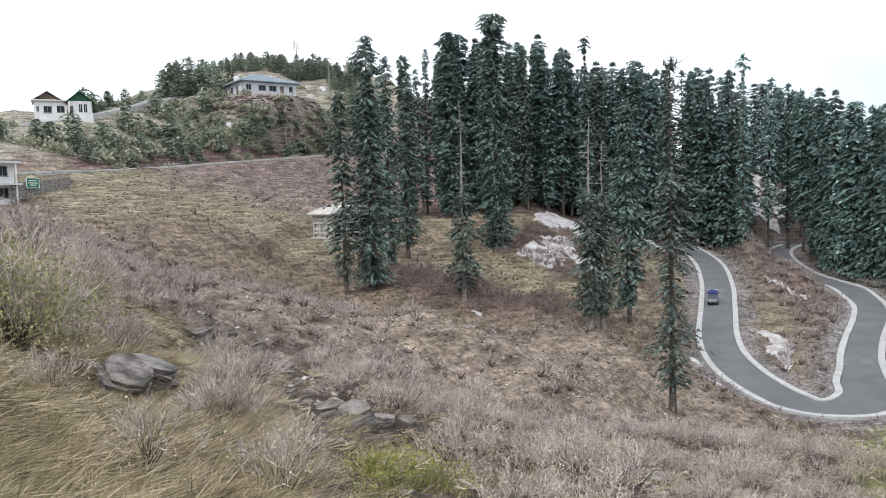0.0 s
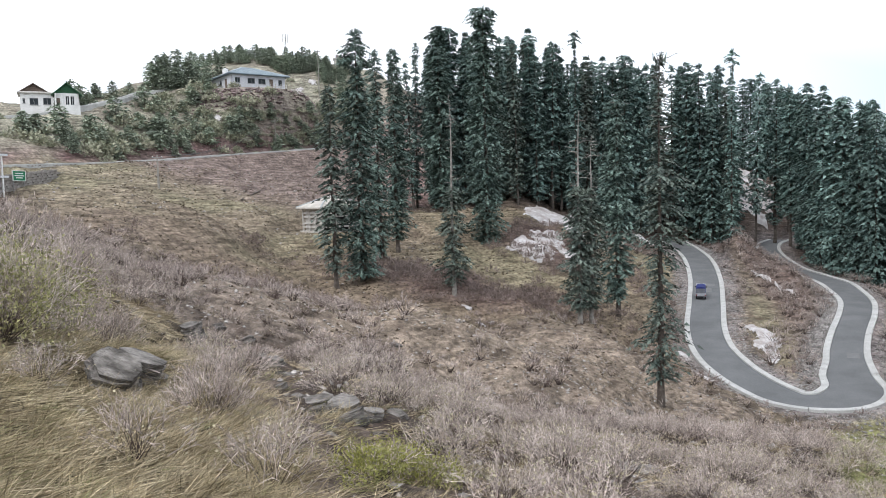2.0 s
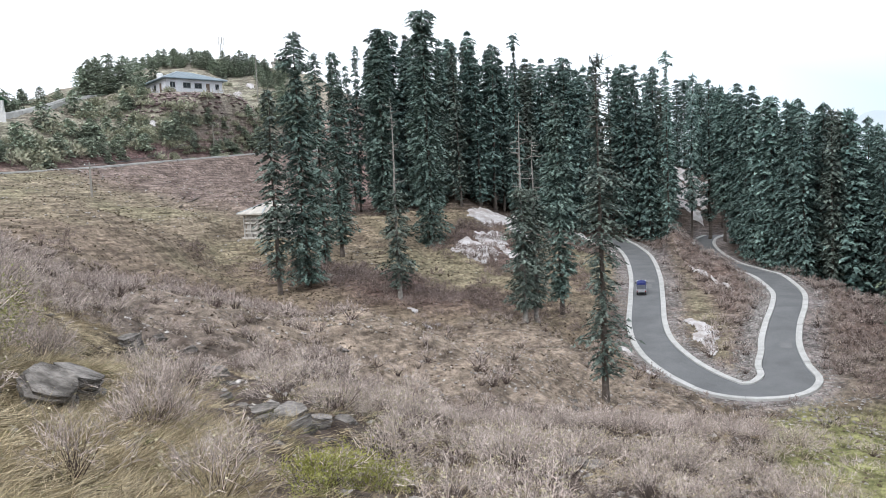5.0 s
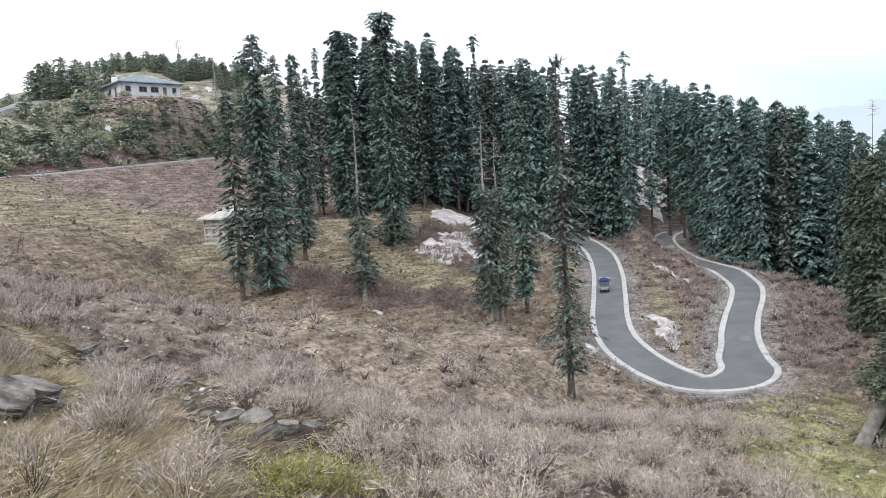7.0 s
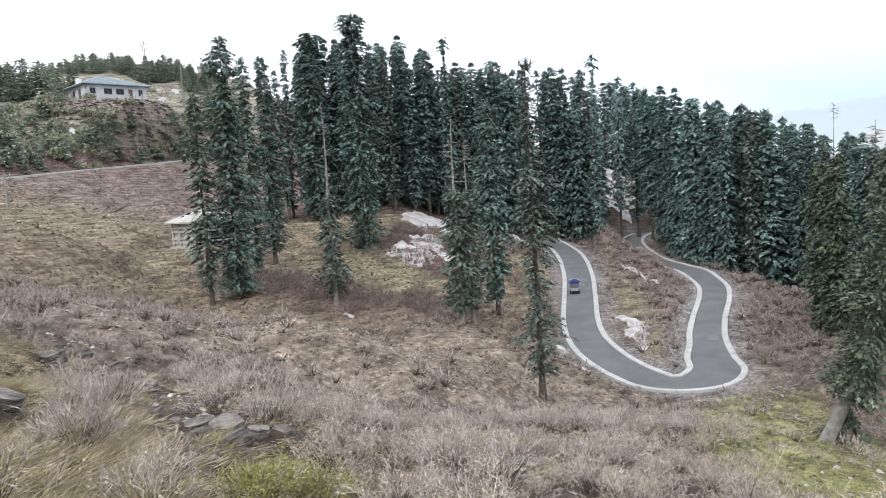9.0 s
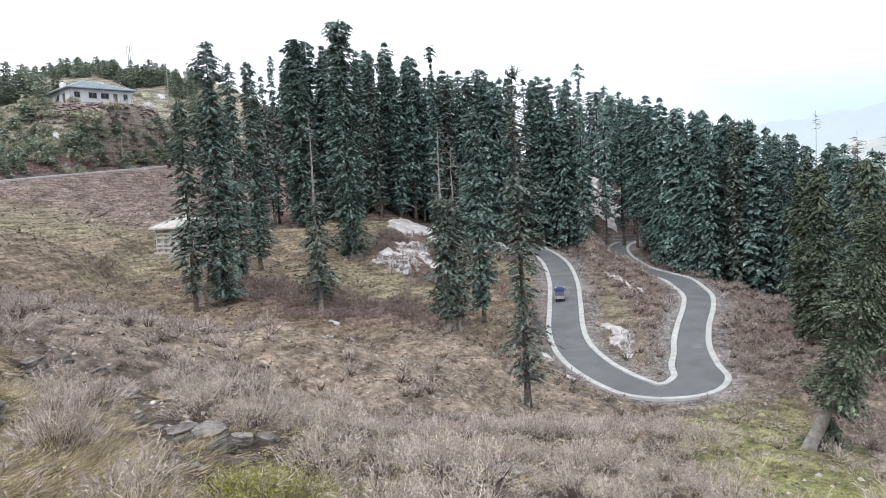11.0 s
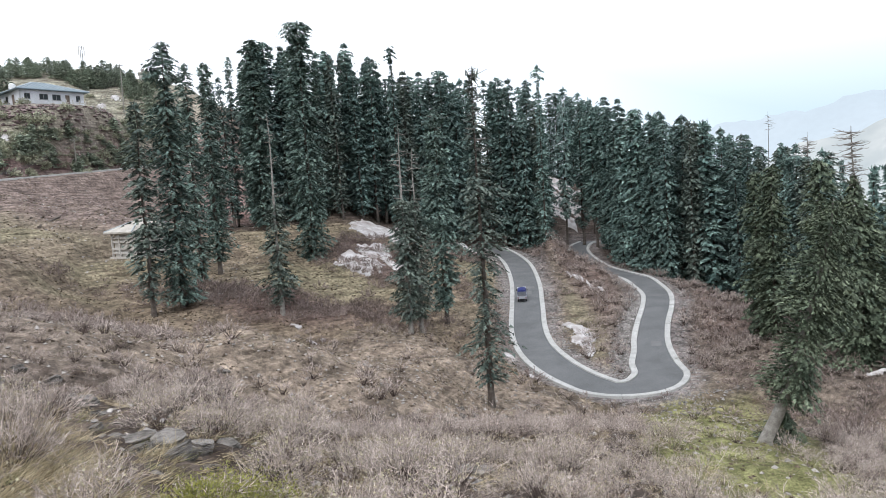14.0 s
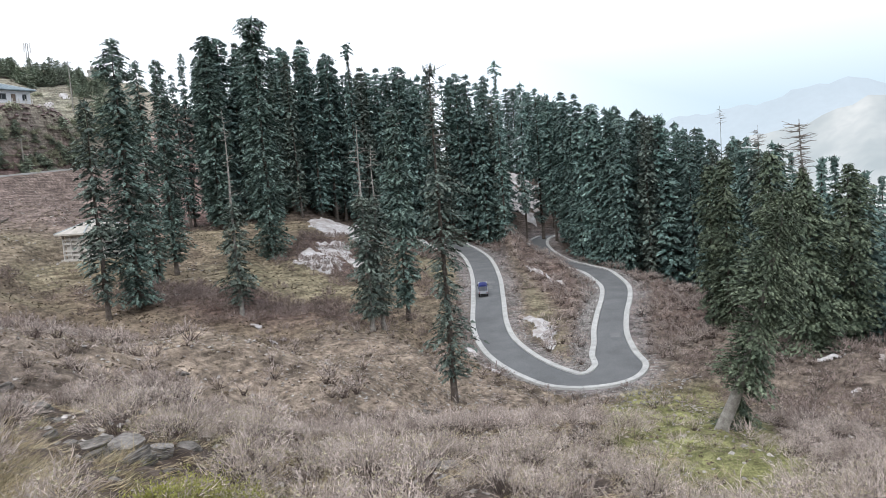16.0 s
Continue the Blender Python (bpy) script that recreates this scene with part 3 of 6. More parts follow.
build_road(DRIVE_LINE, 0.8, 0.3, 0.5, 5, "house_drive", "narrow pale drive climbing to the house", M_STONE, "low pale parapet")

# ---- trees ----
COLUMN = ((0, 0.04, 0.12, 0.3, 0.6, 0.8, 0.91, 0.96, 1.0), (0.45, 0.68, 0.88, 1.0, 0.92, 0.74, 0.56, 0.50, 0.30))
POINTED = ((0, 0.05, 0.3, 0.6, 0.8, 0.92, 1.0), (0.7, 0.9, 1.0, 0.72, 0.45, 0.22, 0.05))


def crown_faces(h, radius, start, seed, tiers, per, spray=0.8, droop=0.34, rise=0.16, top=1.0, profile=COLUMN, ragged=0.25, sprays=4, gap=0.0):
    """Foliage of a fir: tiers of drooping boughs, each a flat fan of small sprays that hang at their ends."""
    rng = np.random.default_rng(seed)
    u = (np.arange(tiers) + rng.uniform(0, 1, tiers)) / tiers
    z = h * (start + (0.99 * top - start) * u)
    swell = 0.6 * np.sin(z * math.tau / 3.9 + seed) + 0.5 * np.sin(z * math.tau / 1.9 + 2.3 * seed)
    rad = radius * np.interp(u, *profile) * (1 + ragged * swell * rng.uniform(0.5, 1, tiers)) - 0.3 * spray
    zz, rr = np.repeat(z, per), np.repeat(rad, per)
    az = rng.uniform(0, math.tau, len(zz))
    side = 1 + 0.22 * np.sin(az + seed) + 0.22 * np.sin(2 * az + zz * 0.7 + seed * 2)
    L = np.maximum(rr * side * rng.uniform(0.62, 1.15, len(zz)), 0.25)
    if gap:
        keep = rng.random(len(L)) > gap * (0.5 + 0.5 * np.sin(zz * 1.3 + 2 * np.sin(az + seed)))
        zz, az, L = zz[keep], az[keep], L[keep]
    lift = rng.normal(0, 0.12, len(L))
    out = []
    for s in list(np.linspace(0.36, 0.97, sprays)) + [0.99]:
        for turn in ((-1, 1) if s < 0.98 else (0,)):
            at = np.clip(s + rng.normal(0, 0.06, len(L)), 0.2, 1.05)
            a = az + turn * rng.uniform(0.35, 1.05, len(L)) + rng.normal(0, 0.12, len(L))
            fall = rise - 2 * droop * at + rng.uniform(-0.4, 0.25, len(L))
            base = np.stack([np.cos(az) * L * at, np.sin(az) * L * at, zz + lift + (rise * at - droop * at * at) * L], 1)
            way = unit(np.stack([np.cos(a), np.sin(a), fall], 1))
            across = unit(np.stack([-np.sin(a), np.cos(a), rng.normal(0, 0.45, len(L))], 1))
            ln = spray * rng.uniform(0.65, 1.3, len(L)) * np.clip(0.45 + 0.4 * L, 0.5, 1.1)
            w = (ln * rng.uniform(0.45, 0.8, len(L)))[:, None]
            base = base - way * (0.25 * ln)[:, None]
            out.append(np.stack([base - across * w / 2, base + across * w / 2, base + way * ln[:, None]], 1))
    tip = h * top
    b = np.tile([[0, 0, tip - 0.8]], (12, 1)) + rng.normal(0, 0.16, (12, 3))
    out.append(spikes(b, unit(rng.normal(0, 0.45, (12, 3)) + np.array([0, 0, 1.0])), np.full(12, 0.7), np.full(12, 0.2), rng))
    return np.concatenate(out)


def trunk_bm(h, r, bend=(0, 0), sides=9, wobble=0.1, seed=0):
    rng = random.Random(seed)
    ks = [0, 0.02, 0.06, 0.15, 0.3, 0.5, 0.7, 0.88, 1.0]
    pts = [(bend[0] * k * k * h + rng.uniform(-wobble, wobble) * (k > 0.02), bend[1] * k * k * h + rng.uniform(-wobble, wobble) * (k > 0.02), k * h if k else -0.6) for k in ks]
    return tube(bmesh.new(), pts, [r * (0.98 if k == 0 else 0.85 if k < 0.03 else 0.75 - 0.69 * k) for k in ks], sides)


def bare_branch(z, length, rng):
    """One dead side branch at a height on a bare stem, crooked, with a few twigs."""
    a, n = rng.uniform(0, math.tau), length * rng.uniform(0.35, 1)
    up = rng.uniform(-0.3, 0.35)
    p = [Vector((math.cos(a + rng.uniform(-0.25, 0.25) * k) * n * k, math.sin(a + rng.uniform(-0.25, 0.25) * k) * n * k, z + n * (up * k + rng.uniform(-0.08, 0.08) * k))) for k in (0, 0.35, 0.7, 1.0)]
    bm = tube(bmesh.new(), p, [0.05, 0.04, 0.028, 0.012], 4)
    for k in (1, 2, 3):
        b = a + rng.choice((-1, 1)) * rng.uniform(0.5, 1.1)
        m = n * rng.uniform(0.2, 0.4)
        tube(bm, [p[k], p[k] + Vector((math.cos(b) * m, math.sin(b) * m, rng.uniform(-0.2, 0.5) * m))], [0.024, 0.01], 3)
    return bm


def fir(name, label, h, radius, start, seed, tiers, per, r_trunk, needles, group="", dead_from=None, dead_n=0, dead_len=1.5, bend=(0, 0), **kw):
    """One fir: trunk, crown and, where it has them, bare dead branches."""
    t = thing(name, 0, 0, 0, 0, label, "tree", group)
    part("trunk", trunk_bm(h, r_trunk, bend, seed=seed), M_BARK if dead_from is None or dead_from > 0.7 else M_DEADWOOD, t, smooth=True)
    f = crown_faces(h, radius, start, seed, tiers, per, **kw)
    if bend[0] or bend[1]:
        k = np.clip(f[..., 2] / h, 0, 1.1)
        f[..., 0] += bend[0] * k * k * h
        f[..., 1] += bend[1] * k * k * h
    link("crown", quads_mesh("crown", f, needles, 3), t)
    rng = random.Random(seed)
    for i in range(dead_n):
        z = rng.uniform(dead_from, 0.98) * h
        k = z / h
        part("dead_branch", bare_branch(z, dead_len, rng), M_DEADWOOD, t, m=pose(bend[0] * k * k * h, bend[1] * k * k * h, 0))
    return t


def put(ob, x, y, turn=0, size=1.0, lean=(0, 0), sink=0.15):
    ob.matrix_basis = pose(x, y, land1(x, y) - sink, lean[0], lean[1], turn) @ Matrix.Scale(size, 4)
    return ob


# Trees standing in front of the wood, each as it is
THIN_TOP = ((0, 0.06, 0.15, 0.45, 0.7, 0.82, 0.9, 0.96, 1.0), (0.5, 0.75, 0.92, 1.0, 0.8, 0.55, 0.62, 0.5, 0.25))
put(fir("fir_tree", "slim fir with a thin crown beside the timber hut", 22.4, 1.75, 0.10, 11, 86, 9, 0.36, M_NEEDLE_GREY, spray=0.49, gap=0.45, profile=THIN_TOP), -10.7, 80.6, 20)
put(fir("fir_tree", "tall dark fir beside the timber hut", 28.4, 2.2, 0.03, 12, 140, 14, 0.45, M_NEEDLE_FRONT, spray=0.40, ragged=0.45,
        profile=((0, 0.1, 0.5, 0.72, 0.80, 0.85, 0.9, 0.95, 1.0), (0.7, 0.95, 1.0, 0.85, 0.6, 0.42, 0.85, 0.66, 0.3))), -8.0, 83.6, 130)
put(fir("fir_tree", "dark narrow fir beside two taller ones", 27.0, 1.9, 0.02, 27, 110, 12, 0.4, M_NEEDLE_FRONT, spray=0.40, profile=THIN_TOP), -6.6, 94.5, 200)
put(fir("fir_tree", "dark fir with a short bare foot on the meadow", 28.8, 2.0, 0.075, 13, 122, 14, 0.42, M_NEEDLE_FRONT, spray=0.41, ragged=0.45, profile=THIN_TOP), -4.9, 104.0, 250)
put(fir("fir_tree", "fir with a long bare dead top and a bushy lower crown", 22.6, 1.7, 0.06, 14, 60, 10, 0.34, M_NEEDLE_GREY, dead_from=0.55, dead_n=26, dead_len=1.1, top=0.56, ragged=0.45, spray=0.42, gap=0.25), 2.3, 83.2, 70)
put(fir("fir_tree", "very tall dark fir at the edge of the wood", 36.0, 3.3, 0.0, 15, 150, 16, 0.55, M_NEEDLE_FRONT, spray=0.46, ragged=0.3,
        profile=((0, 0.06, 0.4, 0.7, 0.85, 0.93, 0.97, 1.0), (0.55, 0.7, 1.0, 0.9, 0.75, 0.62, 0.72, 0.45))), 8.5, 113.5, 300)
put(fir("fir_tree", "fir with a dead stem above a dense lower crown", 22.6, 1.75, 0.07, 16, 76, 13, 0.36, M_NEEDLE_GREY, dead_from=0.58, dead_n=22, top=0.66, ragged=0.45, spray=0.38), 15.5, 77.6, 200)
put(fir("fir_tree", "fir with a dead stem above a dense lower crown", 20.4, 1.5, 0.09, 26, 76, 12, 0.33, M_NEEDLE_GREY, dead_from=0.66, dead_n=14, top=0.74, ragged=0.45, spray=0.38), 17.0, 78.6, 40)
put(fir("fir_tree", "greyish fir with a ragged crown beside the road bank", 26.0, 2.2, 0.08, 17, 110, 13, 0.38, M_NEEDLE_FRONT, spray=0.42, ragged=0.45, dead_from=0.84, dead_n=12, profile=THIN_TOP), 21.6, 85.6, 10)
put(fir("fir_tree", "tall slim fir with a patchy crown by the hairpin", 25.6, 1.6, 0.08, 18, 110, 11, 0.36, M_NEEDLE_GREY, spray=0.34, gap=0.42, ragged=0.6, dead_from=0.75, dead_n=26, dead_len=1.1,
        profile=((0, 0.08, 0.2, 0.28, 0.4, 0.6, 0.72, 0.86, 0.95, 1.0), (0.75, 1.0, 0.9, 0.6, 1.0, 1.0, 0.62, 0.4, 0.35, 0.2))), 16.3, 52.5, 160)
put(fir("fir_tree", "tall dark fir on the edge of the wood", 33.0, 3.0, 0.03, 19, 120, 13, 0.5, M_NEEDLE_FRONT, spray=0.58), 1.8, 132, 60)
put(fir("fir_tree", "leaning fir with dense foliage on the grassy gully", 12.6, 1.5, 0.22, 20, 120, 18, 0.46, M_NEEDLE_OLIVE, spray=0.2, sprays=5, droop=0.3, rise=0.14, ragged=0.5, bend=(-0.10, 0.07), gap=0.3, dead_from=0.5,
        profile=((0, 0.05, 0.12, 0.2, 0.3, 0.45, 0.6, 0.8, 0.93, 1.0), (0.7, 1.0, 0.75, 0.85, 1.1, 1.0, 1.0, 0.8, 0.55, 0.2))), 23.3, 30.7, 0, lean=(14, 18))
put(fir("fir_tree", "broad old fir with a flat dying top above the slope", 21.4, 2.8, 0.02, 21, 130, 17, 0.42, M_NEEDLE_OLIVE, spray=0.38, top=0.8, dead_from=0.76, dead_n=80, dead_len=1.45, bend=(0.04, 0.0), gap=0.2, ragged=0.4,
        profile=((0, 0.3, 0.6, 0.75, 0.86, 1.0), (0.85, 1.0, 0.95, 0.75, 0.45, 0.12))), 51.2, 53.4, 90)
put(fir("fir_tree", "dense dark fir above the lower slope", 17.2, 2.2, 0.03, 22, 90, 15, 0.42, M_NEEDLE_OLIVE, spray=0.38, ragged=0.4), 57.5, 55.0, 10)
put(fir("fir_tree", "broad olive fir above the lower slope", 19.0, 2.0, 0.02, 23, 95, 14, 0.36, M_NEEDLE_OLIVE, spray=0.38, ragged=0.4, profile=THIN_TOP), 53.6, 67.6, 210)
put(fir("fir_tree", "dense fir behind the leaning tree", 18.6, 2.2, 0.02, 24, 95, 14, 0.4, M_NEEDLE_OLIVE, spray=0.38, ragged=0.4), 54.1, 61.3, 120)
put(fir("fir_tree", "dense olive fir at the edge of the wood", 19.6, 2.0, 0.02, 28, 95, 14, 0.4, M_NEEDLE_OLIVE, spray=0.4, ragged=0.4), 54.4, 71.4, 40)
put(fir("young_fir", "small bushy fir sapling beside the leaning trunk", 1.7, 1.05, 0.02, 30, 22, 12, 0.05, M_NEEDLE_OLIVE, spray=0.24, profile=((0, 0.3, 0.7, 1.0), (0.9, 1.0, 0.7, 0.2))), 25.1, 31.3, 0)
put(fir("dead_tree", "dead bare trunk standing high above the wood", 13.6 - land1(93.0, 117.7), 0.8, 0.1, 25, 24, 6, 0.26, M_NEEDLE_FRONT, dead_from=0.9, dead_n=14, dead_len=1.0, top=0.6), 93.0, 117.7, 0)

put(fir("dead_tree", "leafless old tree with a spreading bare crown above the wood", 7.3 - land1(71.8, 83.3), 1.2, 0.1, 29, 60, 7, 0.26, M_NEEDLE_OLIVE, dead_from=0.86, dead_n=34, dead_len=1.4, top=0.84, spray=0.4), 71.8, 83.3, 0)

# The wood: ten kinds of fir, set out behind its edge
TUFTED = ((0, 0.05, 0.3, 0.6, 0.78, 0.86, 0.93, 0.97, 1.0), (0.6, 0.9, 1.0, 0.88, 0.62, 0.45, 0.62, 0.55, 0.3))
KINDS = [fir("fir_tree", lab, h, r, s, 40 + i, tiers, 12, 0.36, mat, "wood of firs", profile=prof, spray=0.6, sprays=3, **more)
         for i, (lab, h, r, s, tiers, mat, prof, more) in enumerate([
             ("tall dark green fir in the wood", 30, 2.2, 0.02, 72, M_NEEDLE, COLUMN, {}),
             ("tall dark green fir in the wood", 29, 2.0, 0.04, 70, M_NEEDLE, TUFTED, {}),
             ("broad dark fir in the wood", 27, 2.6, 0.02, 72, M_NEEDLE, COLUMN, {}),
             ("narrow dark fir in the wood", 30, 1.8, 0.05, 68, M_NEEDLE, TUFTED, {}),
             ("greyish green fir in the wood", 26, 2.2, 0.02, 66, M_NEEDLE_GREY, COLUMN, {}),
             ("dark fir with a tufted top in the wood", 31, 2.1, 0.08, 70, M_NEEDLE, TUFTED, {"ragged": 0.4}),
             ("fir with a thin dying top in the wood", 30, 1.9, 0.04, 66, M_NEEDLE_GREY, THIN_TOP, {"dead_from": 0.86, "dead_n": 8, "gap": 0.3}),
             ("young pointed fir in the wood", 20, 2.0, 0.02, 58, M_NEEDLE, POINTED, {}),
             ("tall fir with a bare foot in the wood", 30, 2.1, 0.2, 66, M_NEEDLE, COLUMN, {}),
             ("thin ragged fir in the wood", 28, 1.6, 0.12, 60, M_NEEDLE, TUFTED, {"gap": 0.4, "ragged": 0.5})])]
HEIGHTS = [30, 29, 27, 30, 26, 31, 30, 20, 30, 28]
EDGE = ([-3, 4, 9.5, 14, 18, 21, 22.8, 24, 25.5, 27, 28.5, 31, 36.8, 41, 44.5, 48, 56], [141, 139, 144, 152, 165, 168, 172, 215, 205, 172, 142, 134, 128, 105, 82, 86, 80])
SKYLINE = ([-3, -1, 1.2, 3.8, 5.7, 7.6, 11.2, 15.1, 17, 19.2, 22.3, 26, 29.4, 34.3, 36.6, 39.2, 42.9, 46.3, 48.5, 56], [8.0, 10.4, 11.8, 12.2, 11.2, 11.2, 9.6, 9.0, 8.7, 8.3, 7.6, 6.4, 5.2, 4.1, 2.9, 2.0, 0.9, -0.4, -1.5, -4])
# Trees that stand out on the skyline: bearing and elevation of the tip, steps back from the edge, kind, girth
STANDING = [(-1.1, 11.3, 2, 3, 0.8), (0.7, 12.3, 3, 0, 1.2), (1.6, 12.4, 2, 2, 1.2), (2.9, 11.6, 6, 5, 1), (5.6, 10.6, 6, 1, 1), (6.2, 11.6, 3, 5, 1.1), (7.9, 12.1, 3, 1, 1.1), (9.2, 11.1, 4, 8, 1), (10.0, 10.8, 3, 5, 1), (12.0, 9.9, 2, 6, 1.1),
            (13.0, 9.8, 3, 1, 1), (13.9, 9.2, 6, 3, 1), (15.0, 9.8, 3, 2, 1.1), (16.1, 9.0, 4, 0, 1), (18.2, 8.8, 6, 9, 1), (19.1, 9.0, 3, 5, 1), (20.1, 8.7, 3, 1, 1), (21.0, 8.6, 4, 8, 1), (22.9, 7.4, 58, 0, 1.3), (23.4, 7.4, 40, 2, 1.3), (24.4, 7.0, 22, 2, 1.3), (25.5, 6.7, 12, 0, 1.2), (23.8, 7.8, -30, 8, 0.8), (25.1, 7.3, -24, 9, 1.1), (26.1, 6.8, -12, 8, 1),
            (27.1, 6.8, 2, 5, 1.1), (27.8, 6.6, 3, 1, 1), (28.7, 5.6, 2, 0, 1), (29.5, 5.8, 3, 2, 1), (30.8, 5.4, 2, 1, 1), (32.2, 5.0, 3, 0, 1.1), (33.3, 4.4, 3, 4, 1), (34.4, 4.5, 1, 7, 1.4), (35.8, 3.3, 3, 0, 1), (37.0, 3.2, 3, 1, 1), (39.2, 2.4, 4, 3, 1), (39.9, 2.3, 3, 5, 1), (41.6, 1.8, 3, 0, 1.1)]


def plant_wood():
    rng = random.Random(77)
    used = set()

    def stand(k, x, y, z, h, girth=1.0):
        g = girth * (1.0 if h > 22 else 1.15)
        m = pose(x, y, z - 0.2, rng.uniform(-1.5, 1.5), rng.uniform(-1.5, 1.5), rng.uniform(0, 360)) @ Matrix.Scale(h / HEIGHTS[k], 4) @ Matrix.Diagonal((g, g, 1, 1))
        if k in used:
            copy_thing(KINDS[k], m).matrix_basis = m
        else:
            KINDS[k].matrix_basis = m
            used.add(k)

    for az, el, back, k, girth in STANDING:
        d, a = np.interp(az, *EDGE) + back, radians(az)
        x, y = d * math.sin(a), d * math.cos(a)
        z = land1(x, y)
        stand(k, x, y, z, EYE + d * math.tan(radians(el)) - z, girth)
    spots = []
    for row in range(6):
        az = -2.5 + rng.uniform(0, 1)
        while az < 55:
            d = np.interp(az, *EDGE) + row * 6.0 + rng.uniform(-2.2, 2.2)
            a = radians(az)
            spots.append((row, az, d, d * math.sin(a), d * math.cos(a)))
            az += math.degrees((3.1 + 0.3 * row) * rng.uniform(0.75, 1.3) / d)
    spots = [s for s in spots if s[0] < 4 or rng.random() < 0.6]
    xs, ys = np.array([s[3] for s in spots]), np.array([s[4] for s in spots])
    zs = land(xs, ys)
    near, _ = line_distance(xs, ys, ROAD_LINE)
    for (row, az, d, x, y), z, dr in zip(spots, zs, near):
        if dr < 4.5 or (abs(x + 5 + (y - 150) * 0.05) < 4 and y > 140) or (22.7 < az < 25.4 and d < 228):
            continue
        room = EYE + d * math.tan(radians(np.interp(az, *SKYLINE))) - z
        want = room - abs(rng.gauss(0, 1.0)) * (3.0 if row < 3 else 1.6) + 0.9
        h = max(9.0, min(40.0, want, rng.uniform(28, 42)))
        k = min(range(10), key=lambda i: abs(HEIGHTS[i] - h) + rng.uniform(0, 9))
        stand(k, x, y, z, h)
    for i, k in enumerate(KINDS):
        if i not in used:
            put(k, 20 + 6 * i, 190)


plant_wood()

# Emergent stems with tufted heads above the wood
for x, y, top in ((27.4, 139.3, 30.6), (56.4, 138.0, 26.4)):
    h = top - land1(x, y) + 0.4
    f = fir("fir_tree", "tall thin fir with a tufted round head above the wood", h, 1.7, 0.08, int(h), 80, 7, 0.34, M_NEEDLE, "wood of firs", spray=0.7, sprays=3,
            profile=((0, 0.3, 0.7, 0.86, 0.90, 0.925, 0.96, 1.0), (0.9, 1.0, 0.6, 0.25, 0.10, 0.72, 0.85, 0.5)))
    put(f, x, y)

# Young firs and bushes on the hill by the houses
YOUNG = [fir("young_fir", lab, h, r, 0.03, 70 + i, wh, 8, 0.12, mat, "young firs on the hill", profile=((0, 0.12, 0.5, 0.8, 1.0), (0.85, 1.0, 0.82, 0.52, 0.14)), spray=0.66, sprays=2, droop=0.2, ragged=0.3)
         for i, (lab, h, r, wh, mat) in enumerate([("bushy young fir on the hill", 5.6, 2.5, 27, M_NEEDLE_YOUNG), ("small grey-green young fir on the hill", 4.0, 2.1, 22, M_NEEDLE_YOUNG),
                                                   ("dark young fir on the hill top", 8.0, 3.2, 38, M_NEEDLE_YOUNG)])]


def bush_faces(radius, height, count, seed, leaf):
    rng = np.random.default_rng(seed)
    d = unit(rng.normal(size=(count, 3)) * [1, 1, 0.8])
    d[:, 2] = np.abs(d[:, 2])
    r = rng.uniform(0.45, 1.0, (count, 1)) ** 0.6 * (1 + 0.25 * np.sin(3 * np.arctan2(d[:, 1], d[:, 0]) + seed))[:, None]
    base = d * r * [radius, radius, height]
    n = leaf * rng.uniform(0.6, 1.3, count)
    return kites(base, unit(d + rng.normal(0, 0.6, (count, 3))), n, n * 0.55, rng)


def twig_faces(radius, height, stems, seed, width, twiglets=3, forks=2):
    """Bare stems that fan out from one foot, fork, and end in short crooked twigs on the outside of a dome."""
    rng = np.random.default_rng(seed)
    az, out = rng.uniform(0, math.tau, stems), rng.uniform(0, 1, stems) ** 0.6
    side = 1 + 0.2 * np.sin(2 * az + seed) + 0.15 * np.sin(3 * az + 2 * seed)
    end = np.stack([np.cos(az) * out * radius * side, np.sin(az) * out * radius * side, height * np.sqrt(np.clip(1.06 - 0.9 * out * out, 0.05, 1)) * rng.uniform(0.75, 1.1, stems)], 1)
    base = end * [0.12, 0.12, 0] + rng.normal(0, 0.04, (stems, 3)) * [1, 1, 0]
    ln = np.linalg.norm(end - base, axis=1)
    way = unit(end - base)
    woody = spikes(base, way, ln * 0.95, np.full(stems, width * 1.3), rng)
    faces, tips = [], [end]
    for _ in range(forks):
        s = rng.uniform(0.45, 0.85, stems)[:, None]
        b = base + way * ln[:, None] * s
        w = unit(way + rng.normal(0, 0.42, (stems, 3)) + [0, 0, 0.12])
        n = ln * rng.uniform(0.25, 0.5, stems)
        faces.append(spikes(b, w, n, np.full(stems, width), rng))
        for _ in range(max(1, (twiglets - forks) // forks)):
            q = rng.uniform(0.45, 1.0, stems)
            bb = b + w * (n * q)[:, None]
            ww = unit(w * 0.6 + way * 0.3 + rng.normal(0, 0.6, (stems, 3)) + [0, 0, 0.15])
            nn = ln * rng.uniform(0.09, 0.24, stems)
            faces.append(spikes(bb, ww, nn, np.full(stems, width * 0.85), rng))
            tips.append(bb + ww * nn[:, None])
    return np.concatenate(faces), np.concatenate(tips), woody


def leafy_bush(label, radius, height, count, seed, leaf, mat, group=""):
    b = thing("bush", 0, 0, 0, 0, label, "bush", group)
    _, _, f = twig_faces(radius * 0.9, height * 0.9, 26, seed, 0.03, 2)
    link("bare_frame", quads_mesh("bare_frame", f, M_STEM, 3), b)
    link("foliage", quads_mesh("foliage", bush_faces(radius, height, count, seed, leaf), mat), b)
    return b


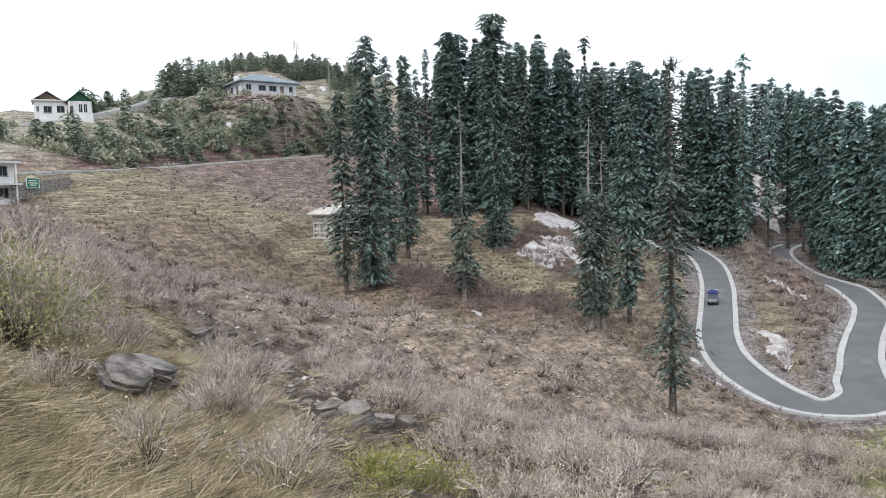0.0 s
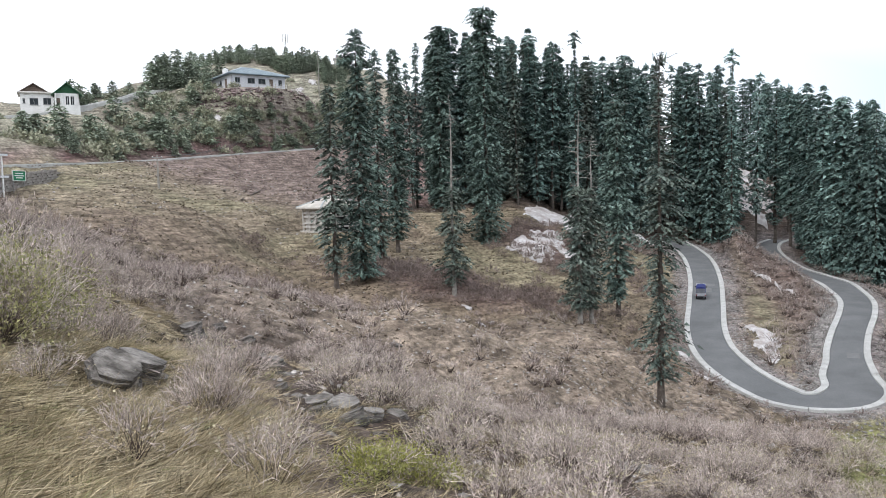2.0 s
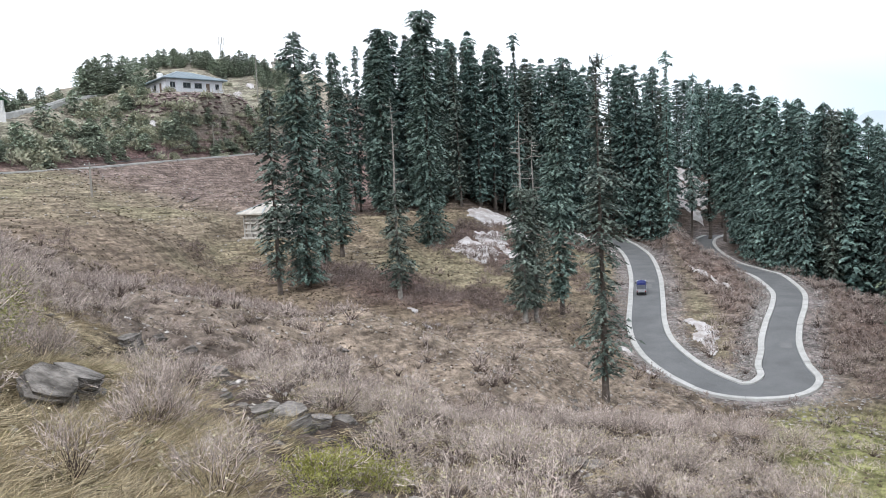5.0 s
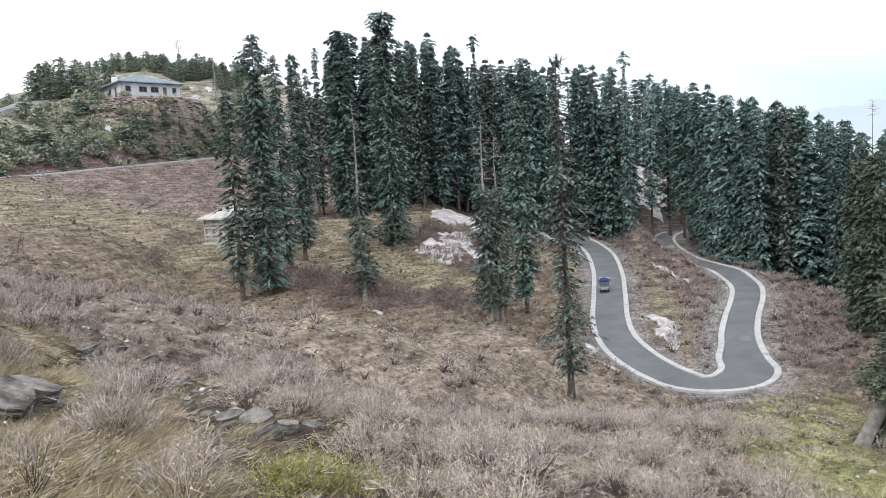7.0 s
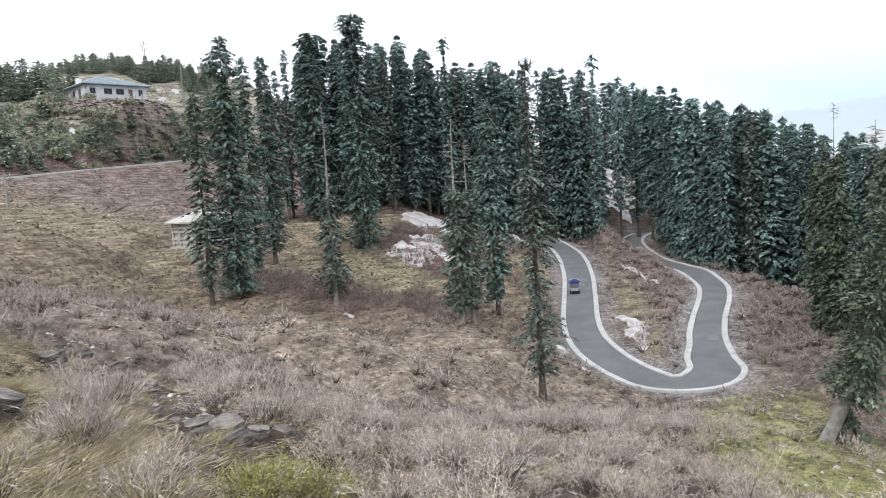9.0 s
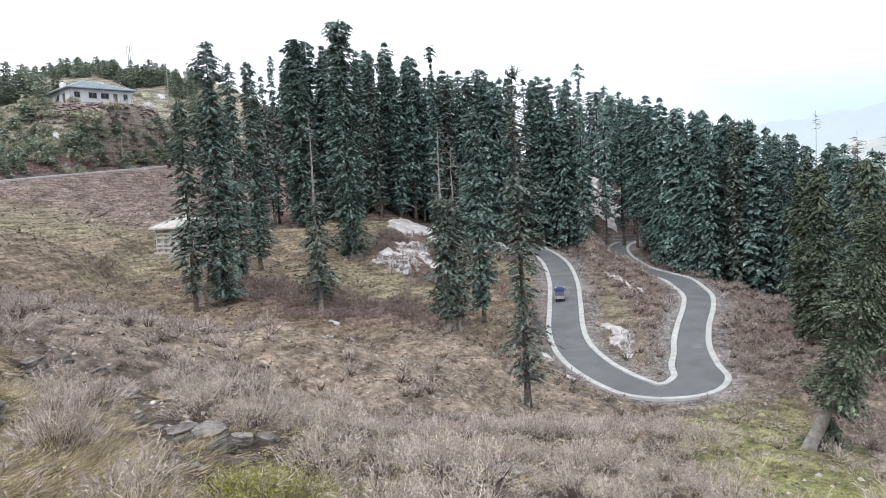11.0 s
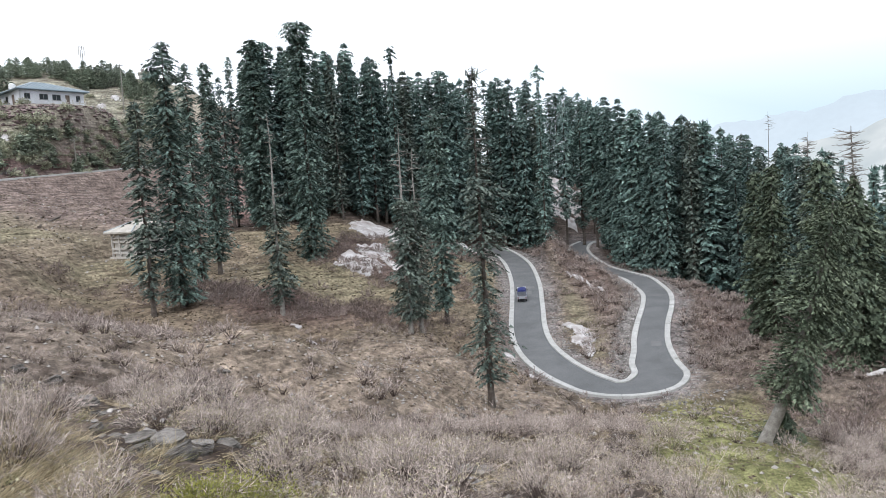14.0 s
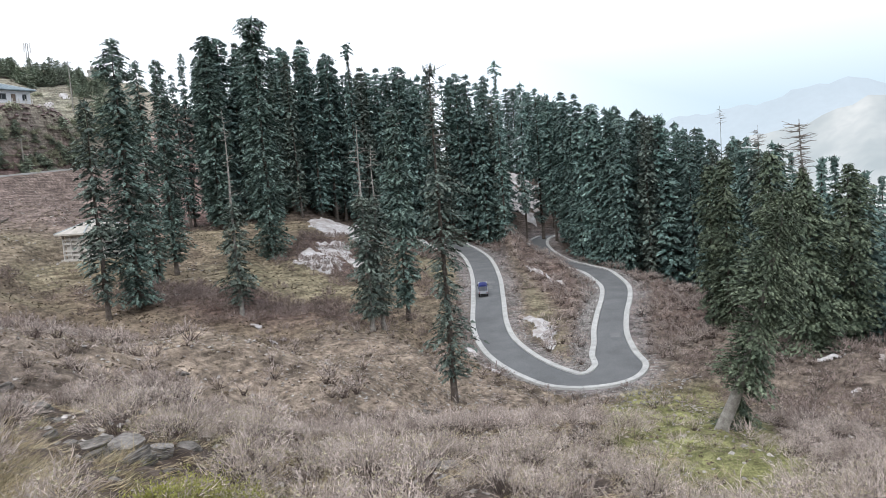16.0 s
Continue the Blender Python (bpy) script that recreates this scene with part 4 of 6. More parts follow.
HILL_BUSH = [leafy_bush("grey-green bush on the hill", 1.6, 1.5, 260, 90, 0.5, M_BUSH, "bushes on the hill"), leafy_bush("low olive bush on the hill", 1.2, 0.9, 200, 91, 0.42, M_BUSH, "bushes on the hill")]


def plant_hill():
    rng = random.Random(9)
    first = [True] * 5

    def set_out(kind, x, y, s):
        src = (YOUNG + HILL_BUSH)[kind]
        m = pose(x, y, land1(x, y) - 0.1, 0, 0, rng.uniform(0, 360)) @ Matrix.Scale(s, 4)
        if first[kind]:
            first[kind] = False
            src.matrix_basis = m
        else:
            copy_thing(src, m).matrix_basis = m

    for _ in range(430):
        x = rng.uniform(-82, -26)
        lane = np.interp(x, LANE_LINE[:, 0], LANE_LINE[:, 1])
        y = lane + rng.uniform(8, 88)
        if y < 122 or y > 186 + 0.4 * max(0, -45 - x):
            continue
        d = min(line_distance(np.array([x]), np.array([y]), DRIVE_LINE)[0][0], line_distance(np.array([x]), np.array([y]), LANE_LINE)[0][0])
        if d < 3.5 or (-52 < x < -31 and y > 180) or math.hypot(x + 77, y - 141) < 6 or math.hypot(x + 74.5, y - 149) < 9:
            continue
        kind = rng.choices((0, 1, 3, 4), (3, 4, 5, 4))[0]
        if kind < 2 and -54 < x < -30 and y > 164:
            kind = 4
        set_out(kind, x, y, rng.uniform(0.55, 1.05) if kind < 2 else rng.uniform(0.7, 1.6))
    # the clump left of the bungalow and the row on the crest
    for x, y, s in ((-67.5, 184, 0.95), (-65.0, 186, 1.15), (-63.0, 188.5, 1.0), (-60.6, 190.5, 1.1), (-66.2, 190, 1.05), (-68.8, 188, 0.75), (-61.5, 196, 0.85), (-70.5, 168, 0.65), (-69.8, 176, 0.42), (-64.2, 183.5, 0.8), (-62.0, 185.5, 0.85), (-66.8, 187, 1.1), (-59.0, 193, 0.9), (-64.0, 193, 1.1), (-58.0, 198, 0.8), (-56.0, 202, 0.8)):
        set_out(2, x, y, s * 0.95)
    for i in range(64):
        x = -66 + i * 0.66 + rng.uniform(-0.8, 0.8)
        set_out(2, x, 222 + rng.uniform(-8, 8), rng.uniform(0.4, 0.68))
    for i in range(12):
        x = rng.uniform(-49, -32)
        set_out(rng.choice((3, 4)), x, rng.uniform(170, 177), rng.uniform(0.3, 0.6))
    for i in range(46):
        x = rng.uniform(-58, -26)
        lane = np.interp(x, LANE_LINE[:, 0], LANE_LINE[:, 1])
        y = lane + rng.uniform(4.5, max(6.0, 177 - lane))
        set_out(rng.choice((0, 1, 1, 3, 4)), x, y, rng.uniform(0.5, 0.9))
    for i in range(330):
        x, y = rng.uniform(-52, -25), rng.uniform(162, 194)
        if land1(x, y) < 21.8 and y > 4 + np.interp(x, LANE_LINE[:, 0], LANE_LINE[:, 1]) and line_distance(np.array([x]), np.array([y]), DRIVE_LINE)[0][0] > 3.5:
            set_out(rng.choice((3, 4, 4)), x, y, rng.uniform(0.4, 0.8))
    for i in range(90):
        x, y = rng.uniform(-42, -20), rng.uniform(150, 232)
        lane = np.interp(x, LANE_LINE[:, 0], LANE_LINE[:, 1])
        if y > lane + 5 and not (-52 < x < -31 and 176 < y < 204):
            set_out(rng.choice((3, 3, 4, 4) if 160 < y < 182 else (0, 1, 3, 3, 4, 4)), x, y, rng.uniform(0.5, 1.0))
    for i in range(110):
        x, rise = rng.uniform(-47, -26), rng.uniform(13.5, 21.5)
        ys = np.interp(x, LANE_LINE[:, 0], LANE_LINE[:, 1]) + np.linspace(4.5, 30, 60)
        high = land(np.full(60, x), ys)
        if (high > rise).any():
            set_out(rng.choice((1, 3, 3, 4, 4)), x, float(ys[np.argmax(high > rise)]), rng.uniform(0.4, 0.8))
    for i in range(14):
        x = -28 + i * 0.9 + rng.uniform(-1, 1)
        set_out(rng.choice((0, 2, 1)), x, 190 + i * 1.5 + rng.uniform(-8, 8), rng.uniform(0.6, 1.0))


plant_hill()

# ---- shrubs, grass and stones of the near slope ----
STEMS = [twig_faces(0.85, 0.78, 40, 200 + i, 0.012, 18, 3) for i in range(5)]
SHRUBS = []
for i, (f, tips, woody) in enumerate(STEMS):
    s = thing("shrub", 0, 0, 0, 0, "leafless grey-brown shrub with pale buds on the slope", "shrub", "shrubs on the near slope")
    link("bare_crown", quads_mesh("bare_crown", f, M_TWIG_NEAR, 3), s)
    link("woody_base", quads_mesh("woody_base", woody, M_STEM, 3), s, "brown stems darkened for the shade inside")
    r_ = np.random.default_rng(i)
    t = tips[r_.random(len(tips)) < 0.25]
    tagged(link("budding", quads_mesh("budding", kites(t, unit(r_.normal(size=t.shape)), np.full(len(t), 0.04), np.full(len(t), 0.035), r_), M_BUD), s, "cream buds"), kind="stuff")
    SHRUBS.append(s)
FAR_SHRUBS = [twig_faces(0.85, 0.75, 20, 230 + i, 0.030, 10, 2) for i in range(5)]
BRUSH_STEMS = [twig_faces(0.9, 0.8, 22, 250 + i, 0.055, 8, 2)[0] for i in range(5)]
FAR_STEMS, FAR_WOOD = [f[0] for f in FAR_SHRUBS], [f[2] for f in FAR_SHRUBS]


# Rocks half sunk in the slope, and snow near the road: place and size
SNOWS = [(39.6, 86.0, 2.4), (38.2, 81.5, 1.6), (49.4, 107.6, 2.0), (47.6, 101.5, 1.2), (49.2, 49.6, 1.8), (46.5, 43.7, 1.6), (51.2, 46.1, 1.4)]
ROCKS = [(-6.2, 14.35, 0.9), (-5.9, 15.3, 0.7), (-4.5, 10.9, 0.32), (-2.9, 17.3, 0.9), (-2.2, 17.0, 1.0), (-1.5, 16.6, 0.9), (-1.3, 15.4, 0.7), (-1.9, 15.6, 0.9), (-2.7, 16.0, 0.7), (-3.4, 17.6, 0.6), (-1.0, 17.3, 0.6),
         (-6.3, 28.4, 0.8), (-5.6, 27.4, 0.6), (-4.2, 20.9, 0.6), (-4.6, 21.6, 0.5), (-8.4, 32.1, 1.0), (-9.5, 32.1, 0.9), (-9.1, 27.4, 1.3), (-7.0, 28.9, 0.7), (-2.3, 41.5, 0.8), (11.0, 41.5, 0.8), (9.1, 35.9, 0.9), (12.7, 48.4, 0.7), (13.4, 47.2, 0.6),
         (4.2, 21.2, 0.5), (5.6, 20.9, 0.8), (6.2, 21.3, 0.7), (5.0, 21.8, 0.6), (9.5, 36, 0.6), (16, 44, 0.6), (1.8, 22.5, 0.5), (-3.9, 18.2, 0.45), (-5.1, 24.6, 0.5)]


def shrub_chance(x, y):
    """How thickly shrubs grow at places x, y."""
    g = gully(x, y)
    n = 0.5 + 0.5 * np.sin(x / 3.7 + 1.7 * np.sin(y / 5.2)) * np.sin(y / 4.3 + 1.1 * np.sin(x / 4.9) + 0.5)
    c = np.clip(2.2 * n, 0.5, 1)
    for rx, ry, rs in ROCKS:
        c = np.where((np.abs(x - rx + 0.15 * (ry - y)) < 0.6 + rs) & (y < ry + 0.8) & (y > ry - 2.2 - rs), 0.0, c)
    c = np.where(g > 3, 0.0, c)
    c = np.where((np.abs(x + 0.75) < 1.5) & (y < 13.2), 0.0, c)
    c = np.where((x < 1.5 - 0.4 * y) & (y < 22), 0.03, c)
    for px, py, pr in SNOWS:
        c = np.where((np.abs(x - px) < pr + 0.4) & (y < py + pr) & (y > py - pr - 1.5), 0.0, c)
    c = np.where((x > -6) & (x < 26) & (y > 45) & (g < 0), 0.06, c)
    band = np.exp(-((g - 0.5) / 2.6) ** 2)
    c = np.maximum(c, band * 0.95 * (x < 1))
    c = np.maximum(c, 0.8 * np.exp(-(np.hypot((x - 17) * 1.2, (y - 112) * 0.8) / 7) ** 4))
    c = np.maximum(c, 0.95 * np.exp(-((np.hypot((x - 3) / 3.2, y - 88 + 0.15 * x)) / 5.0) ** 2))
    c = np.where((y > 33) & (x < 28) & (x > 2) & (g < 0), 0.7 * c, c)
    c = np.where((y > 37) & (x > -14) & (x < 28) & (g < -3), 0.3 * c, c)
    c = np.where((x > 28), np.where(np.abs(x - 45) < 30, 0.7, 0), c)
    c = np.where(np.hypot(x - 35, y - 66) < 9.5, 0.06, c)
    c = np.where(green_strip(x, y) > 0.3, 0.03, c)
    c = np.where((x > 34) & (y > 76 + (x - 42) * 1.5) & (x < 62), np.where(x - 0.2 * (y - 90) > 42, 0.95, 0.25), c)
    c = np.where((x > 54) & (y > 98), np.where((x < 68) & (y < 160), 0.6, 0.1), c)
    c = np.where((x > 46) & (x < 72) & (y > 128) & (y < 175), 0.5, c)
    return c


def scatter(n, x0, x1, y0, y1, seed, chance, clear=3.6):
    rng = np.random.default_rng(seed)
    x, y = rng.uniform(x0, x1, n), rng.uniform(y0, y1, n)
    k = rng.random(n) < chance(x, y)
    x, y = x[k], y[k]
    if clear:
        d, _ = line_distance(x, y, ROAD_LINE)
        x, y = x[d > clear], y[d > clear]
    return x, y, land(x, y)


def apart(x, y, gap, seed):
    """Which of the places stay, when none may stand nearer than its gap to one before it."""
    rng = np.random.default_rng(seed)
    cells, keep = {}, []
    for i in range(len(x)):
        r = gap * rng.uniform(0.75, 1.4)
        cx, cy = int(x[i] // gap), int(y[i] // gap)
        if all((x[i] - x[j]) ** 2 + (y[i] - y[j]) ** 2 > r * r for u in range(cx - 2, cx + 3) for v in range(cy - 2, cy + 3) for j in cells.get((u, v), ())):
            cells.setdefault((cx, cy), []).append(i)
            keep.append(i)
    return np.array(keep, int)


def strew(name, kinds, x, y, z, seed, low, high, mat, label, category, down=0.0):
    """One mesh of many small plants or stones, each a turned and scaled kind."""
    rng = np.random.default_rng(seed)
    out = []
    turn, size, which = rng.uniform(0, math.tau, len(x)), rng.uniform(low, high, len(x)), rng.integers(0, len(kinds), len(x))
    for i in range(len(x)):
        c, s = math.cos(turn[i]), math.sin(turn[i])
        f = kinds[which[i]]
        p = np.empty(f.shape, np.float32)
        p[..., 0] = (f[..., 0] * c - f[..., 1] * s) * size[i] + x[i]
        p[..., 1] = (f[..., 0] * s + f[..., 1] * c) * size[i] + y[i]
        p[..., 2] = f[..., 2] * size[i] * rng.uniform(0.8, 1.2) + z[i]
        out.append(p)
    return tagged(new(name, quads_mesh(name, np.concatenate(out), mat, kinds[0].shape[1])), label, category, kind="stuff")


def near_shrubs():
    x, y, z = scatter(2600, -12, 17, 8.5, 25, 31, lambda a, b: shrub_chance(a, b) * (np.hypot(a, b) > 9.5), 0)
    k = apart(x, y, 0.8, 30)
    k = k[np.argsort(np.hypot(x[k], y[k]))][:295]
    rng = random.Random(4)
    for n, i in enumerate(k):
        m = pose(x[i], y[i], z[i] - 0.05, rng.uniform(-8, 8), rng.uniform(-8, 8), rng.uniform(0, 360)) @ Matrix.Scale(rng.choice((rng.uniform(0.5, 0.9), rng.uniform(0.85, 1.35))), 4)
        if n < 5:
            SHRUBS[n].matrix_basis = m
        else:
            copy_thing(SHRUBS[n % 5], m).matrix_basis = m
    return float(np.hypot(x[k], y[k]).max())


NEAR_REACH = near_shrubs()
sx, sy, sz = scatter(8000, -16, 32, 12, 34, 35, lambda a, b: shrub_chance(a, b) * (np.hypot(a, b) > NEAR_REACH), 0)
k_ = apart(sx, sy, 0.84, 37)
sx, sy, sz = sx[k_], sy[k_], sz[k_]
strew("near_shrub_thicket", [f[0] for f in STEMS], sx, sy, sz, 36, 0.55, 1.3, M_TWIG_NEAR, "thicket of leafless grey-brown shrubs on the near slope", "shrubs")
BUDDING = []
for i, (_, tips, _) in enumerate(STEMS):
    r_ = np.random.default_rng(60 + i)
    t = tips[r_.integers(0, len(tips), 16)]
    BUDDING.append(kites(t, unit(r_.normal(size=t.shape)), np.full(16, 0.05), np.full(16, 0.045), r_))
strew("near_shrub_wood", [f[2] for f in STEMS], sx, sy, sz, 36, 0.55, 1.3, M_STEM, "brown stems darkened as inner shade of the near slope shrubs", "shrubs")
strew("shrub_buds", BUDDING, sx, sy, sz, 36, 0.55, 1.3, M_BUD, "cream buds on the leafless shrubs of the near slope", "buds")
sx, sy, sz = scatter(22000, -26, 72, 30, 160, 32, lambda a, b: shrub_chance(a, b) * np.where((b > 95) & ~((a > 42) & (a < 64) & (b < 132)), 0.45, 0.9) * ((b > 34) | (a > 32) | (a < -16)))
k_ = apart(sx, sy, 0.8, 38)
sx, sy, sz = sx[k_], sy[k_], sz[k_]
pale = ((gully(sx, sy) < 2.5) & (sx < 34)) | ((sx >= 34) & (sy < 64) & (np.random.default_rng(8).random(len(sx)) < 0.4)) | ((sx > 34) & (sy >= 64) & (np.random.default_rng(9).random(len(sx)) < 0.12))
bank = ~pale & (sx > 34) & (sy >= 64) & (np.random.default_rng(10).random(len(sx)) < 0.72)
grassy = (sx > 34) & (sy > 84) & (sx - 0.2 * (sy - 90) < 44.5) & (np.random.default_rng(11).random(len(sx)) < 0.75)
pale, dark, bank = pale & ~grassy, ~pale & ~bank & ~grassy, bank & ~grassy
strew("bank_shrub_thicket", FAR_STEMS, sx[bank], sy[bank], sz[bank], 39, 0.9, 1.75, M_TWIG, "thicket of tall leafless tan shrubs on the road bank", "shrubs")
strew("bank_shrub_wood", FAR_WOOD, sx[bank], sy[bank], sz[bank], 39, 0.9, 1.75, M_STEM, "brown stems darkened as inner shade of the road bank shrubs", "shrubs")
strew("shrub_thicket", FAR_STEMS, sx[pale], sy[pale], sz[pale], 33, 0.6, 1.35, M_TWIG, "thicket of leafless grey-brown shrubs on the slope", "shrubs")
strew("shrub_wood", FAR_WOOD, sx[pale], sy[pale], sz[pale], 33, 0.6, 1.35, M_STEM, "brown stems darkened as inner shade of the slope shrubs", "shrubs")
strew("dark_shrub_thicket", BRUSH_STEMS, sx[dark], sy[dark], sz[dark], 34, 0.7, 1.6, M_TWIG_DARK, "thicket of dark reddish leafless shrubs by the road", "shrubs")

bx, by, bz = scatter(5200, -14, 30, 78, 122, 73, lambda a, b: np.maximum(0.55 * np.exp(-((np.hypot((a - 3) / 3.0, b - 88.5 + 0.2 * a)) / 4.2) ** 4), 0.3 * np.exp(-(np.hypot((a - 17) * 1.1, (b - 112) * 0.75) / 8.5) ** 6) * (np.hypot((a - 17.2) / 4.4, (b - 111.5) / 3.4) > 1) * (np.sin(a * 1.3) * np.sin(b * 0.9) > -0.35)))
k_ = apart(bx, by, 0.9, 74)
strew("brush_thicket", BRUSH_STEMS, bx[k_], by[k_], bz[k_], 75, 0.8, 1.7, M_TWIG_DARK, "thicket of dark purplish brown brush below the firs", "shrubs")

# Larger willow-like bushes near the camera, and yellow-green ones
def big_shrub(label, x, y, radius, height, stems, leaves, mat, seed, twig=M_TWIG_NEAR, leaf=0.10):
    s = thing("shrub", x, y, land1(x, y) - 0.1, 0, label, "shrub")
    f, tips, woody = twig_faces(radius, height, stems // 2, seed, 0.015, 16, 4)
    link("bare_crown", quads_mesh("bare_crown", f, twig, 3), s)
    link("woody_base", quads_mesh("woody_base", woody, M_STEM, 3), s, "brown stems darkened for the shade inside")
    rng = np.random.default_rng(seed)
    t = tips[rng.integers(0, len(tips), leaves)] - np.array([0, 0, 1]) * rng.uniform(0, 0.35, (leaves, 1)) * height + rng.normal(0, 0.06, (leaves, 3))
    t[:, 2] = np.maximum(t[:, 2], 0.05)
    n = leaf * rng.uniform(0.6, 1.4, leaves)
    link("foliage", quads_mesh("foliage", kites(t, unit(rng.normal(size=t.shape) + [0, 0, 0.5]), n, n * 0.45, rng), mat), s)


big_shrub("large willow-like shrub with fresh olive leaves", -8.5, 14.2, 1.5, 2.0, 320, 9000, M_WILLOW, 301, leaf=0.065)
big_shrub("large willow-like shrub with fresh olive leaves", -9.9, 16.6, 1.5, 2.1, 300, 6500, M_WILLOW, 302, leaf=0.065)
big_shrub("leafless shrub with cream buds on the slope", -9.9, 20.0, 1.5, 1.5, 300, 600, M_BUD, 303, leaf=0.06)
big_shrub("leafless shrub with cream buds on the slope", -11.3, 22.6, 1.6, 1.5, 300, 600, M_BUD, 304, leaf=0.06)
big_shrub("leafless shrub with cream buds on the slope", -8.6, 19.2, 1.2, 1.1, 240, 260, M_BUD, 305, leaf=0.05)
big_shrub("leafless spreading shrub beside the slate rock", -4.3, 13.6, 1.2, 1.0, 260, 260, M_BUD, 306, leaf=0.045)
big_shrub("leafless spreading shrub above the slate rock", -5.0, 18.4, 1.1, 0.9, 220, 160, M_BUD, 307, leaf=0.04)
big_shrub("low shrub covered in yellow-green spring leaves", -1.15, 12.0, 0.85, 0.6, 120, 5200, M_LIME, 308, leaf=0.05)
big_shrub("low shrub covered in yellow-green spring leaves", -0.3, 12.7, 0.7, 0.55, 110, 3000, M_LIME, 309, leaf=0.05)

# Dry grass: long tufts combed downhill near the camera, short ones on the meadow
def tuft(blades, length, width, seed, comb):
    rng = np.random.default_rng(seed)
    b = rng.normal(0, 0.10, (blades, 3)) * [1, 1, 0]
    w = unit(rng.normal(0, 0.45, (blades, 3)) * [1, 1, 0.3] + np.array([comb, 0, 0.55]))
    n = length * rng.uniform(0.5, 1.2, blades)
    return spikes(b, w, n, np.full(blades, width), rng)


def downhill_strew(name, kinds, x, y, z, seed, low, high, mat, label):
    """Tufts turned so that they lie down the slope."""
    rng = np.random.default_rng(seed)
    gx, gy = (land(x + 0.5, y) - land(x - 0.5, y)), (land(x, y + 0.5) - land(x, y - 0.5))
    turn = np.arctan2(-gy, -gx) + rng.normal(0, 0.5, len(x))
    size, which = rng.uniform(low, high, len(x)), rng.integers(0, len(kinds), len(x))
    fall = np.hypot(gx, gy)
    out = []
    for i in range(len(x)):
        c, s, f = math.cos(turn[i]), math.sin(turn[i]), kinds[which[i]]
        p = np.empty(f.shape, np.float32)
        p[..., 0] = (f[..., 0] * c - f[..., 1] * s) * size[i] + x[i]
        p[..., 1] = (f[..., 0] * s + f[..., 1] * c) * size[i] + y[i]
        p[..., 2] = (f[..., 2] - f[..., 0] * fall[i]) * size[i] + z[i] - 0.02
        out.append(p)
    return tagged(new(name, quads_mesh(name, np.concatenate(out), mat, 3)), label, "grass", kind="stuff")


LONG = [tuft(16, 0.75, 0.014, 400 + i, 1.0) for i in range(6)]
SHORT = [tuft(9, 0.32, 0.03, 410 + i, 0.35) for i in range(6)]
gx_, gy_, gz_ = scatter(12000, -14, 16, 5.5, 30, 41, lambda a, b: np.where(a < 2.6 - 0.4 * b, 0.95, 0.12), 0)
downhill_strew("dry_grass", LONG, gx_, gy_, gz_, 42, 0.6, 1.15, M_STRAW, "long dry straw grass combed down the slope")
MATTED = [tuft(34, 0.6, 0.011, 430 + i, 0.9) for i in range(6)]
gx_, gy_, gz_ = scatter(5200, -9, 3, 5, 17, 71, lambda a, b: np.where(a < 2.2 - 0.4 * b, 0.55 + 0.45 * np.sin(a * 2.1 + np.sin(b * 1.7)) * np.sin(b * 2.6 + a), 0.05), 0)
downhill_strew("matted_grass", MATTED, gx_, gy_, gz_, 72, 0.5, 1.1, M_STRAW_DARK, "tangled olive-brown dead grass matted down the slope")
gx_, gy_, gz_ = scatter(1500, -8, 8, -7, 6, 40, lambda a, b: np.where(np.hypot(a, b) > 0.9, 0.9, 0), 0)
downhill_strew("trodden_grass", SHORT, gx_, gy_, gz_, 39, 0.5, 1.0, M_STRAW, "short dry grass on the standing place")
gx_, gy_, gz_ = scatter(2600, -14, 4, 5.5, 24, 43, lambda a, b: np.where(a < 1.5 - 0.4 * b, 0.5, 0.1), 0)
downhill_strew("green_grass", LONG, gx_, gy_, gz_, 44, 0.5, 0.9, M_GRASS, "greener grass among the straw")
gx_, gy_, gz_ = scatter(20000, -60, 46, 22, 150, 45, lambda a, b: np.where(gully(a, b) > 1, 0.65, 0.7) * (a < 40))
downhill_strew("meadow_grass", SHORT, gx_, gy_, gz_, 46, 0.6, 1.3, M_MEADOW, "short dry tufts of grass on the meadow")

TUSSOCKS = [spikes(np.zeros((9, 3)), unit(np.random.default_rng(420 + i).normal(size=(9, 3)) * [1, 1, 0.3] + [0, 0, 0.45]), np.full(9, 0.42), np.full(9, 0.2), np.random.default_rng(i)) for i in range(5)]
ux, uy, uz = scatter(26000, -62, 30, 56, 165, 47, lambda a, b: np.where(gully(a, b) > 1, 0.4 + 0.35 * np.sin(a / 6 + np.sin(b / 5)) * np.sin(b / 7), 0.12))
strew("brown_tussocks", TUSSOCKS, ux, uy, uz, 48, 0.2, 0.6, M_TUSSOCK, "low brown tussocks dotting the meadow", "grass")

# Stones
def stone_faces(seed):
    rng = np.random.default_rng(seed)
    p = np.array([(1, 0, 0), (0, 1, 0), (-1, 0, 0), (0, -1, 0), (0, 0, 0.6), (0, 0, -0.5)]) * rng.uniform(0.6, 1.3, (6, 1)) + rng.normal(0, 0.12, (6, 3))
    return np.array([[p[a], p[b], p[c]] for a, b, c in ((0, 1, 4), (1, 2, 4), (2, 3, 4), (3, 0, 4), (1, 0, 5), (2, 1, 5), (3, 2, 5), (0, 3, 5))])


STONES = [stone_faces(500 + i) for i in range(7)]
tx, ty, tz = scatter(9500, -22, 66, 11, 110, 51, lambda a, b: np.where(gully(a, b) < 2, 0.42, 0.08) + 0.35 * ((a > 30) & (b < 66)))
strew("scree_stones", STONES, tx, ty, tz, 53, 0.05, 0.17, M_STONE, "scattered pale stones on the slope", "stones")


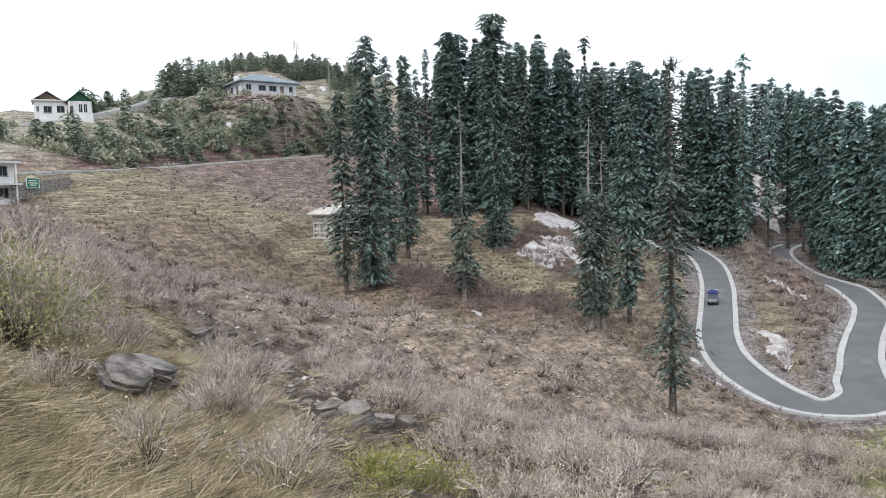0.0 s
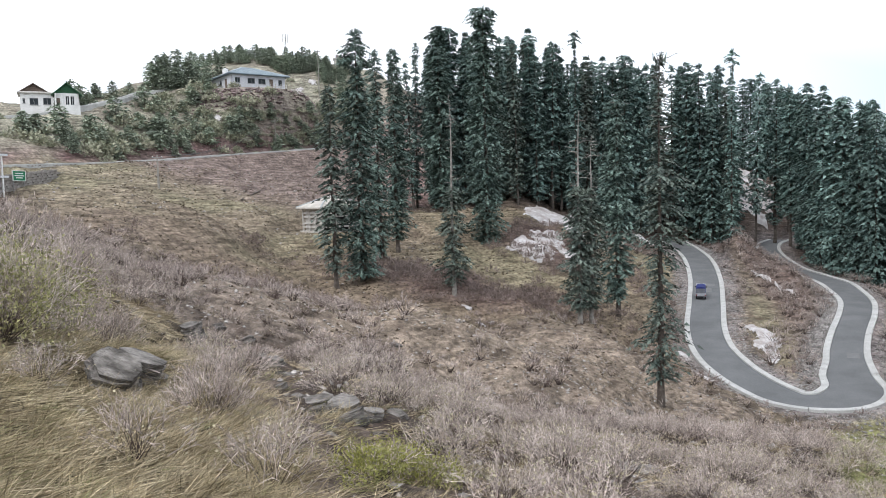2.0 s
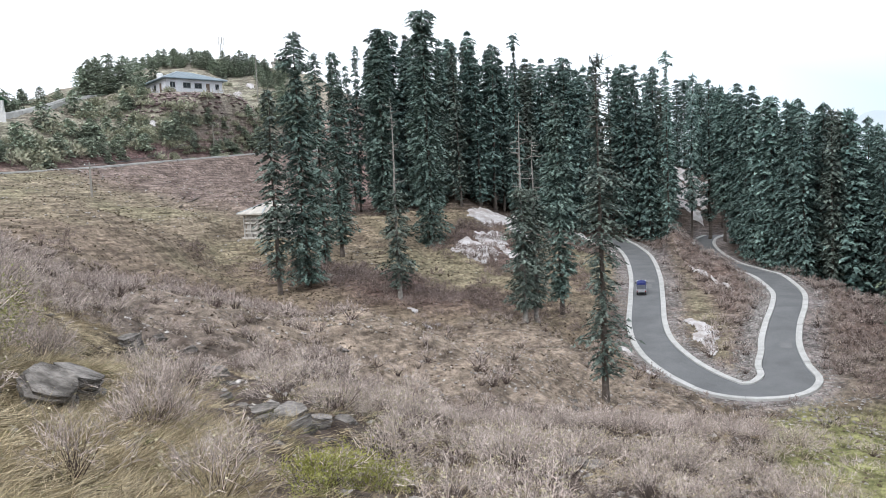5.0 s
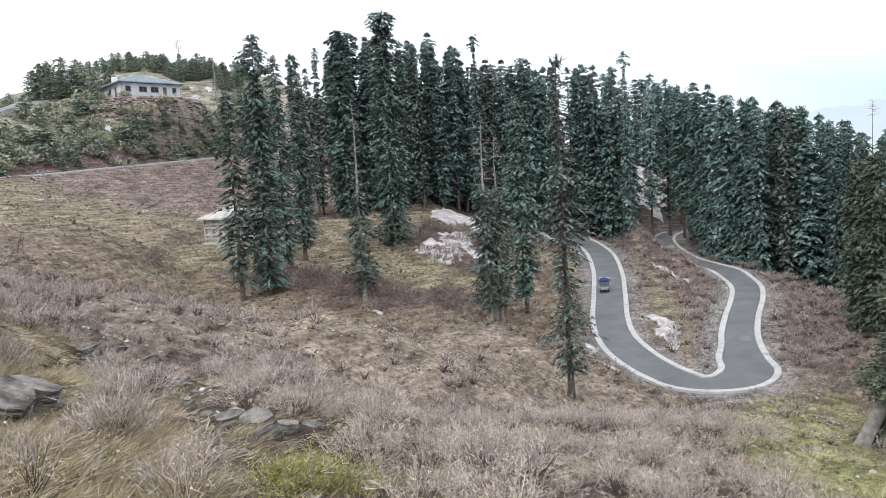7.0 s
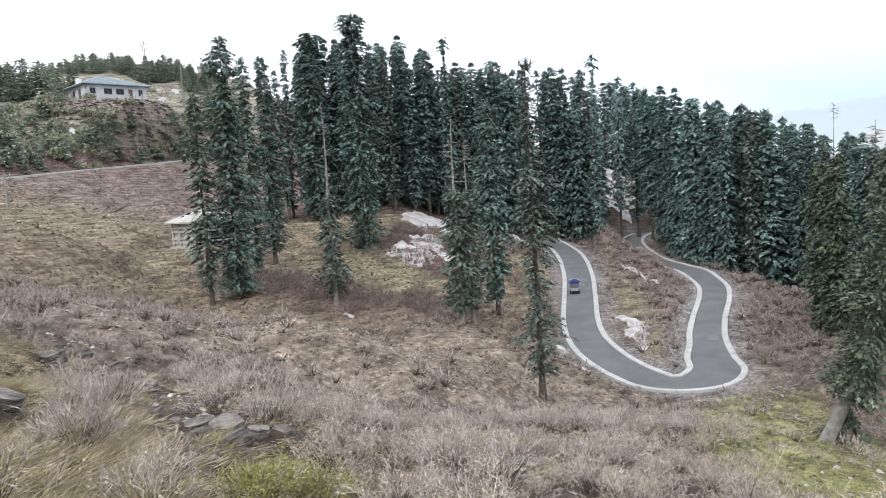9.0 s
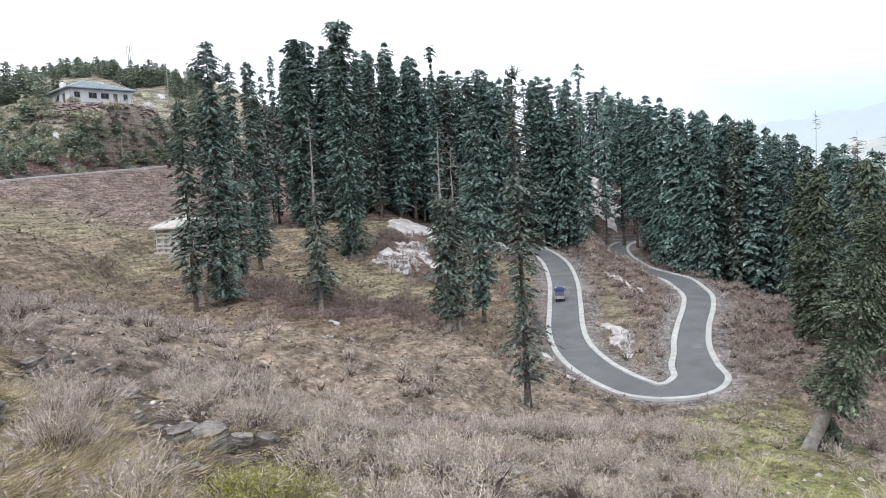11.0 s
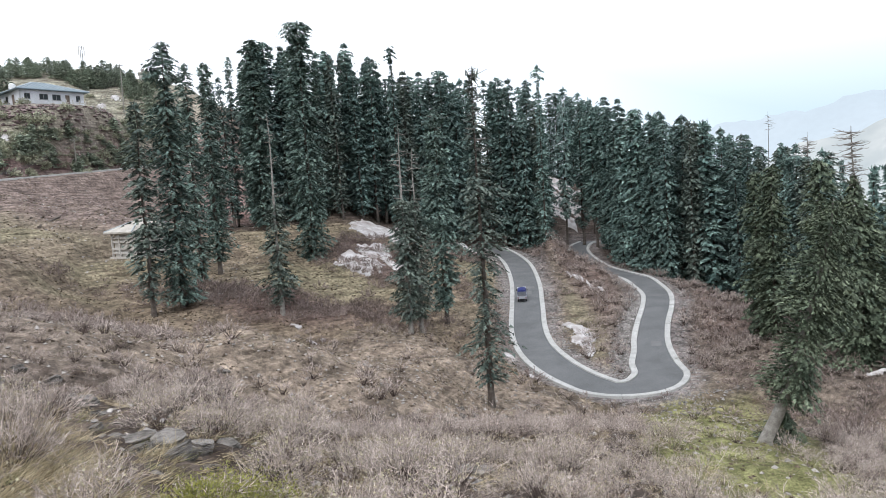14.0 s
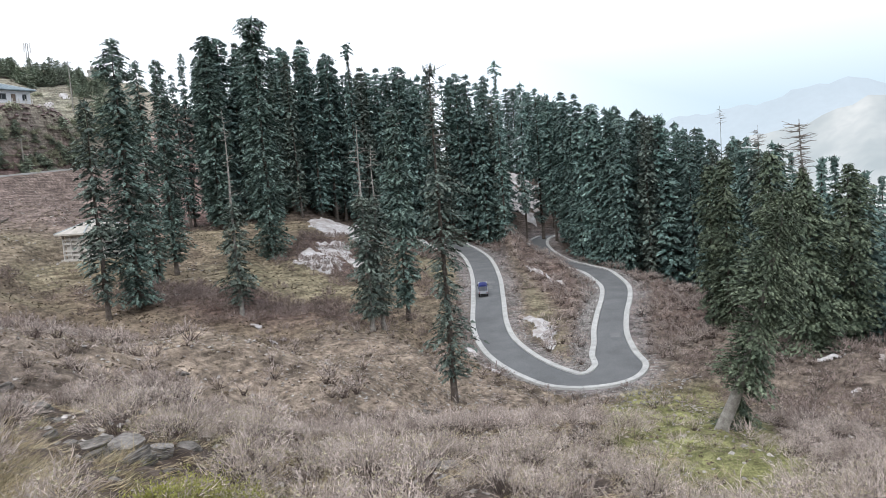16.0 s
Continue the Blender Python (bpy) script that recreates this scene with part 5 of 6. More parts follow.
tx, ty, tz = scatter(3200, -62, 2, 84, 168, 61, lambda a, b: np.where(gully(a, b) > 1, 0.5, 0))
strew("meadow_stones", STONES, tx, ty, tz, 62, 0.08, 0.26, M_STONE, "scattered pale stones on the upper meadow", "stones")


tx, ty, tz = scatter(2600, -54, -29, 168, 192, 63, lambda a, b: step(20.5, 22.5, land(a, b)) * step(27.6, 26.6, land(a, b)), 0)
strew("terrace_rubble", STONES, tx, ty, tz, 64, 0.2, 0.65, M_SPOIL, "dark reddish rubble tipped below the bungalow terrace", "stones")
tx, ty, tz = scatter(1500, -50, -29, 172, 192, 65, lambda a, b: 0.4 * step(25.8, 26.6, land(a, b)) * step(27.8, 27.2, land(a, b)) * (a > -44), 0)
strew("terrace_boulders", STONES, tx, ty, tz, 66, 0.25, 0.6, M_STONE, "pale boulders along the edge of the bungalow terrace", "stones")


def roadside(n, seed):
    """Rubble on the banks along both sides of the road."""
    rng = np.random.default_rng(seed)
    i, side = rng.integers(8, len(ROAD_LINE) - 60, n), rng.choice([-1, 1], n)
    d = unit(np.gradient(ROAD_LINE[:, :2], axis=0))
    off = side * (2.8 + np.abs(rng.normal(0, 1.0, n)))
    x, y = ROAD_LINE[i, 0] + d[i, 1] * off, ROAD_LINE[i, 1] - d[i, 0] * off
    far, _ = line_distance(x, y, ROAD_LINE)
    return x[far > 2.75], y[far > 2.75]


rx_, ry_ = roadside(6500, 54)
strew("road_rubble", STONES, rx_, ry_, land(rx_, ry_), 55, 0.07, 0.24, M_RUBBLE, "grey rubble on the banks of the road", "stones")


tx, ty, tz = scatter(1500, 30, 44, 55, 64.5, 78, lambda a, b: np.clip(1.25 - np.hypot((a - 36.5) / 6.0, (b - 61.0) / 3.6), 0, 1), 3.7)
strew("spilled_rubble", STONES, tx, ty, tz, 79, 0.06, 0.22, M_RUBBLE, "grey rubble spilled down the bank below the hairpin", "stones")
tx, ty, tz = scatter(2500, 31, 39, 44, 59, 80, lambda a, b: np.clip(1 - np.abs(a - np.interp(b, (44, 50, 55, 59), (32.6, 34.2, 36.9, 37.2))) / 0.7, 0, 1) * 0.5, 3.7)
strew("ledge_stones", STONES, tx, ty, tz, 81, 0.05, 0.16, M_STONE, "pale stones along a low earth ledge in the gully", "stones")


def facing(n, seed):
    """Broken stone packed along the inner edge of the road above the bend."""
    rng = np.random.default_rng(seed)
    first, last = (int(np.argmin(np.hypot(ROAD_LINE[:, 0] - a, ROAD_LINE[:, 1] - b))) for a, b in ((40.4, 70.2), (61.0, 110.0)))
    i = rng.integers(first, last, n)
    d = unit(np.gradient(ROAD_LINE[:, :2], axis=0))
    off = -(ROAD_HALF[i] + 0.75 + rng.uniform(0, 2.4, n) * rng.uniform(0.4, 1, n))
    return ROAD_LINE[i, 0] + d[i, 1] * off, ROAD_LINE[i, 1] - d[i, 0] * off


rx_, ry_ = facing(2600, 76)
strew("stone_facing", STONES, rx_, ry_, land(rx_, ry_), 77, 0.12, 0.34, M_RUBBLE, "packed grey stone facing on the bank inside the bend", "stones")


def slab(x, y, size, turn, seed, label, tilt, lift=0.0, layers=4, flat=1.0):
    """A split block of slate: a few ragged, sharp-edged plates, each set back from the one below."""
    rng = random.Random(seed)
    bm = bmesh.new()
    angles = sorted(rng.uniform(-0.25, 0.25) + k for k in (0.35, 1.25, 2.35, 3.35, 4.3, 5.5))
    base = [rng.uniform(0.8, 1.2) for _ in angles]
    z = -0.45 * size * flat
    for layer in range(layers):
        thick = size * rng.uniform(0.14, 0.34) * flat
        cut = 1.0 - 0.06 * layer + rng.uniform(-0.1, 0.06)
        ox, oy = rng.uniform(-0.1, 0.1) * size, rng.uniform(-0.08, 0.08) * size
        points = []
        for i, a in enumerate(angles):
            b, m = angles[(i + 1) % len(angles)] + (math.tau if i == len(angles) - 1 else 0), base[(i + 1) % len(angles)]
            for k in (0, 0.5):
                q, r = a + (b - a) * k, (base[i] + (m - base[i]) * k) * cut * (1 + rng.uniform(-0.07, 0.05)) * (0.9 if k else 1)
                points.append((ox + math.cos(q) * size * 1.3 * r, oy + math.sin(q) * size * 0.85 * r))
        rings = [[bm.verts.new((px * k, py * k, h + rng.uniform(-0.025, 0.025) * size)) for px, py in points] for h, k in ((z, 0.95), (z + thick * 0.9, 1.0), (z + thick, 0.975))]
        n = len(points)
        for a, b in zip(rings, rings[1:]):
            for i in range(n):
                bm.faces.new((a[i], a[(i + 1) % n], b[(i + 1) % n], b[i]))
        bm.faces.new(rings[0][::-1])
        bm.faces.new(rings[-1])
        z += thick * 0.97
    ob = part("rock", bm, M_ROCK, None)
    ob.matrix_basis = pose(x, y, land1(x, y) + size * 0.1 + lift, tilt[0], tilt[1], turn)
    return tagged(ob, label, "rock")


slab(-6.15, 14.15, 0.52, -14, 5, "broken slab of dark grey slate in the grass", (26, 24), 0.30, 4, 1.15)
slab(-6.1, 15.1, 0.5, 10, 2, "dark slate rock behind the large slab", (6, 26), 0.12)
slab(-4.4, 11.2, 0.30, 70, 3, "small grey rock in the grass", (20, 14), -0.05, 3)
for i, (x, y, s) in enumerate(ROCKS[3:]):
    slab(x, y, s * 0.43, i * 47 % 360, 10 + i, "split grey slate rock half sunk in the slope", (10 + i * 13 % 26, i * 7 % 30 - 8), -0.06, 3 + i % 3, 0.7 + 0.1 * (i % 5))


cx_, cy_, cz_ = scatter(9000, -16, 36, 10, 62, 56, lambda a, b: np.where((a < 1.0 - 0.4 * b) & (b < 24), 0.1, 0.75) * np.clip(45 / (b + 5), 0.3, 1))
strew("earth_clods", STONES, cx_, cy_, cz_, 57, 0.03, 0.14, M_CLOD, "crumbled brown earth and clods on the slope", "earth")
cx_, cy_, cz_ = scatter(9000, -14, 34, 9, 74, 58, lambda a, b: np.where((a < 1.0 - 0.4 * b) & (b < 24), 0.12, 0.6) * (gully(a, b) < 1))
strew("pebbles", STONES, cx_, cy_, cz_, 59, 0.03, 0.15, M_STONE, "pale pebbles between the shrubs of the slope", "stones")
gx_, gy_, gz_ = scatter(16000, 10, 46, 12, 62, 49, lambda a, b: (green_strip(a, b) > 0.3) * 0.75)
downhill_strew("gully_grass", [0.6 * t for t in SHORT], gx_, gy_, gz_, 50, 0.6, 1.3, M_GRASS, "short green grass in the gully below the road")


# Old snow, lying in patches
def snow_patch(spots, seed, label, cell=0.3, bite=0.55):
    """Snow lying over one or more rounded spots (x, y, half widths, turn), eaten away unevenly at its rim."""
    x0, x1 = min(p[0] - 1.5 * max(p[2:4]) for p in spots), max(p[0] + 1.5 * max(p[2:4]) for p in spots)
    y0, y1 = min(p[1] - 1.5 * max(p[2:4]) for p in spots), max(p[1] + 1.5 * max(p[2:4]) for p in spots)
    xs, ys = np.arange(x0, x1, cell), np.arange(y0, y1, cell)
    gx, gy = np.meshgrid(xs, ys)
    f = np.full(gx.shape, -9.0)
    for px, py, rx, ry, turn in spots:
        c, s = math.cos(radians(turn)), math.sin(radians(turn))
        u, v = ((gx - px) * c + (gy - py) * s) / rx, ((gy - py) * c - (gx - px) * s) / ry
        f = np.maximum(f, 1 - np.hypot(u, v))
    size = max(p[2] + p[3] for p in spots) / 2
    eat = np.array([noise.noise(Vector((a / size * 1.9 + seed, b / size * 1.1, 0))) + 0.6 * noise.noise(Vector((a / size * 4.7, b / size * 3.1 + seed, 3))) + 0.35 * noise.noise(Vector((a * 2.3, b * 1.7, seed))) for a, b in zip(gx.ravel(), gy.ravel())]).reshape(gx.shape)
    f = f + bite * eat
    z = land(gx.ravel(), gy.ravel()).reshape(gx.shape) + 0.02 + np.clip(f * 0.9, -0.03, 0.22) + 0.03 * np.sin(gx * 3.1) * np.sin(gy * 2.7)
    keep = (f[:-1, :-1] > -0.04) & (f[1:, :-1] > -0.04) & (f[:-1, 1:] > -0.04) & (f[1:, 1:] > -0.04)
    w = len(xs)
    faces = [(i * w + j, i * w + j + 1, (i + 1) * w + j + 1, (i + 1) * w + j) for i, j in zip(*np.nonzero(keep))]
    if not faces:
        return None
    live = sorted({i for q in faces for i in q})
    at = {k: i for i, k in enumerate(live)}
    v = np.stack([gx.ravel(), gy.ravel(), z.ravel()], 1)[live]
    ob = new("snow_patch", make_mesh("snow_patch", v, [tuple(at[i] for i in q) for q in faces], M_SNOW, True))
    return tagged(ob, label, "snow")


snow_patch([(22.0, 131.5, 5.5, 8.0, -15), (24.2, 124.0, 2.8, 7.0, -5), (19.6, 134.0, 3.0, 3.5, 0)], 3, "broad patch of old snow on the slope below the wood", 0.22, 0.6)
snow_patch([(14.9, 109.6, 3.4, 4.6, 0), (18.2, 115.0, 3.0, 2.6, 0), (20.6, 112.0, 1.6, 3.2, 20)], 8, "ragged patch of dirty old snow among brown brush", 0.18, 0.6)
snow_patch([(39.6, 88.2, 1.3, 2.8, 5), (38.7, 84.0, 1.6, 2.8, -25), (37.1, 79.4, 0.7, 3.0, -20)], 61, "patch of old snow inside the hairpin", 0.16, 0.45)
snow_patch([(49.9, 110.8, 0.5, 3.4, 0), (50.4, 104.4, 0.45, 3.4, 0)], 62, "thin streak of old snow on the bank above the hairpin", 0.16, 0.3)
for i, (x, y, rx, ry, turn) in enumerate(((-48.3, 171.0, 0.9, 0.9, 0), (-48.1, 165.6, 0.8, 0.7, 0), (-35.2, 205.4, 1.1, 1.1, 0), (-32.6, 211.1, 1.2, 1.2, 0), 
                                          (80.5, 187, 3.4, 5.0, 20), (86.0, 193, 4.5, 6.5, -15), (90, 206, 4.0, 6.0, 30), (84, 201, 3.0, 5.0, 40), (41.6, 146.4, 1.8, 3.6, 30), (44.5, 139, 1.2, 3.4, 0),
                                          (4.9, 77.9, 0.5, 0.35, 0), (3.4, 79.6, 0.6, 0.4, 0), (6.1, 78.4, 0.4, 0.3, 0), (49.5, 49.8, 0.35, 1.1, 40), (46.0, 44.0, 0.6, 0.3, 10), (51.2, 46.1, 0.4, 0.5, 0), (27.0, 72.5, 0.5, 1.4, 10), (27.6, 81, 0.5, 1.6, 0))):
    snow_patch([(x, y, rx, ry, turn)], 40 + i, "small patch of old snow melting on the slope", 0.09 if max(rx, ry) < 4 else 0.3, 0.6)


# Distant mountains across the valley, their haze painted on as glow
def ridge(name, crest, back, foot, mat, label, seed):
    """A mountain flank from its crest line down to the valley, with spurs."""
    rng = random.Random(seed)
    ph = [rng.uniform(0, math.tau) for _ in range(6)]
    line = smooth_line(crest, 40)
    v, rows = [], 22
    n = len(line)
    for i, (x, y, z) in enumerate(line):
        d = math.hypot(x, y)
        ux, uy = x / d, y / d
        z += 9 * math.sin(i * 0.9 + ph[0]) + 6 * math.sin(i * 2.3 + ph[1])
        for r in range(rows + 1):
            q = r / rows
            spur = 130 * math.sin(i * 0.33 + ph[2] + q) * q + 60 * math.sin(i * 0.8 + ph[3]) * q
            v.append((x - ux * (q * back + spur), y - uy * (q * back + spur), z + (foot - z) * q ** 0.85))
    f = [(i * (rows + 1) + r, i * (rows + 1) + r + 1, (i + 1) * (rows + 1) + r + 1, (i + 1) * (rows + 1) + r) for i in range(n - 1) for r in range(rows)]
    return tagged(new(name, make_mesh(name, v, f, mat, True)), label, "mountain", kind="structure")


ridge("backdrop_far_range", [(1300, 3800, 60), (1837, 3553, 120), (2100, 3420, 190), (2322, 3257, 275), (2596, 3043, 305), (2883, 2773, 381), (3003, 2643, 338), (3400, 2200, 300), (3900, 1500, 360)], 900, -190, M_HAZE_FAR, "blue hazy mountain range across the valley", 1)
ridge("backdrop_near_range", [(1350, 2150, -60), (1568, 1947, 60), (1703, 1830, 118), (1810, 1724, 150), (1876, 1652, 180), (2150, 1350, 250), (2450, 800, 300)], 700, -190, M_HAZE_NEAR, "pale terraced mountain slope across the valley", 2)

# ---- houses ----
def wall_with_openings(w, h, openings, th=0.25):
    """A wall from x 0 to w, front at y 0, with real openings (x0, x1, z0, z1)."""
    bm = bmesh.new()
    xs = sorted({0, w, *[v for o in openings for v in o[:2]]})
    for x0, x1 in zip(xs, xs[1:]):
        mid = (x0 + x1) / 2
        cut = sorted((o[2], o[3]) for o in openings if o[0] < mid < o[1])
        z = 0.0
        for a, b in cut + [(h, h)]:
            if a > z + 1e-4:
                box(bm, x0, x1, 0, th, z, a)
            z = b
    bmesh.ops.remove_doubles(bm, verts=bm.verts, dist=1e-4)
    return bm


def at_pose(m, bm):
    bm.transform(m)
    return bm


def window(parent, x0, x1, z0, z1, m, frame_mat=M_FRAME, bars=1, sill=True):
    """A window in an opening: frame with bars, panes behind it, and a sill."""
    f, t = 0.07, 0.08
    bm = boxes((x0, x1, 0.08, 0.08 + t, z0, z0 + f), (x0, x1, 0.08, 0.08 + t, z1 - f, z1), (x0, x0 + f, 0.08, 0.08 + t, z0 + f, z1 - f), (x1 - f, x1, 0.08, 0.08 + t, z0 + f, z1 - f))
    for i in range(bars):
        c = x0 + (x1 - x0) * (i + 1) / (bars + 1)
        box(bm, c - 0.03, c + 0.03, 0.09, 0.07 + t, z0 + f, z1 - f)
    win = part("window", at_pose(m, bm), frame_mat, parent)
    step_ = (x1 - x0) / (bars + 1)
    for i in range(bars + 1):
        part("pane", at_pose(m, boxes((x0 + i * step_ + 0.035, x0 + (i + 1) * step_ - 0.035, 0.115, 0.125, z0 + f, z1 - f))), M_GLASS, win)
    if sill:
        part("sill", at_pose(m, boxes((x0 - 0.08, x1 + 0.08, -0.09, 0.07, z0 - 0.09, z0 - 0.004))), frame_mat, win)
    return win


def door(parent, x0, x1, z1, m, mat):
    d = part("door", at_pose(m, boxes((x0 + 0.03, x1 - 0.03, 0.10, 0.15, 0.02, z1 - 0.03), (x0 + 0.15, x1 - 0.15, 0.085, 0.1, 0.3, 1.0), (x0 + 0.15, x1 - 0.15, 0.085, 0.1, 1.15, z1 - 0.2))), mat, parent)
    part("handle", at_pose(m, boxes((x1 - 0.2, x1 - 0.12, 0.04, 0.085, 0.95, 1.08))), M_RIM, d)


def hip_roof(w, d, z, rise, over, ridge_len):
    """A hipped roof over x 0..w, y 0..d, with a thick edge and an overhang."""
    bm = bmesh.new()
    x0, x1, y0, y1 = -over, w + over, -over, d + over
    low = [bm.verts.new((x, y, z)) for x, y in ((x0, y0), (x1, y0), (x1, y1), (x0, y1))]
    eave = [bm.verts.new((x, y, z + 0.18)) for x, y in ((x0, y0), (x1, y0), (x1, y1), (x0, y1))]
    a, b = bm.verts.new((w / 2 - ridge_len / 2, d / 2, z + rise)), bm.verts.new((w / 2 + ridge_len / 2, d / 2, z + rise))
    for i in range(4):
        bm.faces.new((low[i], low[(i + 1) % 4], eave[(i + 1) % 4], eave[i]))
    bm.faces.new(low[::-1])
    bm.faces.new((eave[0], eave[1], b, a))
    bm.faces.new((eave[1], eave[2], b))
    bm.faces.new((eave[2], eave[3], a, b))
    bm.faces.new((eave[3], eave[0], a))
    return bm, [((x0, y0, z + 0.2), (w / 2 - ridge_len / 2, d / 2, z + rise)), ((x1, y0, z + 0.2), (w / 2 + ridge_len / 2, d / 2, z + rise)), ((x0, y1, z + 0.2), (w / 2 - ridge_len / 2, d / 2, z + rise)),
                ((w / 2 - ridge_len / 2, d / 2, z + rise), (w / 2 + ridge_len / 2, d / 2, z + rise))]


def gable_roof(w, d, z, rise, over, thick=0.16):
    """A gabled roof whose gable looks to the front."""
    s = rise / (w / 2)
    return prism([(-over, z - over * s), (w / 2, z + rise), (w + over, z - over * s), (w + over, z - over * s + thick), (w / 2, z + rise + thick * 1.1), (-over, z - over * s + thick)], -over, d + over)


def seams(parent, w, d, z, rise, over, ridge_len, n, mat):
    """Standing seams on the front slope of a hipped roof."""
    for i in range(n):
        k = (i + 0.5) / n
        x0 = -over + (w + 2 * over) * k
        limit = min((x0 + over) / (w / 2 - ridge_len / 2 + over), (w + over - x0) / (w / 2 - ridge_len / 2 + over), 1.0)
        y1, z1 = -over + (d / 2 + over) * limit * 0.97, z + 0.18 + (rise - 0.18) * limit * 0.97
        part("seam", tube(bmesh.new(), [(x0, -over, z + 0.2), (x0, y1, z1 + 0.03)], [0.03, 0.03], 4), mat, parent)


def bungalow():
    w, d, h = 14.0, 14.0, 3.0
    x, y = -47.6, 182.0
    t = thing("bungalow", x, y, 27.5, 36, "pale plastered bungalow with a blue-grey hipped metal roof", "house")
    I = Matrix.Identity(4)
    part("plinth", boxes((-0.15, w + 0.15, -0.15, d + 0.15, -1.5, 0.9)), M_STONE, t, "rough stone plinth")
    up = pose(0, 0, 0.9)
    left = up @ pose(0, d, 0, 0, 0, -90)
    front_o = [(0.9, 2.2, 1.0, 2.3), (4.1, 6.0, 1.0, 2.3), (6.9, 8.8, 1.0, 2.3), (9.8, 10.8, 0.02, 2.3), (12.2, 13.2, 0.9, 2.3)]
    left_o = [(1.2, 3.4, 1.0, 2.3), (6.0, 7.4, 1.0, 2.3), (9.5, 11.0, 0.02, 2.3)]
    part("wall", at_pose(up, wall_with_openings(w, h, front_o)), M_PLASTER, t)
    part("wall", at_pose(left, wall_with_openings(d, h, left_o)), M_PLASTER, t)
    part("wall", at_pose(up, boxes((w - 0.25, w, 0.25, d, 0, h))), M_PLASTER, t)
    part("wall", at_pose(up, boxes((0.25, w - 0.25, d - 0.25, d, 0, h))), M_PLASTER, t)
    part("floor_slab", at_pose(up, boxes((0.26, w - 0.26, 0.26, d - 0.26, -0.1, 0.0))), M_STONE, t)
    for o in front_o:
        if o[2] > 0.5:
            window(t, *o, up, bars=1)
        else:
            door(t, o[0], o[1], o[3], up, M_ROOF_BROWN)
    for o in left_o:
        if o[2] > 0.5:
            window(t, *o, left, bars=1)
        else:
            door(t, o[0], o[1], o[3], left, M_ROOF_BROWN)
    bm, hips = hip_roof(w, d, h + 0.9, 2.9, 1.0, 3.0)
    roof = part("roof", bm, M_ROOF_BLUE, t, "blue-grey metal roof")
    for a, b in hips:
        part("ridge_cap", tube(bmesh.new(), [a, b], [0.13, 0.13], 6), M_ROOF_LIGHT, roof)
    seams(roof, w, d, h + 0.9, 2.9, 1.0, 3.0, 15, M_ROOF_BLUE)
    part("water_tank", tube(bmesh.new(), [(3.0, 11.5, 4.2), (3.0, 11.5, 6.8), (3.0, 11.5, 7.0)], [0.75, 0.75, 0.4], 14), M_WHITE, t, "white roof tank")
    for i in range(4):
        part("porch_post", boxes((9.2 + i * 1.45, 9.36 + i * 1.45, -1.6, -1.44, -0.6, 1.9)), M_TIMBER, t)
    part("porch_rail", boxes((9.2, 13.75, -1.58, -1.46, 1.2, 1.3)), M_TIMBER, t)


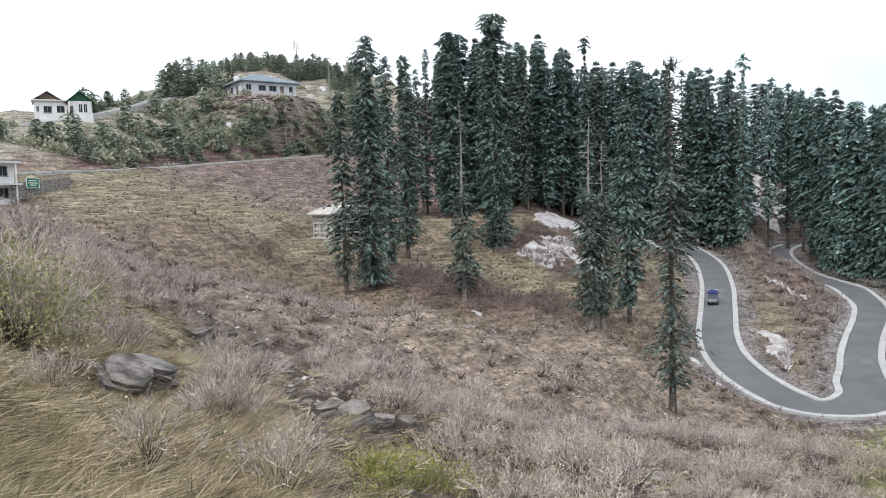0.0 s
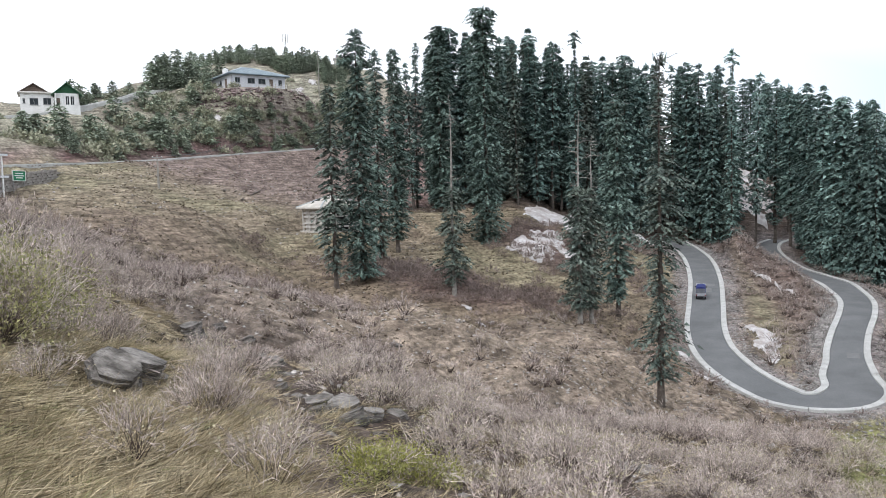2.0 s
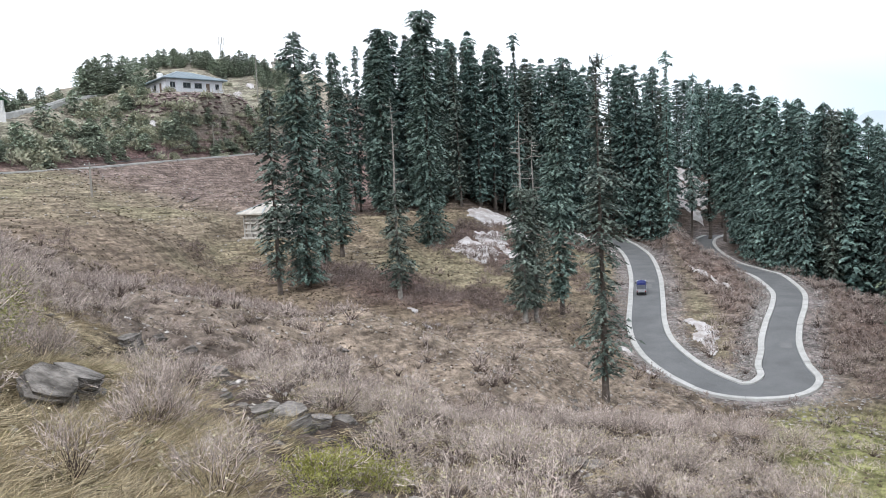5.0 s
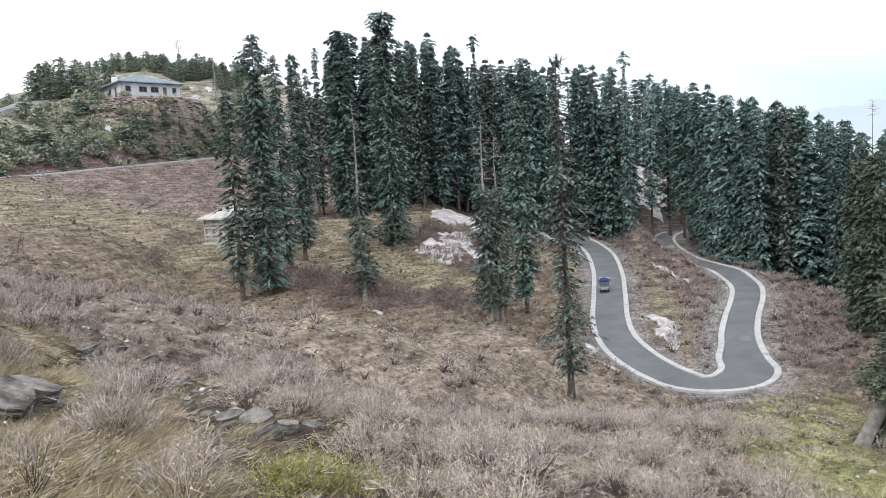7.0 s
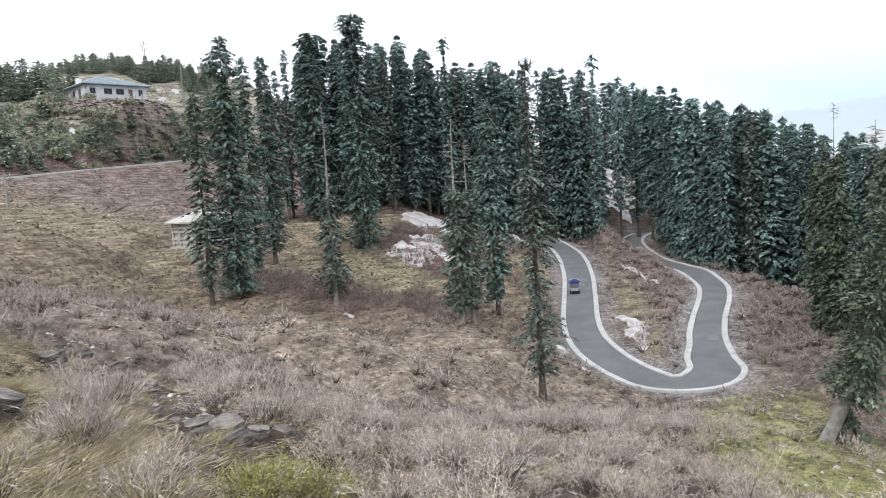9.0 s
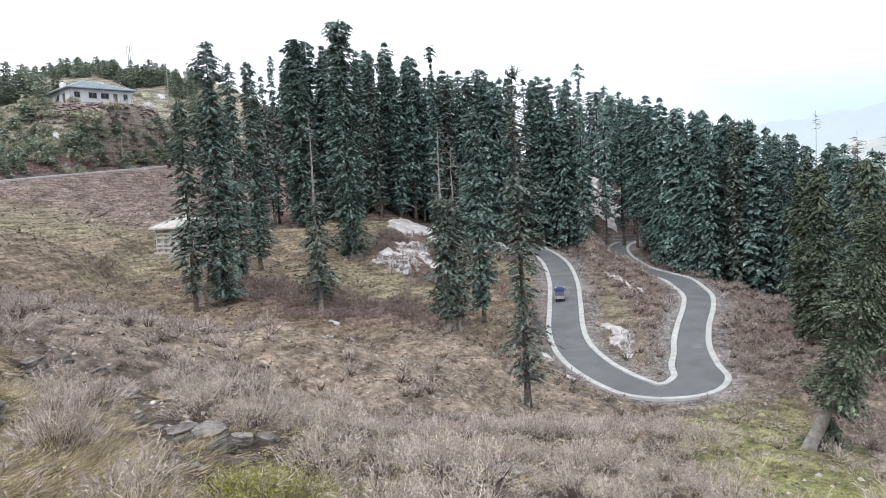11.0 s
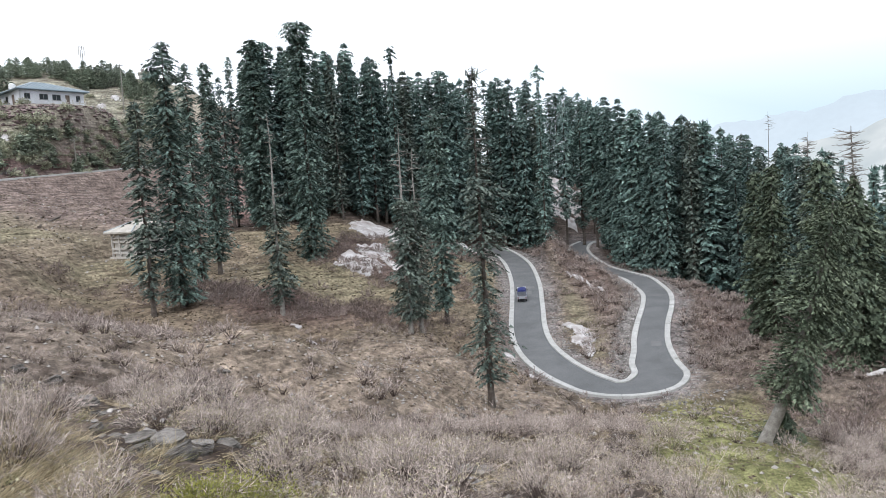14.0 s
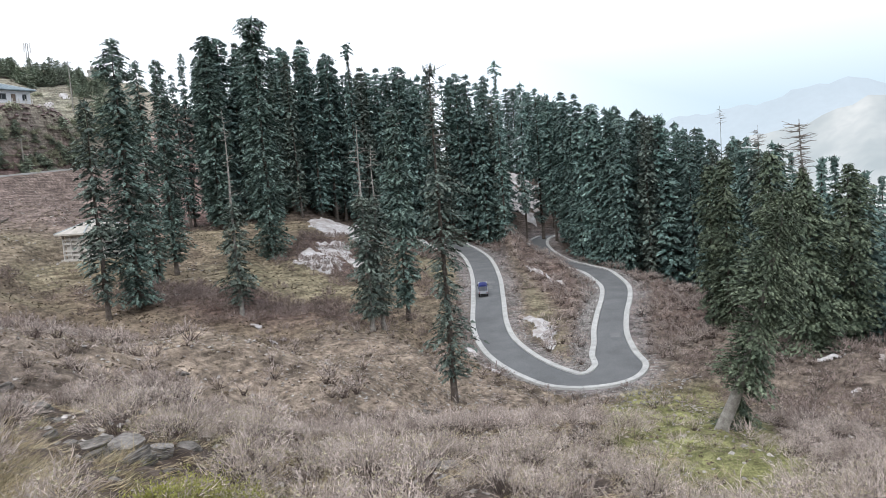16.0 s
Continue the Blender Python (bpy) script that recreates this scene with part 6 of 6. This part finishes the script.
def white_house():
    t = thing("white_house", -78.8, 145.3, 18.5, 27, "white plastered house with brown and green gabled roofs", "house")
    I = pose(0, 0, 1.0)
    part("plinth", boxes((-0.1, 6.8, -0.1, 7.0, -2.5, 1.0), (6.7, 12.0, -2.3, 5.0, -2.5, 0.95)), M_WHITE, t, "whitewashed plinth")
    o = [(0.5, 1.0, 1.3, 2.2), (1.9, 3.6, 1.0, 2.3), (4.6, 6.2, 1.1, 2.4)]
    part("wall", at_pose(I, wall_with_openings(6.7, 3.2, o)), M_WHITE, t)
    for a in o:
        window(t, *a, I, bars=1)
    part("wall", at_pose(I, boxes((0, 0.25, 0.25, 6.9, 0, 3.2))), M_WHITE, t)
    part("wall", at_pose(I, boxes((6.45, 6.7, 0.25, 6.9, 0, 3.2))), M_WHITE, t)
    part("wall", at_pose(I, boxes((0.25, 6.45, 6.65, 6.9, 0, 3.2))), M_WHITE, t)
    part("roof", at_pose(I, hip_roof(6.7, 6.9, 3.2, 0.9, 0.5, 3.0)[0]), M_TIMBER, t, "pale low roof")
    part("gable", at_pose(I, prism([(0.1, 3.5), (5.6, 3.5), (2.7, 5.0)], 1.4, 1.6)), M_ROOF_BROWN, t, "brown boarded gable")
    part("roof", at_pose(I @ pose(0.1, 1.3, 0), gable_roof(5.4, 4.6, 3.6, 1.5, 0.5)), M_ROOF_BROWN, t, "faded brown gabled roof")
    # porch wing with the green gable
    P = pose(6.9, -2.2, 0.95)
    po = [(0.35, 1.1, 0.02, 2.3), (2.2, 3.0, 0.5, 2.7), (3.2, 4.0, 0.5, 2.7)]
    part("wall", at_pose(P, wall_with_openings(5.0, 3.2, po)), M_WHITE, t)
    door(t, 0.35, 1.1, 2.3, P, M_ROOF_BROWN)
    for a in po[1:]:
        window(t, *a, P, M_WHITE, bars=1)
    S = P @ pose(5.0, 0, 0, 0, 0, 90)
    part("wall", at_pose(S, wall_with_openings(5.0, 3.2, [(1.2, 2.2, 0.8, 2.6)])), M_WHITE, t)
    window(t, 1.2, 2.2, 0.8, 2.6, S, M_WHITE)
    part("wall", at_pose(P, boxes((0, 0.25, 0.25, 5.0, 0, 3.2))), M_WHITE, t)
    part("gable", at_pose(P, prism([(0, 3.2), (5.0, 3.2), (2.5, 5.0)], 0.05, 0.25)), M_ROOF_GREEN, t, "green boarded gable")
    part("roof", at_pose(P, gable_roof(5.0, 6.0, 3.2, 1.8, 0.6)), M_ROOF_GREEN, t, "dark green metal gabled roof")
    for x in (0.2, 1.5, 4.6):
        part("column", at_pose(P, tube(bmesh.new(), [(x, -0.5, 0), (x, -0.5, 3.1)], [0.14, 0.12], 10)), M_WHITE, t)
    part("porch_wall", boxes((7.2, 12.0, -3.2, -3.0, -1.0, 1.9)), M_WHITE, t)
    t.scale = (0.86, 0.86, 1.02)


def timber_hut():
    x, y = -15.2, 102.8
    t = thing("timber_hut", x, y, land1(x, y) + 0.1, 40, "weathered whitewashed timber hut with a pale sheet roof", "hut")
    w, d, h = 5.2, 4.2, 2.7
    part("floor", boxes((-0.3, w + 0.3, -0.3, d + 0.3, -1.2, 0.12)), M_TIMBER, t)
    for px in (0, w / 3, 2 * w / 3, w):
        for py in (0, d):
            part("post", boxes((px - 0.09, px + 0.09, py - 0.09, py + 0.09, 0.12, h)), M_TIMBER, t)
    for py in (d / 3, 2 * d / 3):
        for px in (0, w):
            part("post", boxes((px - 0.09, px + 0.09, py - 0.09, py + 0.09, 0.12, h)), M_TIMBER, t)
    for z in (0.5, 0.95, 1.75, 2.2):
        part("rail", boxes((0.09, w - 0.09, -0.04, 0.04, z, z + 0.22)), M_TIMBER, t)
        part("rail", boxes((-0.04, 0.04, 0.09, d - 0.09, z, z + 0.22)), M_TIMBER, t)
        part("rail", boxes((w - 0.04, w + 0.04, 0.09, d - 0.09, z, z + 0.22)), M_TIMBER, t)
    # added dark sheet behind the front rails, in place of the inner shade
    part("dark_backing", boxes((0.1, w - 0.1, 0.25, 0.3, 0.12, h)), M_DARK, t, "dark sheet standing in for the shaded inside")
    part("side_wall", boxes((0.2, 0.25, 0.31, d - 0.1, 0.12, h)), M_TIMBER, t)
    part("top_beam", boxes((-0.12, w + 0.12, -0.12, d + 0.12, h, h + 0.15)), M_TIMBER, t)
    bm, hips = hip_roof(w, d, h + 0.15, 1.5, 0.6, 1.2)
    roof = part("roof", bm, M_ROOF_TAN, t, "pale weathered sheet roof")
    for a, b in hips:
        part("ridge_cap", tube(bmesh.new(), [a, b], [0.07, 0.07], 6), M_ROOF_LIGHT, roof)
    seams(roof, w, d, h + 0.15, 1.5, 0.6, 1.2, 9, M_ROOF_TAN)
    t.scale = (1.25, 1.25, 1.15)


def roadside_building():
    x, y = -54.3, 94.4
    t = thing("roadside_building", x, y, 2.3, 62, "two-storey whitewashed roadside building with a veranda", "building")
    w, d = 12.0, 6.0
    B = pose(-w, 0, 0)
    for level in (0, 1):
        L = B @ pose(0, 0, level * 2.75)
        o = [(0.5 + i * 1.9, 1.7 + i * 1.9, 0.9, 2.2) for i in range(6)]
        part("wall", at_pose(L, wall_with_openings(w, 2.5, o)), M_WHITE, t)
        for a in o:
            window(t, *a, L, bars=1)
        part("wall", at_pose(L, boxes((w - 0.25, w, 0.25, d, 0, 2.5))), M_WHITE, t)
        part("wall", at_pose(L, boxes((0, w - 0.25, d - 0.25, d, 0, 2.5))), M_WHITE, t)
        part("wall", at_pose(L, boxes((0, 0.25, 0.25, d - 0.25, 0, 2.5))), M_WHITE, t)
        part("slab", at_pose(L, boxes((-0.4, w + 0.4, -1.1, d + 0.2, 2.5, 2.75))), M_PLASTER, t)
        for i in range(5):
            part("veranda_post", at_pose(L, boxes((0.2 + i * 2.85, 0.36 + i * 2.85, -1.0, -0.84, 0, 2.5))), M_WHITE, t)
    part("plinth", at_pose(B, boxes((-0.3, w + 0.3, -1.1, d + 0.2, -3.0, 0))), M_STONE, t)


def stone_wall():
    """Stone wall and railing by the lane, in courses of rough blocks."""
    a, b = Vector((-54.0, 93.8, 0)), Vector((-52.6, 105.4, 0))
    t = tagged(new("stone_wall"), "rough grey stone retaining wall below the lane", "wall", kind="structure")
    rng = random.Random(8)
    d = (b - a).normalized()
    length = (b - a).length
    kinds = []
    for k in range(6):
        bm = boxes((-0.5, 0.5, -0.25, 0.25, 0, 0.34))
        for v in bm.verts:
            v.co += Vector([rng.uniform(-0.05, 0.05) for _ in range(3)])
        me = bpy.data.meshes.new("stone")
        bm.to_mesh(me)
        bm.free()
        me.materials.append(M_STONE)
        kinds.append(me)
    turn = math.degrees(math.atan2(d.y, d.x))
    for row in range(6):
        s = 0.3 * (row % 2)
        while s < length:
            p = a + d * s
            link("stone", rng.choice(kinds), t, m=pose(p.x, p.y, 2.95 + row * 0.36 + s * 0.10, 0, 0, turn) @ Matrix.Diagonal((0.98, 1, 1, 1)))
            s += 1.04
    e = a + d * 1.6
    sgn = thing("signboard", e.x + 0.5, e.y, 4.0, turn + 180, "green painted signboard with pale unreadable lines beside the lane", "sign")
    part("panel", boxes((-2.3, 0, -0.05, 0.03, 0.5, 1.7)), M_SIGN, sgn)
    for z, w0 in ((1.35, 1.6), (1.05, 1.8), (0.78, 1.3)):
        part("line_of_writing", boxes((-1.15 - w0 / 2, -1.15 + w0 / 2, 0.034, 0.04, z, z + 0.12)), M_WHITE, sgn)
    for x in (-2.2, -0.1):
        part("post", boxes((x - 0.05, x + 0.05, -0.12, -0.055, -1.4, 1.8)), M_FRAME, sgn)
    part("surround", boxes((-2.4, 0.1, -0.06, 0.06, 1.7, 1.78), (-2.4, 0.1, -0.06, 0.06, 0.42, 0.5), (-2.4, -2.3, -0.06, 0.06, 0.5, 1.7), (0, 0.1, -0.06, 0.06, 0.5, 1.7)), M_WHITE, sgn)
    r = thing("railing", b.x, b.y, 4.8, turn, "low pale roadside railing at the end of the wall", "railing")
    for i in range(5):
        part("post", boxes((i * 1.2 - 0.06, i * 1.2 + 0.06, -0.06, 0.06, -1.0, 1.0)), M_POLE, r)
    for z in (0.45, 0.85):
        part("rail", boxes((0, 4.8, -0.03, 0.03, z, z + 0.09)), M_POLE, r)


def crest_buildings():
    t = thing("crest_building", -45.0, 243.0, 43.2, 11, "small white building among the trees on the crest", "building")
    o = [(0.8 + i * 1.9, 1.8 + i * 1.9, 1.0, 2.2) for i in range(4)]
    part("wall", wall_with_openings(8.4, 3.0, o), M_WHITE, t)
    for a in o:
        window(t, *a, Matrix.Identity(4))
    part("side_wall", boxes((0, 0.25, 0.25, 5, 0, 3)), M_WHITE, t)
    part("side_wall", boxes((8.15, 8.4, 0.25, 5, 0, 3)), M_WHITE, t)
    part("roof", hip_roof(8.4, 5, 3.0, 1.3, 0.6, 4)[0], M_ROOF_LIGHT, t)
    s = thing("stone_house", -29.5, 236.5, 40.5, 7, "small tan stone house on the crest", "house")
    part("wall", wall_with_openings(4.6, 3.6, [(0.8, 1.8, 1.5, 2.7), (2.8, 3.8, 1.5, 2.7)]), M_TIMBER, s)
    for a in ((0.8, 1.8, 1.5, 2.7), (2.8, 3.8, 1.5, 2.7)):
        window(s, *a, Matrix.Identity(4))
    part("body", boxes((0, 4.6, 0.27, 4, -1, 3.6)), M_TIMBER, s)
    part("roof", boxes((-0.3, 4.9, -0.3, 4.3, 3.6, 3.85)), M_ROOF_TAN, s)
    part("chimney", boxes((0.6, 1.6, 1, 2, 3.85, 5.0)), M_STONE, s)


def radio_mast():
    t = thing("radio_mast", -45.6, 242.0, 46.0, 20, "slim lattice radio mast with antennas on the crest", "mast")
    for x in (-0.35, 0.35):
        for y in (-0.35, 0.35):
            part("leg", tube(bmesh.new(), [(x, y, -3), (x * 0.6, y * 0.6, 7.4)], [0.06, 0.05], 5), M_FRAME, t)
    for i in range(8):
        z = i * 0.95
        part("brace", tube(bmesh.new(), [(-0.33, -0.33, z), (0.33, -0.33, z + 0.9)], [0.03, 0.03], 4), M_FRAME, t)
        part("brace", tube(bmesh.new(), [(0.33, -0.33, z), (0.33, 0.33, z + 0.9)], [0.03, 0.03], 4), M_FRAME, t)
    for x, z in ((-0.8, 5.2), (0.8, 5.2), (-0.7, 6.6), (0.75, 6.7)):
        part("antenna", boxes((x - 0.18, x + 0.18, -0.5, -0.35, z - 0.7, z + 0.7)), M_WHITE, t)


def utility_pole(x, y, z, h, label):
    t = thing("utility_pole", x, y, z, 0, label, "pole", "poles of the power line")
    part("shaft", tube(bmesh.new(), [(0, 0, -0.8), (0, 0, h * 0.5), (0, 0, h)], [0.17, 0.14, 0.10], 9), M_POLE, t)
    arm = part("crossarm", boxes((-0.75, 0.75, -0.05, 0.05, h - 0.45, h - 0.33)), M_FRAME, t)
    for k in (-0.65, 0, 0.65):
        part("insulator", tube(bmesh.new(), [(k, 0, h - 0.33), (k, 0, h - 0.15)], [0.05, 0.035], 6), M_WHITE, arm)
    return Vector((x, y, z + h - 0.15))


def cable(a, b, sag, dx):
    pts = [a.lerp(b, i / 16) + Vector((dx, 0, -sag * 4 * (i / 16) * (1 - i / 16))) for i in range(17)]
    bm = tube(bmesh.new(), pts, [0.028] * 17, 4)
    ob = part("cable", bm, M_WIRE, None)
    tagged(ob, "thin dark power cable sagging between two poles", "cable", "cables of the power line")


bungalow()
white_house()
timber_hut()
roadside_building()
stone_wall()
crest_buildings()
radio_mast()
p1 = utility_pole(-36.4, 176.3, land1(-36.4, 176.3), 19.6 - land1(-36.4, 176.3), "grey concrete power pole beside the lane")
p2 = utility_pole(-30.0, 205.8, land1(-30.0, 205.8), 41.0 - land1(-30.0, 205.8), "grey concrete power pole on the hill")
p3 = utility_pole(-39.5, 108.0, land1(-39.5, 108.0), 8.0 - land1(-39.5, 108.0), "thin grey power pole on the meadow")
for dx in (-0.65, 0, 0.65):
    cable(p1, p2, 1.6, dx)
    cable(p3, p1, 2.2, dx)


def felled_log(x0, y0, x1, y1, r):
    a, b = Vector((x0, y0, land1(x0, y0) + r)), Vector((x1, y1, land1(x1, y1) + r))
    ob = part("felled_log", tube(bmesh.new(), [a, a.lerp(b, 0.5), b], [r, r * 0.85, r * 0.6], 8), M_BARK, None)
    tagged(ob, "felled trunk lying on the bare slope", "log")


felled_log(-32.8, 117.7, -35.2, 136.8, 0.2)
felled_log(-31.4, 119.0, -33.6, 136.0, 0.13)
felled_log(-29.5, 115.3, -28.6, 124.2, 0.2)


def road_patch(run_at, side, length, width):
    """A paler repair let into the asphalt."""
    c = ROAD_LINE[run_at:run_at + length]
    v, f = [], []
    for i in range(len(c)):
        for k in (-0.5, 0.5):
            p = offset(ROAD_LINE, side + k * width)[run_at + i]
            v.append((p[0], p[1], p[2] + 0.058))
    for i in range(len(c) - 1):
        f.append((2 * i, 2 * i + 1, 2 * i + 3, 2 * i + 2))
    ob = new("road_patch", make_mesh("road_patch", v, f, M_PATCH))
    tagged(ob, "pale repaired patch in the asphalt of the road", "patch", kind="structure")


# ---- the pickup on the road ----
def rounded(bm, w=0.05, seg=2):
    bmesh.ops.bevel(bm, geom=list(bm.edges), offset=w, segments=seg, affect="EDGES", profile=0.6)
    return bm


def pickup(x, y, z, turn, slope):
    """A small cab-over pickup with a covered bed; its nose looks along x."""
    t = thing("pickup_truck", x, y, z, 0, "small silver pickup with a blue tarpaulin cover on the road", "truck")
    t.matrix_basis = pose(x, y, z, 0, 0, turn) @ pose(0, 0, 0, 0, slope, 0)
    cab = prism([(0.35, 0.38), (1.62, 0.38), (1.66, 0.85), (1.50, 1.12), (1.12, 1.74), (0.42, 1.78), (0.35, 1.70)], -0.68, 0.68)
    body = part("cab", rounded(cab, 0.05), M_CAR, t)
    part("windscreen", at_pose(pose(1.325, 0, 1.43, 0, -31.5, 0), boxes((-0.01, 0.012, -0.58, 0.58, -0.3, 0.3))), M_GLASS, body)
    for s in (-1, 1):
        w = prism([(0.55, 1.12), (1.38, 1.12), (1.08, 1.62), (0.55, 1.64)], s * 0.684 - 0.006, s * 0.684 + 0.006)
        part("side_window", w, M_GLASS, body)
        part("headlight", boxes((1.60, 1.67, s * 0.5 - 0.12, s * 0.5 + 0.12, 0.68, 0.84)), M_LAMP_CLEAR, body)
        part("mirror", boxes((1.28, 1.36, s * 0.80 - 0.06, s * 0.80 + 0.06, 1.12, 1.32)), M_DARK, body)
    part("bumper", rounded(boxes((1.62, 1.74, -0.68, 0.68, 0.34, 0.52)), 0.03), M_DARK, body)
    bed = part("bed", boxes((-1.65, 0.3, -0.70, 0.70, 0.55, 0.66), (-1.65, 0.3, -0.70, -0.65, 0.66, 1.0), (-1.65, 0.3, 0.65, 0.70, 0.66, 1.0), (-1.65, -1.60, -0.65, 0.65, 0.66, 1.0)), M_CAR, t)
    for s in (-1, 1):
        part("tail_lamp", boxes((-1.69, -1.651, s * 0.58 - 0.07, s * 0.58 + 0.07, 0.62, 0.80)), M_LAMP_RED, bed)
    cover = prism([(-0.66, 1.0), (0.66, 1.0), (0.67, 1.62), (0.5, 1.86), (0, 1.95), (-0.5, 1.86), (-0.67, 1.62)], -0.28, 1.62)
    part("tarpaulin_cover", at_pose(pose(0, 0, 0, 0, 0, 90), rounded(cover, 0.04)), M_TARP, t, "blue tarpaulin cover")
    part("rear_flap", boxes((-1.67, -1.63, -0.62, 0.62, 1.0, 1.66)), M_FLAP, t, "grey canvas rear flap")
    part("chassis", boxes((-1.6, 1.5, -0.35, 0.35, 0.28, 0.55)), M_DARK, t)
    for wx in (-1.05, 1.02):
        for s in (-1, 1):
            wheel = part("wheel", tube(bmesh.new(), [(wx, s * 0.52, 0.27), (wx, s * 0.54, 0.27), (wx, s * 0.66, 0.27), (wx, s * 0.68, 0.27)], [0.24, 0.27, 0.27, 0.24], 20), M_TYRE, t)
            part("rim", tube(bmesh.new(), [(wx, s * 0.66, 0.27), (wx, s * 0.69, 0.27)], [0.16, 0.13], 14), M_RIM, wheel)


k = int(np.argmin(np.hypot(ROAD_LINE[:, 0] - 39.4, ROAD_LINE[:, 1] - 105.0)))
here, ahead = ROAD_LINE[k], ROAD_LINE[k - 4]
run_ = math.hypot(ahead[0] - here[0], ahead[1] - here[1])
heading = math.atan2(ahead[1] - here[1], ahead[0] - here[0])
pickup(here[0] - math.sin(heading) * 0.7, here[1] + math.cos(heading) * 0.7, here[2] + 0.045, math.degrees(heading), -math.degrees(math.atan2(ahead[2] - here[2], run_)))
road_patch(62, -0.5, 3, 1.6)
road_patch(66, 0.4, 4, 2.4)
road_patch(150, 0.6, 3, 1.2)
